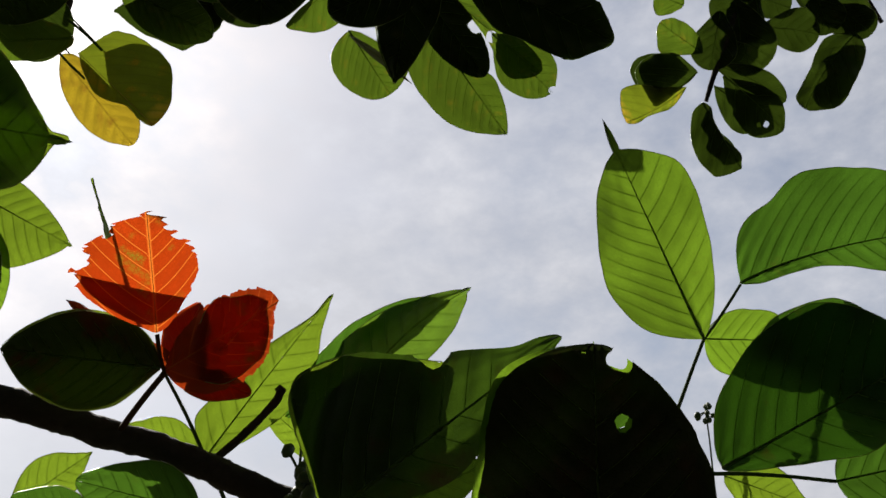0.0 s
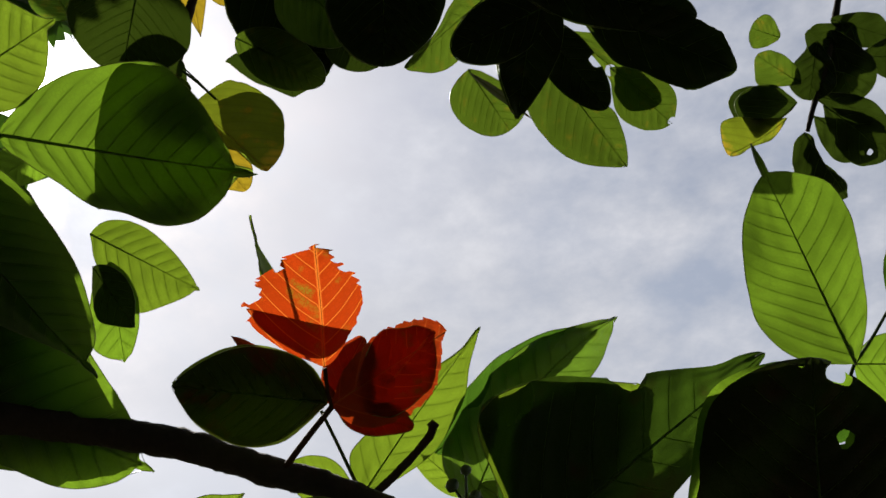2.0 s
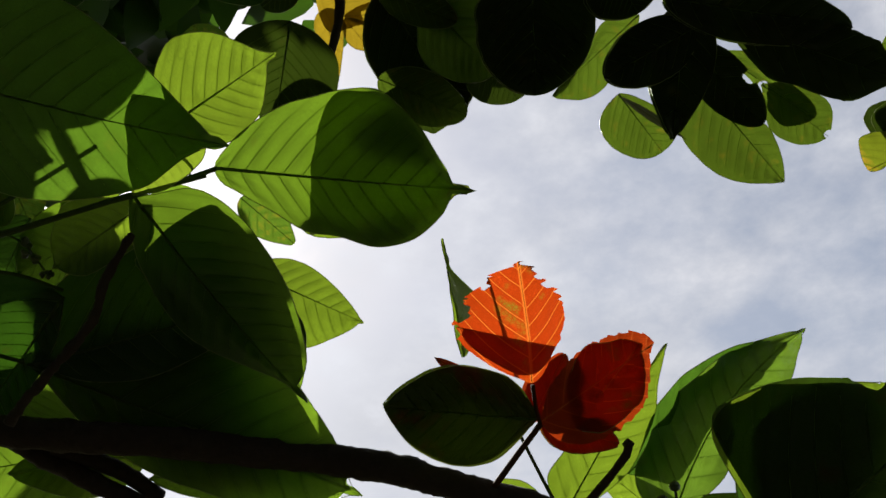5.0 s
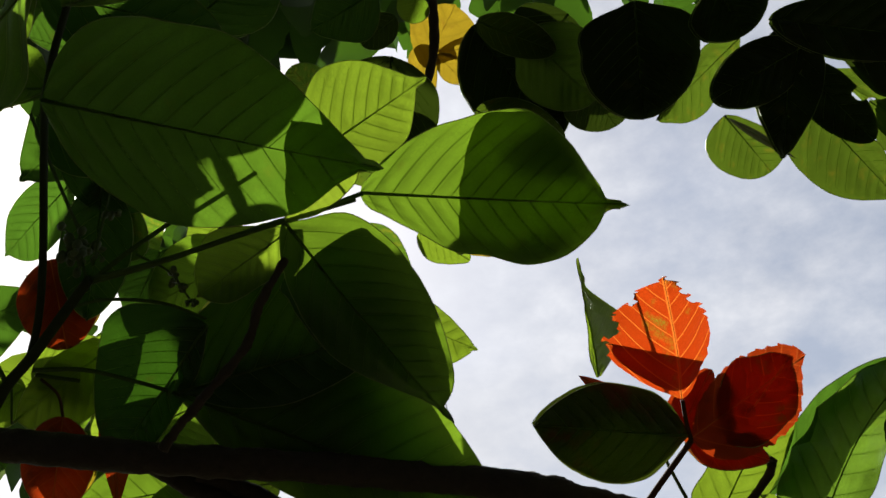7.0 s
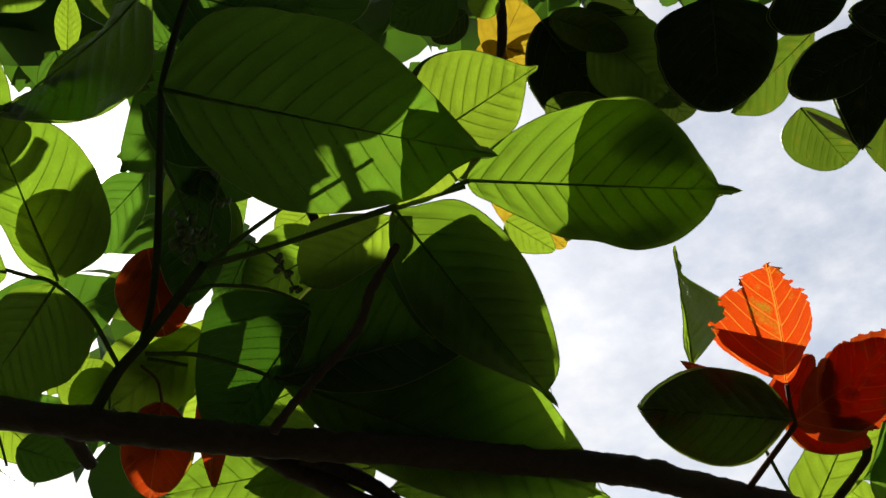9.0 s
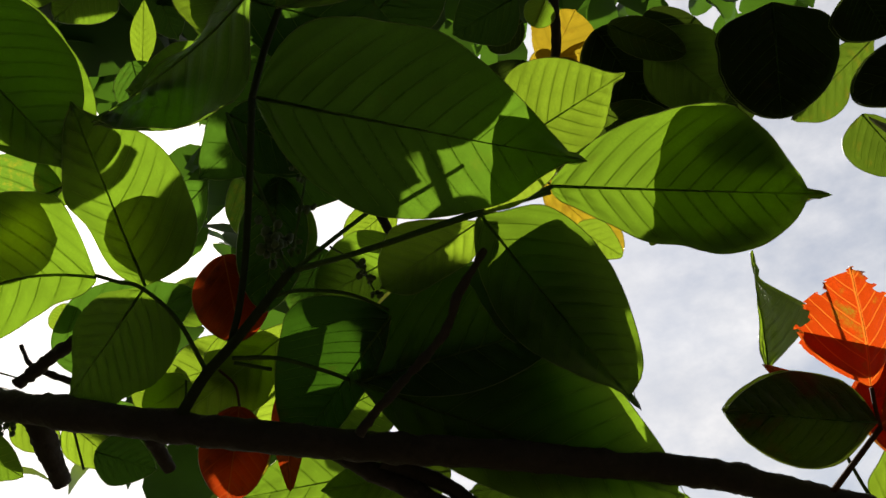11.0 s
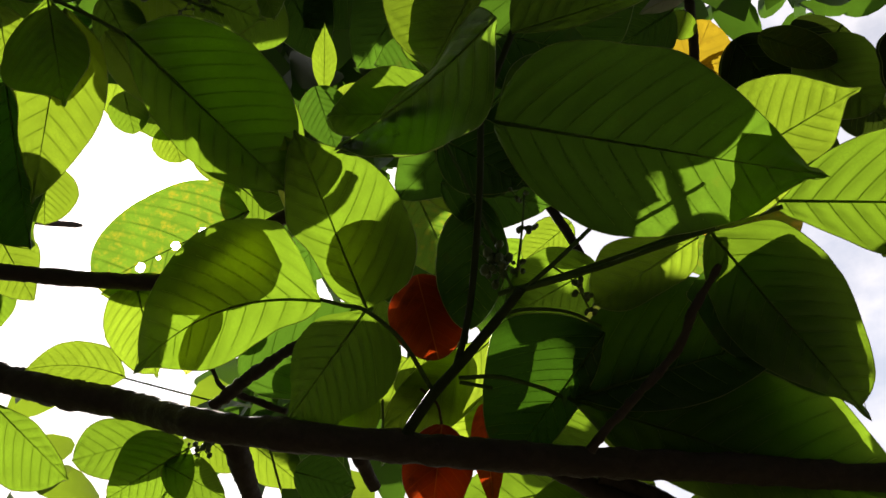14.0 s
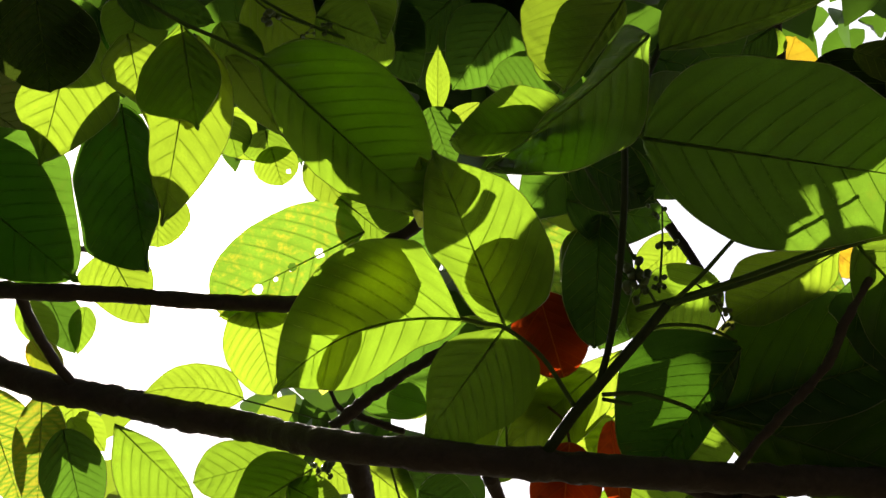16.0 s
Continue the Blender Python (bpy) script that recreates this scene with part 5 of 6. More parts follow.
leaf("over", (-0.187, 0.568, 2.456), (-0.210, 0.518, 2.502), 0.064, (0.493, -0.703, -0.513), "green_spot", shape='round', drip=0.0, veins=8)
leaf("over", (-0.077, 0.681, 2.386), (-0.194, 0.628, 2.378), 0.050, (0.325, -0.602, -0.730), "olive", shape='round', drip=0.0, veins=6)
stem("over", [(-0.012, 0.554, 2.630), (-0.047, 0.620, 2.550), (-0.088, 0.658, 2.507), (-0.117, 0.685, 2.481), (-0.143, 0.705, 2.462)], 0.007, 0.004, "bark", "twig", rough=0.15)
stem("over", [(-0.101, 0.681, 2.430), (-0.085, 0.699, 2.415), (-0.070, 0.718, 2.397)], 0.0018, 0.0015, "stalk", "petiole")
stem("over", [(-0.127, 0.687, 2.406), (-0.118, 0.702, 2.391), (-0.098, 0.727, 2.367)], 0.0018, 0.0015, "stalk", "petiole")
leaf("yellowl", (-0.073, 0.636, 2.536), (-0.007, 0.613, 2.609), 0.103, (0.528, -0.554, -0.644), "yellow", shape=(0.4, 0.7, 0.9, 0.8, 0.5), other=(0.3, 0.6, 0.85, 1.0, 0.7), drip=0.02, veins=4, ragged=0.02, bites=[(0.45, -0.9, 0.12)])
leaf("yellowl", (-0.049, 0.633, 2.552), (0.001, 0.668, 2.565), 0.032, (0.466, -0.374, -0.802), "yellow", shape='obovate', drip=0.02, veins=4, ragged=0.02)
leaf("yellowl", (-0.050, 0.635, 2.550), (-0.040, 0.694, 2.532), 0.036, (0.342, -0.325, -0.882), "yellow", shape='pointed', drip=0.05, veins=4)
leaf("yellowl", (-0.072, 0.618, 2.567), (-0.099, 0.696, 2.511), 0.040, (0.335, -0.473, -0.815), "yellow", shape='broad', drip=0.05, veins=4)
leaf("oldpair", (-0.129, 0.707, 2.403), (-0.064, 0.796, 2.300), 0.060, (0.472, -0.795, -0.382), "yellow", shape=(0.39, 0.56, 0.65, 0.73, 0.81, 0.88, 0.89, 0.54), other=(0.18, 0.51, 0.84, 1.03, 1.11, 1.01, 0.74, 0.35), drip=0.0, veins=7, fold=0.1)
leaf("oldpair", (-0.094, 0.705, 2.390), (-0.025, 0.786, 2.311), 0.095, (0.475, -0.788, -0.392), "yellow_green", shape=(1.03, 1.25, 1.43, 1.52, 1.55, 1.41, 1.05, 0.73), other=(0.06, 0.20, 0.35, 0.45, 0.32, 0.10, 0.15, 0.11), drip=0.0, veins=7, fold=0.1)
stem("oldpair", [(-0.106, 0.685, 2.443), (-0.091, 0.697, 2.425), (-0.068, 0.722, 2.396)], 0.0010, 0.0009, "stalk", "petiole")
stem("oldpair", [(-0.132, 0.695, 2.431), (-0.129, 0.705, 2.419), (-0.120, 0.712, 2.406)], 0.0010, 0.0009, "stalk", "petiole")
leaf("cluster", (0.608, 1.168, 2.438), (0.638, 1.234, 2.356), 0.053, (0.016, -0.784, -0.621), "leather", shape=(0.14, 0.25, 0.07, 0.02, 0.03, 0.25, 0.36, 0.14), other=(0.62, 0.92, 1.28, 1.52, 1.64, 1.63, 1.48, 1.26), drip=0.0, veins=5, wave=0.04, sway=0)
leaf("cluster", (0.643, 1.160, 2.469), (0.704, 1.231, 2.401), 0.064, (0.030, -0.703, -0.710), "leather", shape=(0.06, 0.18, 0.44, 0.68, 0.81, 0.81, 0.62, 0.30), other=(0.13, 0.39, 0.71, 0.99, 1.14, 1.19, 1.00, 0.59), drip=0.0, veins=5, wave=0.04, sway=0.03, bites=[(0.8, -0.3, 0.035)])
leaf("cluster", (0.830, 1.204, 2.518), (0.740, 1.231, 2.430), 0.072, (0.129, -0.902, -0.411), "leather", shape=(0.39, 0.72, 0.98, 1.11, 1.19, 1.23, 0.99, 0.51), other=(0.28, 0.61, 0.77, 0.68, 0.54, 0.50, 0.50, 0.48), drip=0.0, veins=5, wave=0.04, sway=-0.05)
leaf("cluster", (0.611, 1.143, 2.474), (0.538, 1.145, 2.439), 0.065, (0.306, -0.665, -0.681), "leather", shape=(0.02, 0.04, 0.07, 0.02, 0.02, 0.02, 0.09, 0.08), other=(0.50, 1.17, 1.54, 1.77, 1.90, 1.91, 1.74, 1.39), drip=0.0, veins=5, wave=0.04, sway=0.05)
leaf("cluster", (0.592, 1.148, 2.456), (0.502, 1.139, 2.415), 0.056, (0.340, -0.736, -0.585), "yellow_green", shape=(0.04, 0.16, 0.32, 0.34, 0.21, 0.15, 0.24, 0.19), other=(0.11, 0.32, 0.65, 1.05, 1.42, 1.66, 1.60, 1.02), drip=0.0, veins=5, wave=0.04, sway=0.05)
leaf("cluster", (0.623, 1.135, 2.499), (0.577, 1.083, 2.530), 0.051, (0.203, -0.627, -0.752), "olive", shape=(0.10, 0.31, 0.62, 0.95, 1.23, 1.21, 0.84, 0.48), other=(0.21, 0.40, 0.60, 0.75, 0.77, 0.72, 0.61, 0.34), drip=0.0, veins=5, wave=0.04, sway=0)
leaf("cluster", (0.614, 1.088, 2.554), (0.580, 1.064, 2.567), 0.048, (0.130, -0.615, -0.778), "olive", shape='obovate', drip=0.0, veins=5, wave=0.04, sway=0)
leaf("cluster", (0.706, 1.148, 2.527), (0.782, 1.187, 2.519), 0.060, (0.231, -0.610, -0.758), "leather", shape='obovate', drip=0.0, veins=5, wave=0.04, sway=0.04)
leaf("cluster", (0.682, 1.113, 2.561), (0.681, 1.176, 2.471), 0.085, (-0.030, -0.817, -0.575), "leather", shape='obovate', drip=0.0, veins=5, wave=0.04, sway=0)
leaf("cluster", (0.660, 1.113, 2.547), (0.627, 1.149, 2.476), 0.064, (0.107, -0.866, -0.488), "leather", shape='obovate', drip=0.0, veins=5, wave=0.04, sway=0)
leaf("cluster", (0.759, 1.137, 2.574), (0.852, 1.207, 2.533), 0.064, (0.085, -0.585, -0.807), "leather", shape='obovate', drip=0.0, veins=5, wave=0.04, sway=0)
leaf("cluster", (0.713, 1.122, 2.567), (0.657, 1.131, 2.520), 0.089, (0.289, -0.818, -0.498), "leather", shape='obovate', drip=0.0, veins=5, wave=0.04, sway=0)
leaf("cluster", (0.813, 1.175, 2.554), (0.852, 1.216, 2.520), 0.048, (-0.026, -0.620, -0.784), "leather", shape='obovate', drip=0.0, veins=5, wave=0.04, sway=0)
leaf("cluster", (0.634, 1.147, 2.483), (0.717, 1.215, 2.439), 0.040, (0.128, -0.647, -0.752), "leather", shape='obovate', drip=0.0, veins=5, wave=0.04, sway=0.05)
leaf("cluster", (0.686, 1.105, 2.574), (0.753, 1.151, 2.550), 0.048, (0.126, -0.591, -0.797), "leather", shape='obovate', drip=0.0, veins=5, wave=0.04, sway=0)
leaf("cluster", (0.789, 1.150, 2.574), (0.797, 1.192, 2.520), 0.056, (-0.121, -0.776, -0.619), "leather", shape='obovate', drip=0.0, veins=5, wave=0.04, sway=0)
stem("cluster", [(0.613, 1.169, 2.439), (0.633, 1.154, 2.473), (0.664, 1.134, 2.520), (0.708, 1.110, 2.617)], 0.003, 0.005, "bark", "twig", rough=0.12)
stem("cluster", [(0.867, 1.213, 2.533), (0.855, 1.192, 2.575), (0.843, 1.169, 2.617)], 0.003, 0.004, "bark", "twig", rough=0.12)
leaf("young", (-0.357, 0.229, 2.275), (-0.325, 0.185, 2.327), 0.027, (0.502, -0.484, -0.717), "green_lit", shape='pointed', drip=0.06, veins=9)
leaf("young", (-0.351, 0.239, 2.262), (-0.313, 0.247, 2.278), 0.019, (0.433, -0.450, -0.781), "green_fresh", shape='ovate', drip=0.03, veins=6)
stem("young", [(-0.357, 0.229, 2.275), (-0.359, 0.250, 2.267), (-0.354, 0.284, 2.258)], 0.0010, 0.0012, "stalk", "petiole")
stem("buds", [(-0.195, 0.344, 2.003), (-0.177, 0.328, 2.042), (-0.166, 0.317, 2.073)], 0.0012, 0.0008, "stalk", "petiole")
buds("buds", (-0.176, 0.329, 2.042), 0.007, 7, 1)
buds("buds", (-0.173, 0.319, 2.066), 0.006, 5, 2)
buds("buds", (-0.191, 0.343, 2.014), 0.006, 6, 3)
stem("buds2", [(-0.200, 0.345, 1.993), (-0.203, 0.335, 2.013), (-0.202, 0.323, 2.038)], 0.0012, 0.0010, "stalk", "petiole")
buds("buds2", (-0.206, 0.329, 2.024), 0.011, 14, 4)
buds("buds2", (-0.205, 0.338, 2.010), 0.009, 10, 5)
stem("buds3", [(-0.170, 0.363, 2.018), (-0.166, 0.397, 2.021), (-0.168, 0.425, 2.012)], 0.0010, 0.0008, "stalk", "petiole")
buds("buds3", (-0.163, 0.407, 2.014), 0.008, 8, 6)
buds("buds3", (-0.166, 0.426, 2.012), 0.006, 6, 7)
stem("buds4", [(0.271, 0.775, 1.830), (0.241, 0.783, 1.818), (0.207, 0.802, 1.808)], 0.0012, 0.0012, "stalk", "petiole")
buds("buds4", (0.243, 0.777, 1.828), 0.016, 14, 8)
buds("buds4", (0.251, 0.789, 1.816), 0.014, 12, 9)
stem("buds5", [(-0.431, 0.010, 2.292), (-0.425, 0.036, 2.289), (-0.400, 0.077, 2.287), (-0.381, 0.101, 2.280)], 0.0012, 0.0008, "stalk", "petiole")
buds("buds5", (-0.428, 0.039, 2.285), 0.009, 8, 10)
buds("buds5", (-0.386, 0.081, 2.285), 0.007, 7, 11)
buds("buds5", (-0.409, 0.072, 2.278), 0.006, 5, 12)
stem("buds6", [(0.549, 1.030, 1.862), (0.553, 1.012, 1.889), (0.556, 0.994, 1.917)], 0.0009, 0.0007, "stalk", "petiole")
buds("buds6", (0.556, 0.997, 1.913), 0.008, 9, 13)
stem("buds7", [(-0.589, 0.360, 1.998), (-0.606, 0.364, 1.985), (-0.623, 0.362, 1.976)], 0.0009, 0.0007, "stalk", "petiole")
buds("buds7", (-0.606, 0.365, 1.984), 0.009, 9, 14)
leaf("upback", (-0.223, 0.260, 2.169), (-0.320, 0.207, 2.180), 0.067, (0.217, -0.567, -0.795), "green", shape=(0.06, 0.18, 0.34, 0.48, 0.59, 0.65, 0.62, 0.51), other=(0.88, 1.10, 1.25, 1.35, 1.29, 1.01, 0.64, 0.33), drip=0.03, veins=8)
leaf("upback", (-0.240, 0.304, 2.278), (-0.303, 0.245, 2.301), 0.054, (0.219, -0.556, -0.801), "green_dark", shape=(0.07, 0.20, 0.30, 0.33, 0.33, 0.30, 0.23, 0.14), other=(0.26, 0.69, 1.07, 1.41, 1.67, 1.62, 1.28, 0.89), drip=0.03, veins=8)
leaf("upback", (-0.176, 0.343, 2.132), (-0.249, 0.290, 2.158), 0.066, (0.202, -0.631, -0.749), "green_dark", shape='ovate', drip=0.03, veins=8)
leaf("upback", (-0.249, 0.396, 2.174), (-0.313, 0.329, 2.187), 0.036, (0.385, -0.518, -0.764), "green_lit", shape='ovate', drip=0.03, veins=8)
leaf("upback", (-0.243, 0.389, 2.141), (-0.316, 0.404, 2.113), 0.077, (0.156, -0.631, -0.760), "green_spot", shape='ovate', drip=0.05, veins=8)
leaf("upback", (-0.261, 0.444, 2.130), (-0.316, 0.468, 2.079), 0.073, (0.301, -0.698, -0.649), "green_dark", shape='ovate', drip=0.03, veins=8)
leaf("upback", (-0.359, 0.217, 2.273), (-0.364, 0.266, 2.218), 0.055, (0.404, -0.661, -0.632), "green_dark", shape='ovate', drip=0.03, veins=8)
leaf("upback", (-0.407, 0.264, 2.181), (-0.448, 0.217, 2.192), 0.066, (0.406, -0.536, -0.740), "green", shape='ovate', drip=0.03, veins=8)
leaf("upback", (-0.297, 0.295, 2.530), (-0.400, 0.311, 2.455), 0.112, (0.466, -0.467, -0.751), "green_dark", shape='ovate', drip=0.03, veins=8)
leaf("upback", (-0.346, 0.262, 2.596), (-0.457, 0.255, 2.534), 0.101, (0.466, -0.372, -0.803), "green_dark", shape='ovate', drip=0.03, veins=8)
leaf("upback", (-0.452, 0.196, 2.583), (-0.452, 0.301, 2.502), 0.094, (0.370, -0.565, -0.737), "green_dark", shape='ovate', drip=0.03, veins=8)
leaf("upback", (-0.383, 0.113, 2.409), (-0.389, 0.166, 2.365), 0.065, (0.405, -0.559, -0.724), "green", shape='ovate', drip=0.06, veins=8)
leaf("upback", (-0.465, 0.027, 2.356), (-0.432, 0.107, 2.314), 0.093, (0.359, -0.543, -0.759), "green_lit", shape='ovate', drip=0.03, veins=8)
leaf("upback", (-0.524, -0.082, 2.279), (-0.460, 0.001, 2.253), 0.056, (0.324, -0.497, -0.805), "green_dark", shape='ovate', drip=0.03, veins=8)
leaf("upback", (-0.530, -0.052, 2.308), (-0.576, -0.019, 2.255), 0.064, (0.654, -0.242, -0.717), "green", shape='ovate', drip=0.03, veins=8)
leaf("upback", (-0.503, 0.026, 2.334), (-0.500, 0.106, 2.274), 0.056, (0.510, -0.526, -0.680), "green", shape='ovate', drip=0.03, veins=8)
leaf("upback", (-0.125, 0.315, 2.269), (-0.017, 0.317, 2.331), 0.099, (0.420, -0.575, -0.702), "green_dark", shape='ovate', drip=0.03, veins=8)
leaf("upback", (-0.102, 0.374, 2.322), (-0.138, 0.296, 2.364), 0.086, (0.234, -0.541, -0.808), "green_dark", shape='ovate', drip=0.03, veins=8)
leaf("upback", (-0.024, 0.462, 2.441), (-0.104, 0.446, 2.405), 0.082, (0.438, -0.460, -0.772), "green_dark", shape='ovate', drip=0.03, veins=8)
leaf("upback", (-0.383, 0.157, 2.399), (-0.454, 0.157, 2.356), 0.078, (0.509, -0.221, -0.832), "green", shape='ovate', drip=0.03, veins=8)
leaf("upback", (-0.735, 0.134, 2.563), (-0.716, 0.252, 2.478), 0.098, (0.662, -0.504, -0.555), "green_lit", shape='ovate', drip=0.03, veins=8)
# screen leaves: added sunward of visible ones, shaped to the shadow wanted
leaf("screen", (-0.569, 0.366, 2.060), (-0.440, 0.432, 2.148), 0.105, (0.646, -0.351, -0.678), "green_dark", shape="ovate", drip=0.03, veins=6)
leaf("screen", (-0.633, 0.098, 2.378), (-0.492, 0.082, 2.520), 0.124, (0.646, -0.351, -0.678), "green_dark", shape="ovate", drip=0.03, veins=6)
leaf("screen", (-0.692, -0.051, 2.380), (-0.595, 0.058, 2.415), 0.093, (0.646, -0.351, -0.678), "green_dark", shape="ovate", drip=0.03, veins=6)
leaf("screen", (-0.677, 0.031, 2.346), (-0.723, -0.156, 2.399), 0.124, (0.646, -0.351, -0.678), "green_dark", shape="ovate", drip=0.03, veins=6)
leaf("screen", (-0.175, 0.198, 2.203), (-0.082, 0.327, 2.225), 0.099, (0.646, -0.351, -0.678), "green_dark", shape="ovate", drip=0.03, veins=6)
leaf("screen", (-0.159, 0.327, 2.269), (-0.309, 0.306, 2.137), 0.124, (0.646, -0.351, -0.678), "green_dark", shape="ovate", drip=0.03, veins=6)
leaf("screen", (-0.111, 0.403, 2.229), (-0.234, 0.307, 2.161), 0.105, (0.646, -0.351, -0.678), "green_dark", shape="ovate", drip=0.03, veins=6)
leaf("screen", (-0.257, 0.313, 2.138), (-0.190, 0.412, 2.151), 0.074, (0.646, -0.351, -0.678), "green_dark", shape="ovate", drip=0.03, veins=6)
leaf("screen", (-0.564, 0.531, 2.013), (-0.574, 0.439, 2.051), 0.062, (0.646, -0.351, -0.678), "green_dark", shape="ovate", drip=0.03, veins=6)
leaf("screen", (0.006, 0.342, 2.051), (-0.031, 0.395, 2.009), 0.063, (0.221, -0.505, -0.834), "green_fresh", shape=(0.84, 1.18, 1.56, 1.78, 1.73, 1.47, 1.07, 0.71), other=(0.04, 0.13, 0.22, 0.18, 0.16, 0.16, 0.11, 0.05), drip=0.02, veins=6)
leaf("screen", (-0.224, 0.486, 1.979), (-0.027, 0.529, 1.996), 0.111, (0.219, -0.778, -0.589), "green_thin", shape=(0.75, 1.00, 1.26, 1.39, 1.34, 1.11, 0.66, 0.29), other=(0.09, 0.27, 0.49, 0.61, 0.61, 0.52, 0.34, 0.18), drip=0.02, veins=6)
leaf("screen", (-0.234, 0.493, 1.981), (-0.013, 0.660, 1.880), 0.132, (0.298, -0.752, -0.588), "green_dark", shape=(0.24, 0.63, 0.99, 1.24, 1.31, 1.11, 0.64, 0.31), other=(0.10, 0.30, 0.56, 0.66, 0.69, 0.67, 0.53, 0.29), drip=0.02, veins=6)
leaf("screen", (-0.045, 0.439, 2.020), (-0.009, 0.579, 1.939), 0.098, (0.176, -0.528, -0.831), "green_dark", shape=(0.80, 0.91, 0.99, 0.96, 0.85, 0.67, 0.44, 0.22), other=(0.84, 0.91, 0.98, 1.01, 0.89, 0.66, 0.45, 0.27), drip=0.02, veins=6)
leaf("screen", (0.092, 0.451, 2.030), (0.205, 0.501, 1.988), 0.114, (0.032, -0.685, -0.728), "green_fresh", shape=(0.68, 0.97, 1.05, 1.06, 0.91, 0.60, 0.20, 0.02), other=(0.91, 0.90, 0.89, 0.94, 0.89, 0.73, 0.41, 0.08), drip=0.02, veins=6)
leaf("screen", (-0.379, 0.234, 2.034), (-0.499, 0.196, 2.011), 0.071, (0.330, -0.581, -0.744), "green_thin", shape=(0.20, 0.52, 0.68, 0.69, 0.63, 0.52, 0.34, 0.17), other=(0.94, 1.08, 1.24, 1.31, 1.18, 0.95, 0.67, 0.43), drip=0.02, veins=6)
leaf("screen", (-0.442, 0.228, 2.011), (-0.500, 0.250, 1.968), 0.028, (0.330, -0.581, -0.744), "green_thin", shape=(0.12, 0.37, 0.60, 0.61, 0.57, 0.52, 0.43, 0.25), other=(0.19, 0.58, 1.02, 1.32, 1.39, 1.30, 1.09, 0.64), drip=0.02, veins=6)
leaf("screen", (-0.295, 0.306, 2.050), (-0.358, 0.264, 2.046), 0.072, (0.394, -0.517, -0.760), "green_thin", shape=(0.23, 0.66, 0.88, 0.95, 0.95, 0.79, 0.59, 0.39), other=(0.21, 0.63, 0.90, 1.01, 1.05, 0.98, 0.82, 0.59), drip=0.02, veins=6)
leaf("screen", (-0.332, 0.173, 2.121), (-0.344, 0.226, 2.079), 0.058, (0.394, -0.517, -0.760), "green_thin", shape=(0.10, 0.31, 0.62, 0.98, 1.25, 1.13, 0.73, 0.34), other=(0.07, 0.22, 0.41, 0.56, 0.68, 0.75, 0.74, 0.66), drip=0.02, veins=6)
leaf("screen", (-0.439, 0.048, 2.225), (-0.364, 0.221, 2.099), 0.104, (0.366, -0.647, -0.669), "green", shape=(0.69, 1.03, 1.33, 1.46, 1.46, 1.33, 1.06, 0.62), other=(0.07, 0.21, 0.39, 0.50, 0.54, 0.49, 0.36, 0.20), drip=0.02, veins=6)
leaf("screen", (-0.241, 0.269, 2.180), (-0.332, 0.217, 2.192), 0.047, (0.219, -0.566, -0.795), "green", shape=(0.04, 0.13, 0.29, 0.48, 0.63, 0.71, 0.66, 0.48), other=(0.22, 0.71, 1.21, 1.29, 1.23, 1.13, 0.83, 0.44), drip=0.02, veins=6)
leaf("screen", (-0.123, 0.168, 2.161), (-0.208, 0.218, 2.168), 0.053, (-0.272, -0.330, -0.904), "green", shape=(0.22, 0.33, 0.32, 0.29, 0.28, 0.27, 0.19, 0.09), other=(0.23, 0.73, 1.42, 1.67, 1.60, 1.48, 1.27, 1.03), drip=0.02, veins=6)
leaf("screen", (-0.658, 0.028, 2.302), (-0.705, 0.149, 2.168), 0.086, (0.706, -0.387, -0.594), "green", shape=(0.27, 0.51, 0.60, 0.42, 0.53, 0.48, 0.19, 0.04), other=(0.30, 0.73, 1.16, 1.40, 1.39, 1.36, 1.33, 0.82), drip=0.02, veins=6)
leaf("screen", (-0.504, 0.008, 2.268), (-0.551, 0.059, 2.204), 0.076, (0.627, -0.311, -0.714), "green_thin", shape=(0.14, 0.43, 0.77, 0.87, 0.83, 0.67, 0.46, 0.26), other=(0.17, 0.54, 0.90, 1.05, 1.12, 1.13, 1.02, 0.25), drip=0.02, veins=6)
leaf("screen", (0.489, 0.762, 1.699), (0.526, 0.659, 1.839), 0.154, (0.230, -0.755, -0.614), "green", shape=(0.47, 0.75, 0.96, 1.00, 0.96, 0.90, 0.82, 0.62), other=(0.45, 0.75, 0.96, 1.00, 0.91, 0.78, 0.56, 0.33), drip=0.02, veins=6, bites=[(0.71, -0.3, 0.04), (0.945, -0.8, 0.055), (1.0, 0.5, 0.03)])
leaf("screen", (0.396, 0.745, 2.358), (0.536, 0.863, 2.297), 0.074, (0.100, -0.545, -0.833), "leather", shape=(0.10, 0.30, 0.60, 0.79, 0.89, 0.92, 0.83, 0.52), other=(0.11, 0.35, 0.74, 1.08, 1.03, 1.06, 0.97, 0.59), drip=0.02, veins=6)
leaf("screen", (0.609, 0.924, 1.930), (0.712, 0.958, 1.873), 0.090, (0.031, -0.878, -0.477), "green_dark", shape=(0.73, 1.05, 1.39, 1.62, 1.62, 1.49, 1.24, 0.82), other=(0.02, 0.02, 0.02, 0.10, 0.22, 0.33, 0.38, 0.31), drip=0.02, veins=6)
leaf("screen", (0.323, 0.685, 1.767), (0.422, 0.674, 1.849), 0.103, (0.156, -0.938, -0.309), "green_lit", shape=(0.23, 0.69, 1.30, 1.43, 1.29, 1.05, 0.67, 0.28), other=(0.07, 0.22, 0.45, 0.57, 0.51, 0.40, 0.26, 0.13), drip=0.02, veins=6)
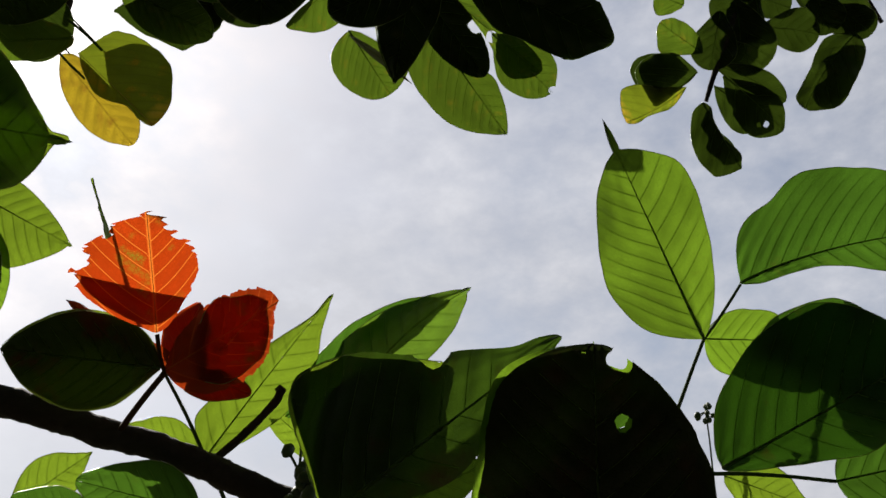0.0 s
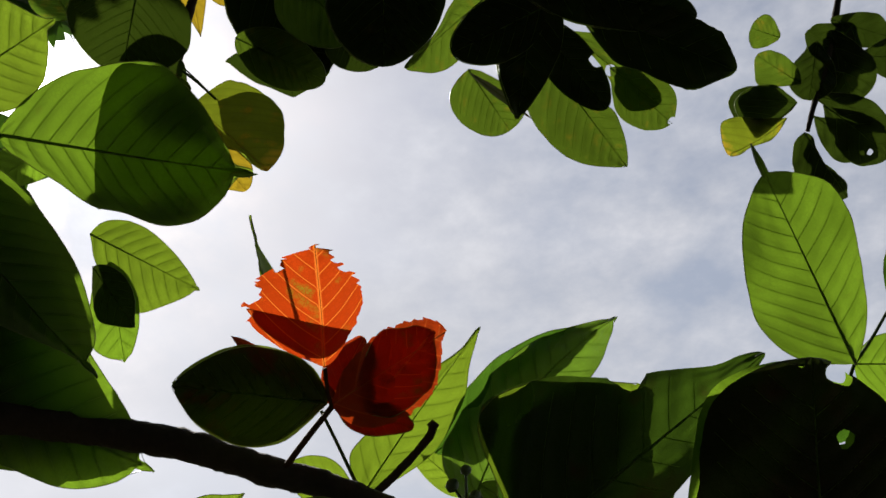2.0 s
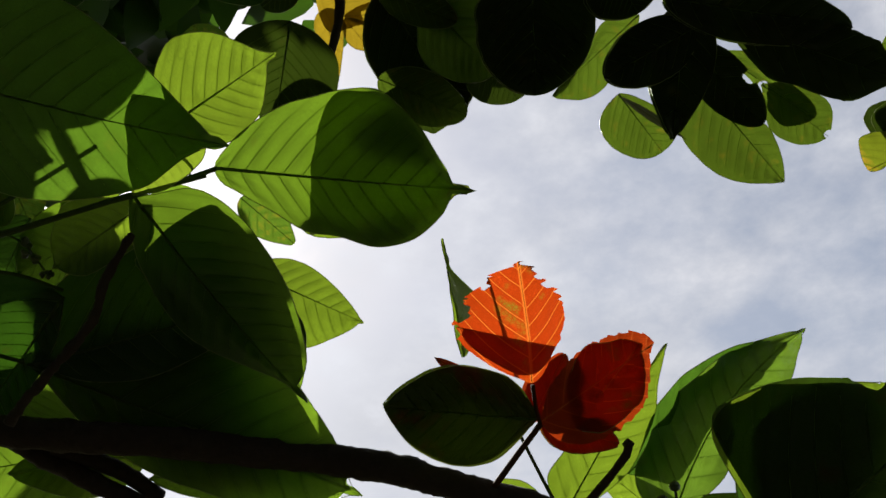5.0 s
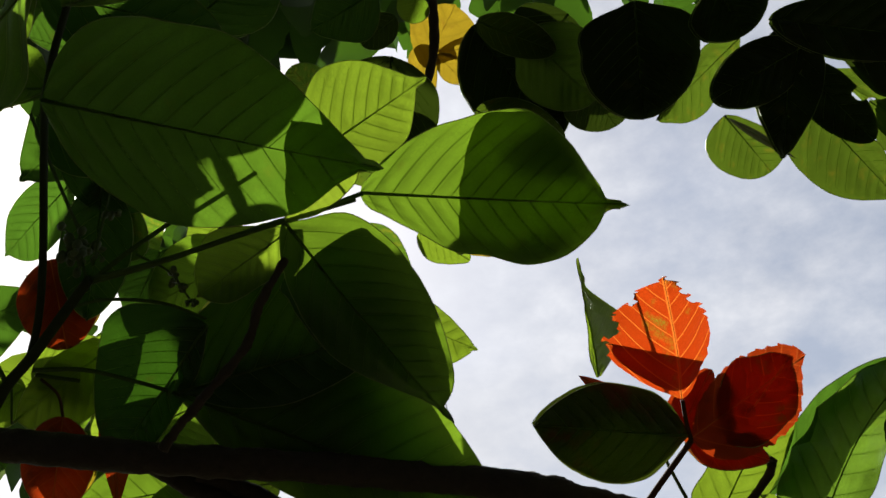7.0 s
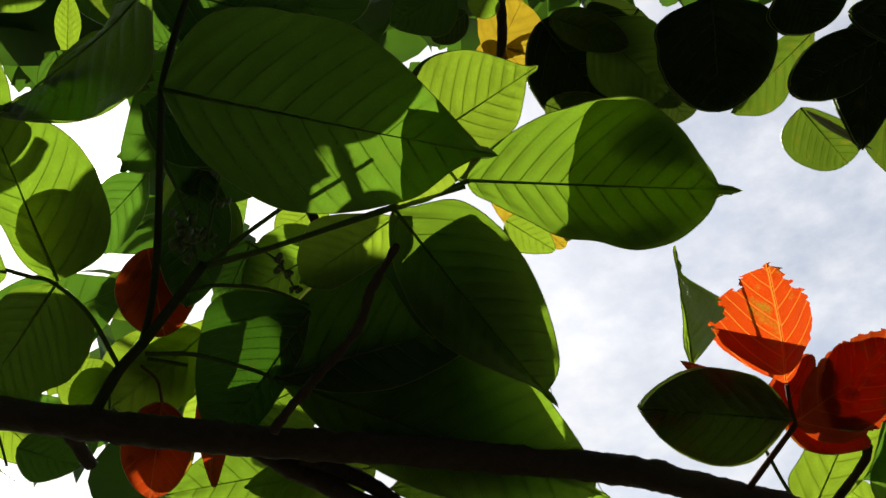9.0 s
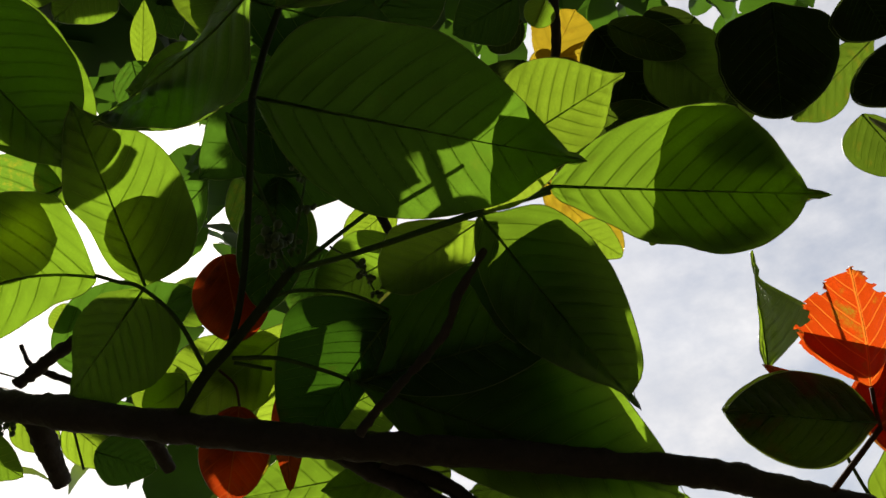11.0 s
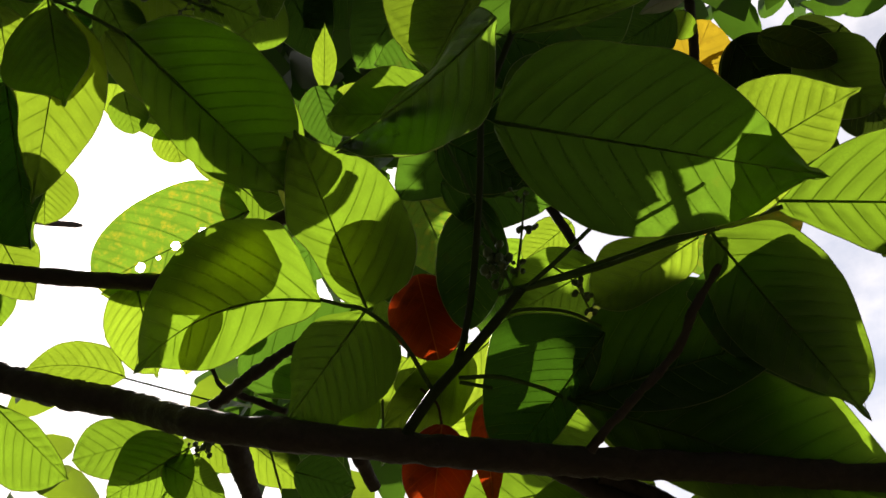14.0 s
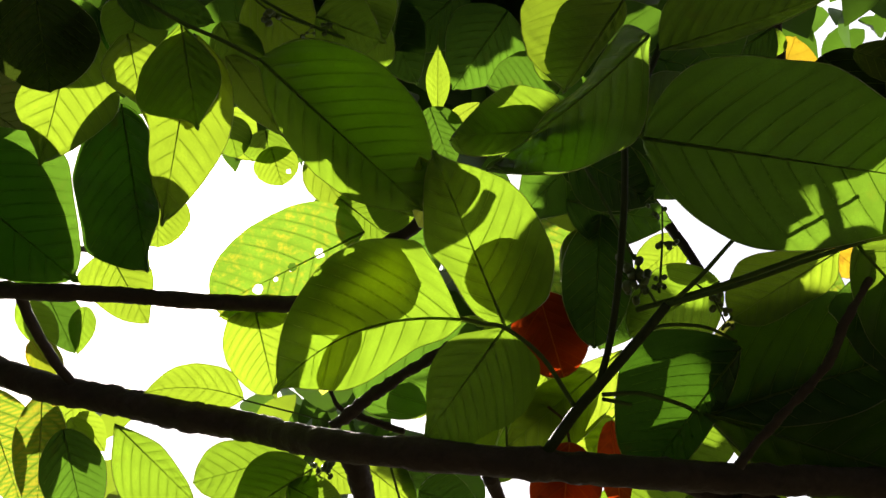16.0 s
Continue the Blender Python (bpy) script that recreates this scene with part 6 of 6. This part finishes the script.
leaf("screen", (0.195, 0.690, 1.886), (0.263, 0.677, 1.937), 0.059, (0.249, -0.813, -0.527), "red", shape=(0.13, 0.41, 0.79, 0.99, 1.10, 1.09, 0.68, 0.46), other=(0.30, 0.62, 0.78, 0.88, 0.90, 0.76, 0.49, 0.17), drip=0.02, veins=6)
leaf("screen", (0.144, 0.587, 1.940), (0.198, 0.657, 1.944), 0.028, (0.661, -0.479, -0.577), "red", shape=(0.07, 0.07, 0.07, 0.07, 0.07, 0.07, 0.07, 0.07), other=(0.23, 0.70, 1.17, 1.52, 1.81, 1.93, 1.59, 0.91), drip=0.02, veins=6)
leaf("screen", (0.163, 0.674, 1.897), (0.067, 0.602, 1.901), 0.076, (0.539, -0.742, -0.399), "green_fresh", shape=(0.15, 0.46, 0.85, 1.02, 1.03, 0.90, 0.67, 0.34), other=(0.33, 0.65, 0.88, 0.97, 0.97, 0.84, 0.58, 0.32), drip=0.02, veins=6)
# offset copies added behind overhead and red leaves, only to shade them
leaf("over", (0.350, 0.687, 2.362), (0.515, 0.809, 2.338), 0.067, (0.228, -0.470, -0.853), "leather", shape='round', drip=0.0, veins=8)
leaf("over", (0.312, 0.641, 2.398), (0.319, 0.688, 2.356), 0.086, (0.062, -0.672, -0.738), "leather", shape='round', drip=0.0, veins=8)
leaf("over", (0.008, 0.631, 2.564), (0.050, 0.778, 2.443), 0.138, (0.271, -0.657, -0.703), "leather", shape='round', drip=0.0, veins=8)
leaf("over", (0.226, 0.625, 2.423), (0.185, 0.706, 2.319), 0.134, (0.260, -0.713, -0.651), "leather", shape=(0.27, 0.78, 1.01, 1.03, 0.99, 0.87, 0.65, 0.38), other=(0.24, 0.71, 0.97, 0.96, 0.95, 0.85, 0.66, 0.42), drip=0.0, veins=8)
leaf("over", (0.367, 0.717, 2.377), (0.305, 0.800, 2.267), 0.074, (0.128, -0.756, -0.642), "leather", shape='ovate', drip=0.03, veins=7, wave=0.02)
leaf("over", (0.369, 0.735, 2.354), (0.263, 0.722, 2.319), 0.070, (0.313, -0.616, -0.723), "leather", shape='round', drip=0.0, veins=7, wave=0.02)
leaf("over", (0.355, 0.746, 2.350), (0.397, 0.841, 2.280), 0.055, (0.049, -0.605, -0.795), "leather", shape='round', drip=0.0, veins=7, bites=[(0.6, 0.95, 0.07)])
leaf("red", (0.153, 0.698, 1.911), (0.198, 0.673, 1.947), 0.035, (0.134, -0.732, -0.668), "red_dark", shape='ovate', drip=0.0, wave=0.04, veins=5)
leaf("red", (0.159, 0.702, 1.910), (0.212, 0.738, 1.890), 0.038, (0.353, -0.789, -0.503), "red", shape='ovate', drip=0.0, wave=0.04, bow=0.05, veins=5)
# yellow copies added behind the low red leaves, to dim their sun
leaf("redlow", (-0.331, 0.386, 2.105), (-0.339, 0.433, 2.044), 0.069, (0.460, -0.673, -0.580), "yellow", shape='round', drip=0.0, veins=6)
leaf("redlow", (-0.362, 0.471, 1.976), (-0.401, 0.513, 1.919), 0.060, (0.387, -0.601, -0.699), "yellow", shape='round', drip=0.0, veins=6)
# shifted copies added behind the cluster leaves for patches of shade
leaf("cluster", (0.608, 1.180, 2.446), (0.632, 1.233, 2.380), 0.042, (0.016, -0.784, -0.621), "leather", shape=(0.14, 0.25, 0.07, 0.02, 0.03, 0.25, 0.36, 0.14), other=(0.62, 0.92, 1.28, 1.52, 1.64, 1.63, 1.48, 1.26), drip=0.0, veins=5, wave=0.04, sway=0)
leaf("cluster", (0.628, 1.178, 2.472), (0.677, 1.234, 2.418), 0.051, (0.030, -0.703, -0.710), "leather", shape=(0.06, 0.18, 0.44, 0.68, 0.81, 0.81, 0.62, 0.30), other=(0.13, 0.39, 0.71, 0.99, 1.14, 1.19, 1.00, 0.59), drip=0.0, veins=5, wave=0.04, sway=0.03, bites=[(0.8, -0.3, 0.035)])
leaf("cluster", (0.818, 1.219, 2.514), (0.746, 1.241, 2.444), 0.058, (0.129, -0.902, -0.411), "leather", shape=(0.39, 0.72, 0.98, 1.11, 1.19, 1.23, 0.99, 0.51), other=(0.28, 0.61, 0.77, 0.68, 0.54, 0.50, 0.50, 0.48), drip=0.0, veins=5, wave=0.04, sway=-0.05)
leaf("cluster", (0.656, 1.127, 2.566), (0.655, 1.177, 2.494), 0.068, (-0.030, -0.817, -0.575), "leather", shape='obovate', drip=0.0, veins=5, wave=0.04, sway=0)
leaf("cluster", (0.705, 1.140, 2.565), (0.660, 1.147, 2.528), 0.071, (0.289, -0.818, -0.498), "leather", shape='obovate', drip=0.0, veins=5, wave=0.04, sway=0)
leaf("cluster", (0.588, 1.143, 2.490), (0.529, 1.145, 2.462), 0.052, (0.306, -0.665, -0.681), "leather", shape=(0.02, 0.04, 0.07, 0.02, 0.02, 0.02, 0.09, 0.08), other=(0.50, 1.17, 1.54, 1.77, 1.90, 1.91, 1.74, 1.39), drip=0.0, veins=5, wave=0.04, sway=0.05)
leaf("behind", (-0.290, 0.467, 2.066), (-0.433, 0.452, 1.988), 0.069, (0.429, -0.618, -0.658), "green_fresh", shape=(0.15, 0.49, 0.94, 1.17, 1.23, 1.21, 1.06, 0.81), other=(0.08, 0.23, 0.44, 0.65, 0.77, 0.72, 0.55, 0.31), drip=0.04, veins=8)
leaf("behind", (-0.314, 0.518, 2.049), (-0.401, 0.534, 1.977), 0.057, (0.429, -0.618, -0.658), "green_fresh", shape=(0.10, 0.33, 0.68, 0.90, 0.89, 0.78, 0.59, 0.33), other=(0.13, 0.43, 0.80, 1.00, 1.10, 1.06, 0.74, 0.37), drip=0.04, veins=8)
leaf("behind", (-0.394, 0.480, 2.091), (-0.485, 0.518, 1.997), 0.054, (0.429, -0.618, -0.658), "green", shape=(0.17, 0.56, 1.09, 1.32, 1.34, 1.21, 0.87, 0.44), other=(0.09, 0.28, 0.45, 0.56, 0.64, 0.66, 0.61, 0.43), drip=0.04, veins=8)
leaf("behind", (-0.514, 0.449, 2.397), (-0.628, 0.457, 2.315), 0.078, (0.429, -0.618, -0.658), "green_dark", shape=(0.10, 0.33, 0.67, 0.91, 1.01, 1.02, 0.94, 0.65), other=(0.15, 0.49, 0.86, 0.98, 0.97, 0.85, 0.55, 0.27), drip=0.04, veins=8)
# four more leaves added to shade the one right below each
leaf("screen", (-0.134, 0.657, 2.114), (-0.115, 0.715, 2.064), 0.048, (0.456, -0.659, -0.598), "leather", shape=(0.36, 0.64, 0.86, 0.92, 0.87, 0.71, 0.42, 0.18), other=(0.09, 0.27, 0.55, 0.81, 1.04, 1.08, 0.69, 0.34), drip=0.02, veins=6)
leaf("screen", (-0.140, 0.760, 2.471), (-0.105, 0.866, 2.424), 0.088, (0.334, -0.471, -0.817), "green_fresh", shape=(0.26, 0.76, 1.09, 1.27, 1.34, 1.21, 0.90, 0.53), other=(0.09, 0.29, 0.56, 0.66, 0.66, 0.63, 0.56, 0.36), drip=0.02, veins=6)
leaf("upback", (-0.252, 0.393, 2.147), (-0.320, 0.407, 2.121), 0.071, (0.156, -0.631, -0.760), "green_spot", shape='ovate', drip=0.05, veins=8)
leaf("screen", (0.190, 0.826, 1.904), (0.346, 0.840, 2.009), 0.053, (0.397, -0.780, -0.483), "green_dark", shape=(0.15, 0.45, 0.90, 1.09, 1.17, 1.00, 0.72, 0.34), other=(0.31, 0.83, 0.61, 0.20, 0.08, 0.11, 0.08, 0.03), drip=0.02, veins=6)
leaf("pale", (0.001, 0.456, 2.451), (-0.059, 0.436, 2.430), 0.025, (0.431, -0.710, -0.557), "pale", shape='pointed', drip=0.02, veins=4, bow=0.1, fold=0.3)
stem("pale", [(0.001, 0.456, 2.451), (-0.034, 0.462, 2.439), (-0.083, 0.466, 2.434)], 0.0010, 0.0010, "stalk", "petiole")
# ---- end of foliage ----

# ---- crown leaves, mostly unseen, added to block sky and sun; top leaves and bush ----


# places kept sunlit, and their radius: added crown leaves stay off their sun line
LIT = [
    ((-0.247, 0.451, 1.968), 0.022),
    ((-0.329, 0.562, 1.935), 0.05),
    ((-0.185, 0.284, 2.332), 0.03),
    ((0.199, 0.598, 1.962), 0.035),
    ((0.064, 0.418, 2.042), 0.05),
    ((0.054, 0.372, 2.070), 0.06),
    ((-0.026, 0.371, 2.025), 0.036),
    ((-0.012, 0.420, 2.011), 0.022),
    ((0.367, 0.871, 2.305), 0.06),
    ((0.259, 0.819, 2.328), 0.05),
    ((0.416, 0.861, 2.342), 0.04),
    ((0.256, 0.758, 2.410), 0.05),
    ((0.090, 0.752, 2.531), 0.04),
    ((0.323, 0.835, 1.964), 0.06),
    ((0.231, 0.796, 1.943), 0.06),
    ((-0.107, 0.720, 2.151), 0.06),
    ((0.425, 0.674, 1.815), 0.03),
    ((-0.108, 0.416, 2.041), 0.04),
    ((-0.243, 0.450, 1.973), 0.04),
    ((-0.107, 0.749, 2.331), 0.04),
    ((-0.035, 0.641, 2.553), 0.05),
    ((0.393, 0.887, 2.302), 0.05),
    ((-0.553, 0.071, 2.144), 0.06),
    ((-0.615, -0.020, 2.205), 0.05),
    ((-0.288, 0.242, 2.059), 0.03),
    ((-0.375, 0.232, 2.029), 0.025),
    ((-0.694, 0.237, 2.058), 0.06),
    ((-0.627, 0.260, 2.080), 0.05),
    ((-0.560, 0.199, 2.167), 0.06),
    ((-0.179, 0.137, 2.135), 0.035),
    ((-0.341, 0.208, 2.299), 0.03),
    ((0.102, 0.426, 2.047), 0.02),
    ((0.079, 0.462, 2.012), 0.02),
    ((0.056, 0.427, 2.044), 0.03),
    ((-0.073, 0.325, 2.019), 0.012),
    ((-0.026, 0.360, 2.010), 0.02),
    ((0.181, 0.790, 1.891), 0.03),
    ((0.154, 0.769, 1.882), 0.02),
    ((0.444, 0.673, 1.845), 0.03),
    ((0.431, 0.683, 1.810), 0.03),
    ((-0.074, 0.783, 2.314), 0.025),
    ((-0.105, 0.755, 2.335), 0.03),
    ((-0.155, 0.729, 2.071), 0.02),
    ((-0.431, 0.098, 2.141), 0.012),
    ((-0.353, 0.237, 2.021), 0.02),
    ((-0.423, 0.246, 1.983), 0.02),
    ((-0.299, 0.223, 2.067), 0.02),
    ((0.192, 0.609, 1.966), 0.03),
]
# places to be shaded, and their radius; inner crown leaves are put sunward of them
SHADE = [
    ((-0.019, 0.497, 1.958), 0.09),
    ((-0.110, 0.554, 1.927), 0.1),
    ((-0.117, 0.480, 1.975), 0.1),
    ((-0.059, 0.276, 2.057), 0.13),
    ((0.146, 0.479, 1.998), 0.06),
    ((0.360, 0.646, 1.813), 0.07),
    ((0.517, 0.689, 1.791), 0.11),
    ((0.224, 0.683, 1.902), 0.055),
    ((0.120, 0.639, 1.893), 0.07),
    ((0.175, 0.644, 1.919), 0.025),
    ((0.141, 0.705, 1.812), 0.06),
    ((0.313, 0.764, 2.346), 0.07),
    ((0.461, 0.829, 2.340), 0.08),
    ((0.206, 0.663, 2.368), 0.08),
    ((0.028, 0.711, 2.489), 0.08),
    ((0.005, 0.745, 2.442), 0.06),
    ((-0.091, 0.585, 2.411), 0.08),
    ((-0.381, 0.111, 2.160), 0.1),
    ((0.519, 0.686, 1.797), 0.1),
    ((0.537, 0.706, 1.779), 0.1),
    ((0.488, 0.676, 1.791), 0.08),
    ((0.360, 0.646, 1.813), 0.07),
    ((0.672, 0.908, 1.926), 0.07),
    ((0.672, 0.908, 1.926), 0.07),
    ((-0.383, 0.316, 2.541), 0.15),
    ((-0.478, 0.155, 2.470), 0.15),
    ((-0.116, 0.403, 2.433), 0.15),
    ((-0.254, 0.332, 2.465), 0.15),
]


def in_sun_gap(points, pad):
    for c, r in LIT:
        for p in points:
            off = p - Vector(c)
            if (off - SUN_DIR * off.dot(SUN_DIR)).length < r + pad:
                return True
    return False


def leaf_mass(name, label, seed, count, spot, size, mat, gaps=False, kind="stuff"):
    """Many leaves in one mesh; spot(rnd) gives a place or None."""
    rnd = random.Random(seed)
    verts, faces = [], []
    while len(faces) < count * 12:
        p = spot(rnd)
        if p is None:
            continue
        ln = rnd.uniform(*size)
        wd = ln * rnd.uniform(0.22, 0.32)
        ax = Vector((rnd.gauss(0, 1), rnd.gauss(0, 1), rnd.gauss(-0.5, 0.7))).normalized()
        nz = Vector((rnd.gauss(0, 0.6), rnd.gauss(0, 0.6), 1))
        nz = (nz - ax * nz.dot(ax)).normalized()
        sd = nz.cross(ax)
        if gaps and in_sun_gap((p, p + ax * ln * 0.5, p + ax * ln), wd * 0.6):
            continue
        b = len(verts)
        for u, w in ((0, 0.08), (0.1, 0.58), (0.28, 0.95), (0.5, 1.0), (0.7, 0.78), (0.87, 0.4), (1.0, 0.02)):
            mid = p + ax * (u * ln) + nz * (ln * 0.12 * math.sin(3 * u))
            verts += [mid - sd * (w * wd) + nz * (0.2 * w * wd), mid, mid + sd * (w * wd) + nz * (0.2 * w * wd)]
        for r in range(6):
            for c in range(2):
                a = b + 3 * r + c
                faces.append((a, a + 3, a + 4, a + 1))
    me = bpy.data.meshes.new(name)
    me.from_pydata([tuple(v) for v in verts], [], faces)
    for p in me.polygons:
        p.use_smooth = True
    me.materials.append(MAT[mat])
    return tagged(new(name, me), label, "foliage", kind=kind)


def seen_from(eye, p):
    """Azimuth (from +y towards -x) and elevation of p, in degrees."""
    d = p - eye
    return math.degrees(math.atan2(-d.x, d.y)), math.degrees(math.asin(d.z / d.length))


EYE = Vector((0.2, 0.0, 1.53))
# along the path the sky is open up to these azimuths
OPEN_SKY = ((Vector((0.64, 0.17, 1.58)), 64), (Vector((0.51, 0.11, 1.58)), 48), (Vector((0.40, 0.09, 1.54)), 40), (Vector((0.27, 0.01, 1.5)), 30))
SUN_SEEN = (Vector((0.29, 0.01, 1.52)), Vector((0.26, 0.0, 1.5)))
RIGHT_EYE, LEFT_EYE = Vector((0.5, 0.1, 1.57)), Vector((0.1, -0.1, 1.5))


def crown_spot(rnd):
    """A place in the added outer crown, an unseen shell overhead that blocks skylight, open towards the bright sky in
    front.
    """
    az = rnd.uniform(-180, 180)
    el = math.degrees(math.asin(rnd.uniform(-0.35, 1.0)))
    r = rnd.uniform(1.6, 3.6)
    if (-48 < az < 92 and el > 4 or -12 < az < 66 and el > -15) and el < 60 + 2.5 * math.sin(az * 0.2) + 2 * math.sin(az * 0.53):
        return None
    d = Vector((-math.sin(radians(az)) * math.cos(radians(el)), math.cos(radians(az)) * math.cos(radians(el)), math.sin(radians(el))))
    return EYE + d * r


def inner_spot(rnd):
    """A place for hidden leaves added sunward of the SHADE places to shade them, beside the gap where the sun stands.
    """
    c, r = rnd.choice(SHADE)
    p = Vector(c) + SUN_DIR * rnd.uniform(0.8, 6.5) + Vector((rnd.uniform(-1, 1), rnd.uniform(-1, 1), rnd.uniform(-1, 1))) * (r + 0.04)
    if rnd.random() < 0.35:
        p = Vector((rnd.uniform(-2.6, 0.3), rnd.uniform(0.2, 2.4), rnd.uniform(1.8, 4.0)))
    a2, e2 = seen_from(LEFT_EYE, p)
    if e2 > 66 or e2 < 31 or a2 > (52 + 2 * math.sin(e2 * 0.6) if e2 < 51.5 else 84) or (p - LEFT_EYE).length < 1.35:
        return None
    if any(seen_from(eye, p)[0] < az for eye, az in OPEN_SKY):
        return None
    if any((p - eye).angle(SUN_DIR) < radians(2.2) for eye in SUN_SEEN):
        return None
    return p


def top_spot(rnd):
    """Higher leaves over the top of the opening."""
    p = Vector((rnd.uniform(-2.0, 1.2), rnd.uniform(0.3, 2.0), rnd.uniform(2.4, 4.2)))
    a2, e2 = seen_from(LEFT_EYE, p)
    a1, e1 = seen_from(RIGHT_EYE, p)
    if e2 < 55 + 2 * math.sin(a2 * 0.4) or e1 < 49 or a2 > 85:
        return None
    return p


def low_spot(rnd):
    """Bushes low on the left, under the bough."""
    p = Vector((rnd.uniform(-3.5, -0.8), rnd.uniform(0.0, 2.4), rnd.uniform(1.5, 3.0)))
    a2, e2 = seen_from(LEFT_EYE, p)
    if a2 < 44 or e2 > 33 + 2 * math.sin(a2 * 0.9) or e2 < 8:
        return None
    return p


leaf_mass("tree_crown", "unseen crown leaves added overhead and behind to block skylight", 5, 5200, crown_spot, (0.2, 0.34), "green_dark", True)
leaf_mass("tree_crown", "hidden crown leaves added sunward of the near sprigs to shade them", 6, 1000, inner_spot, (0.13, 0.22), "green_dark", True)
leaf_mass("tree_crown", "dark leaves high over the opening", 7, 420, top_spot, (0.12, 0.2), "green_dark", True)
leaf_mass("bush", "light green leaves of a bush low behind the bough", 8, 160, low_spot, (0.12, 0.2), "green_lit")
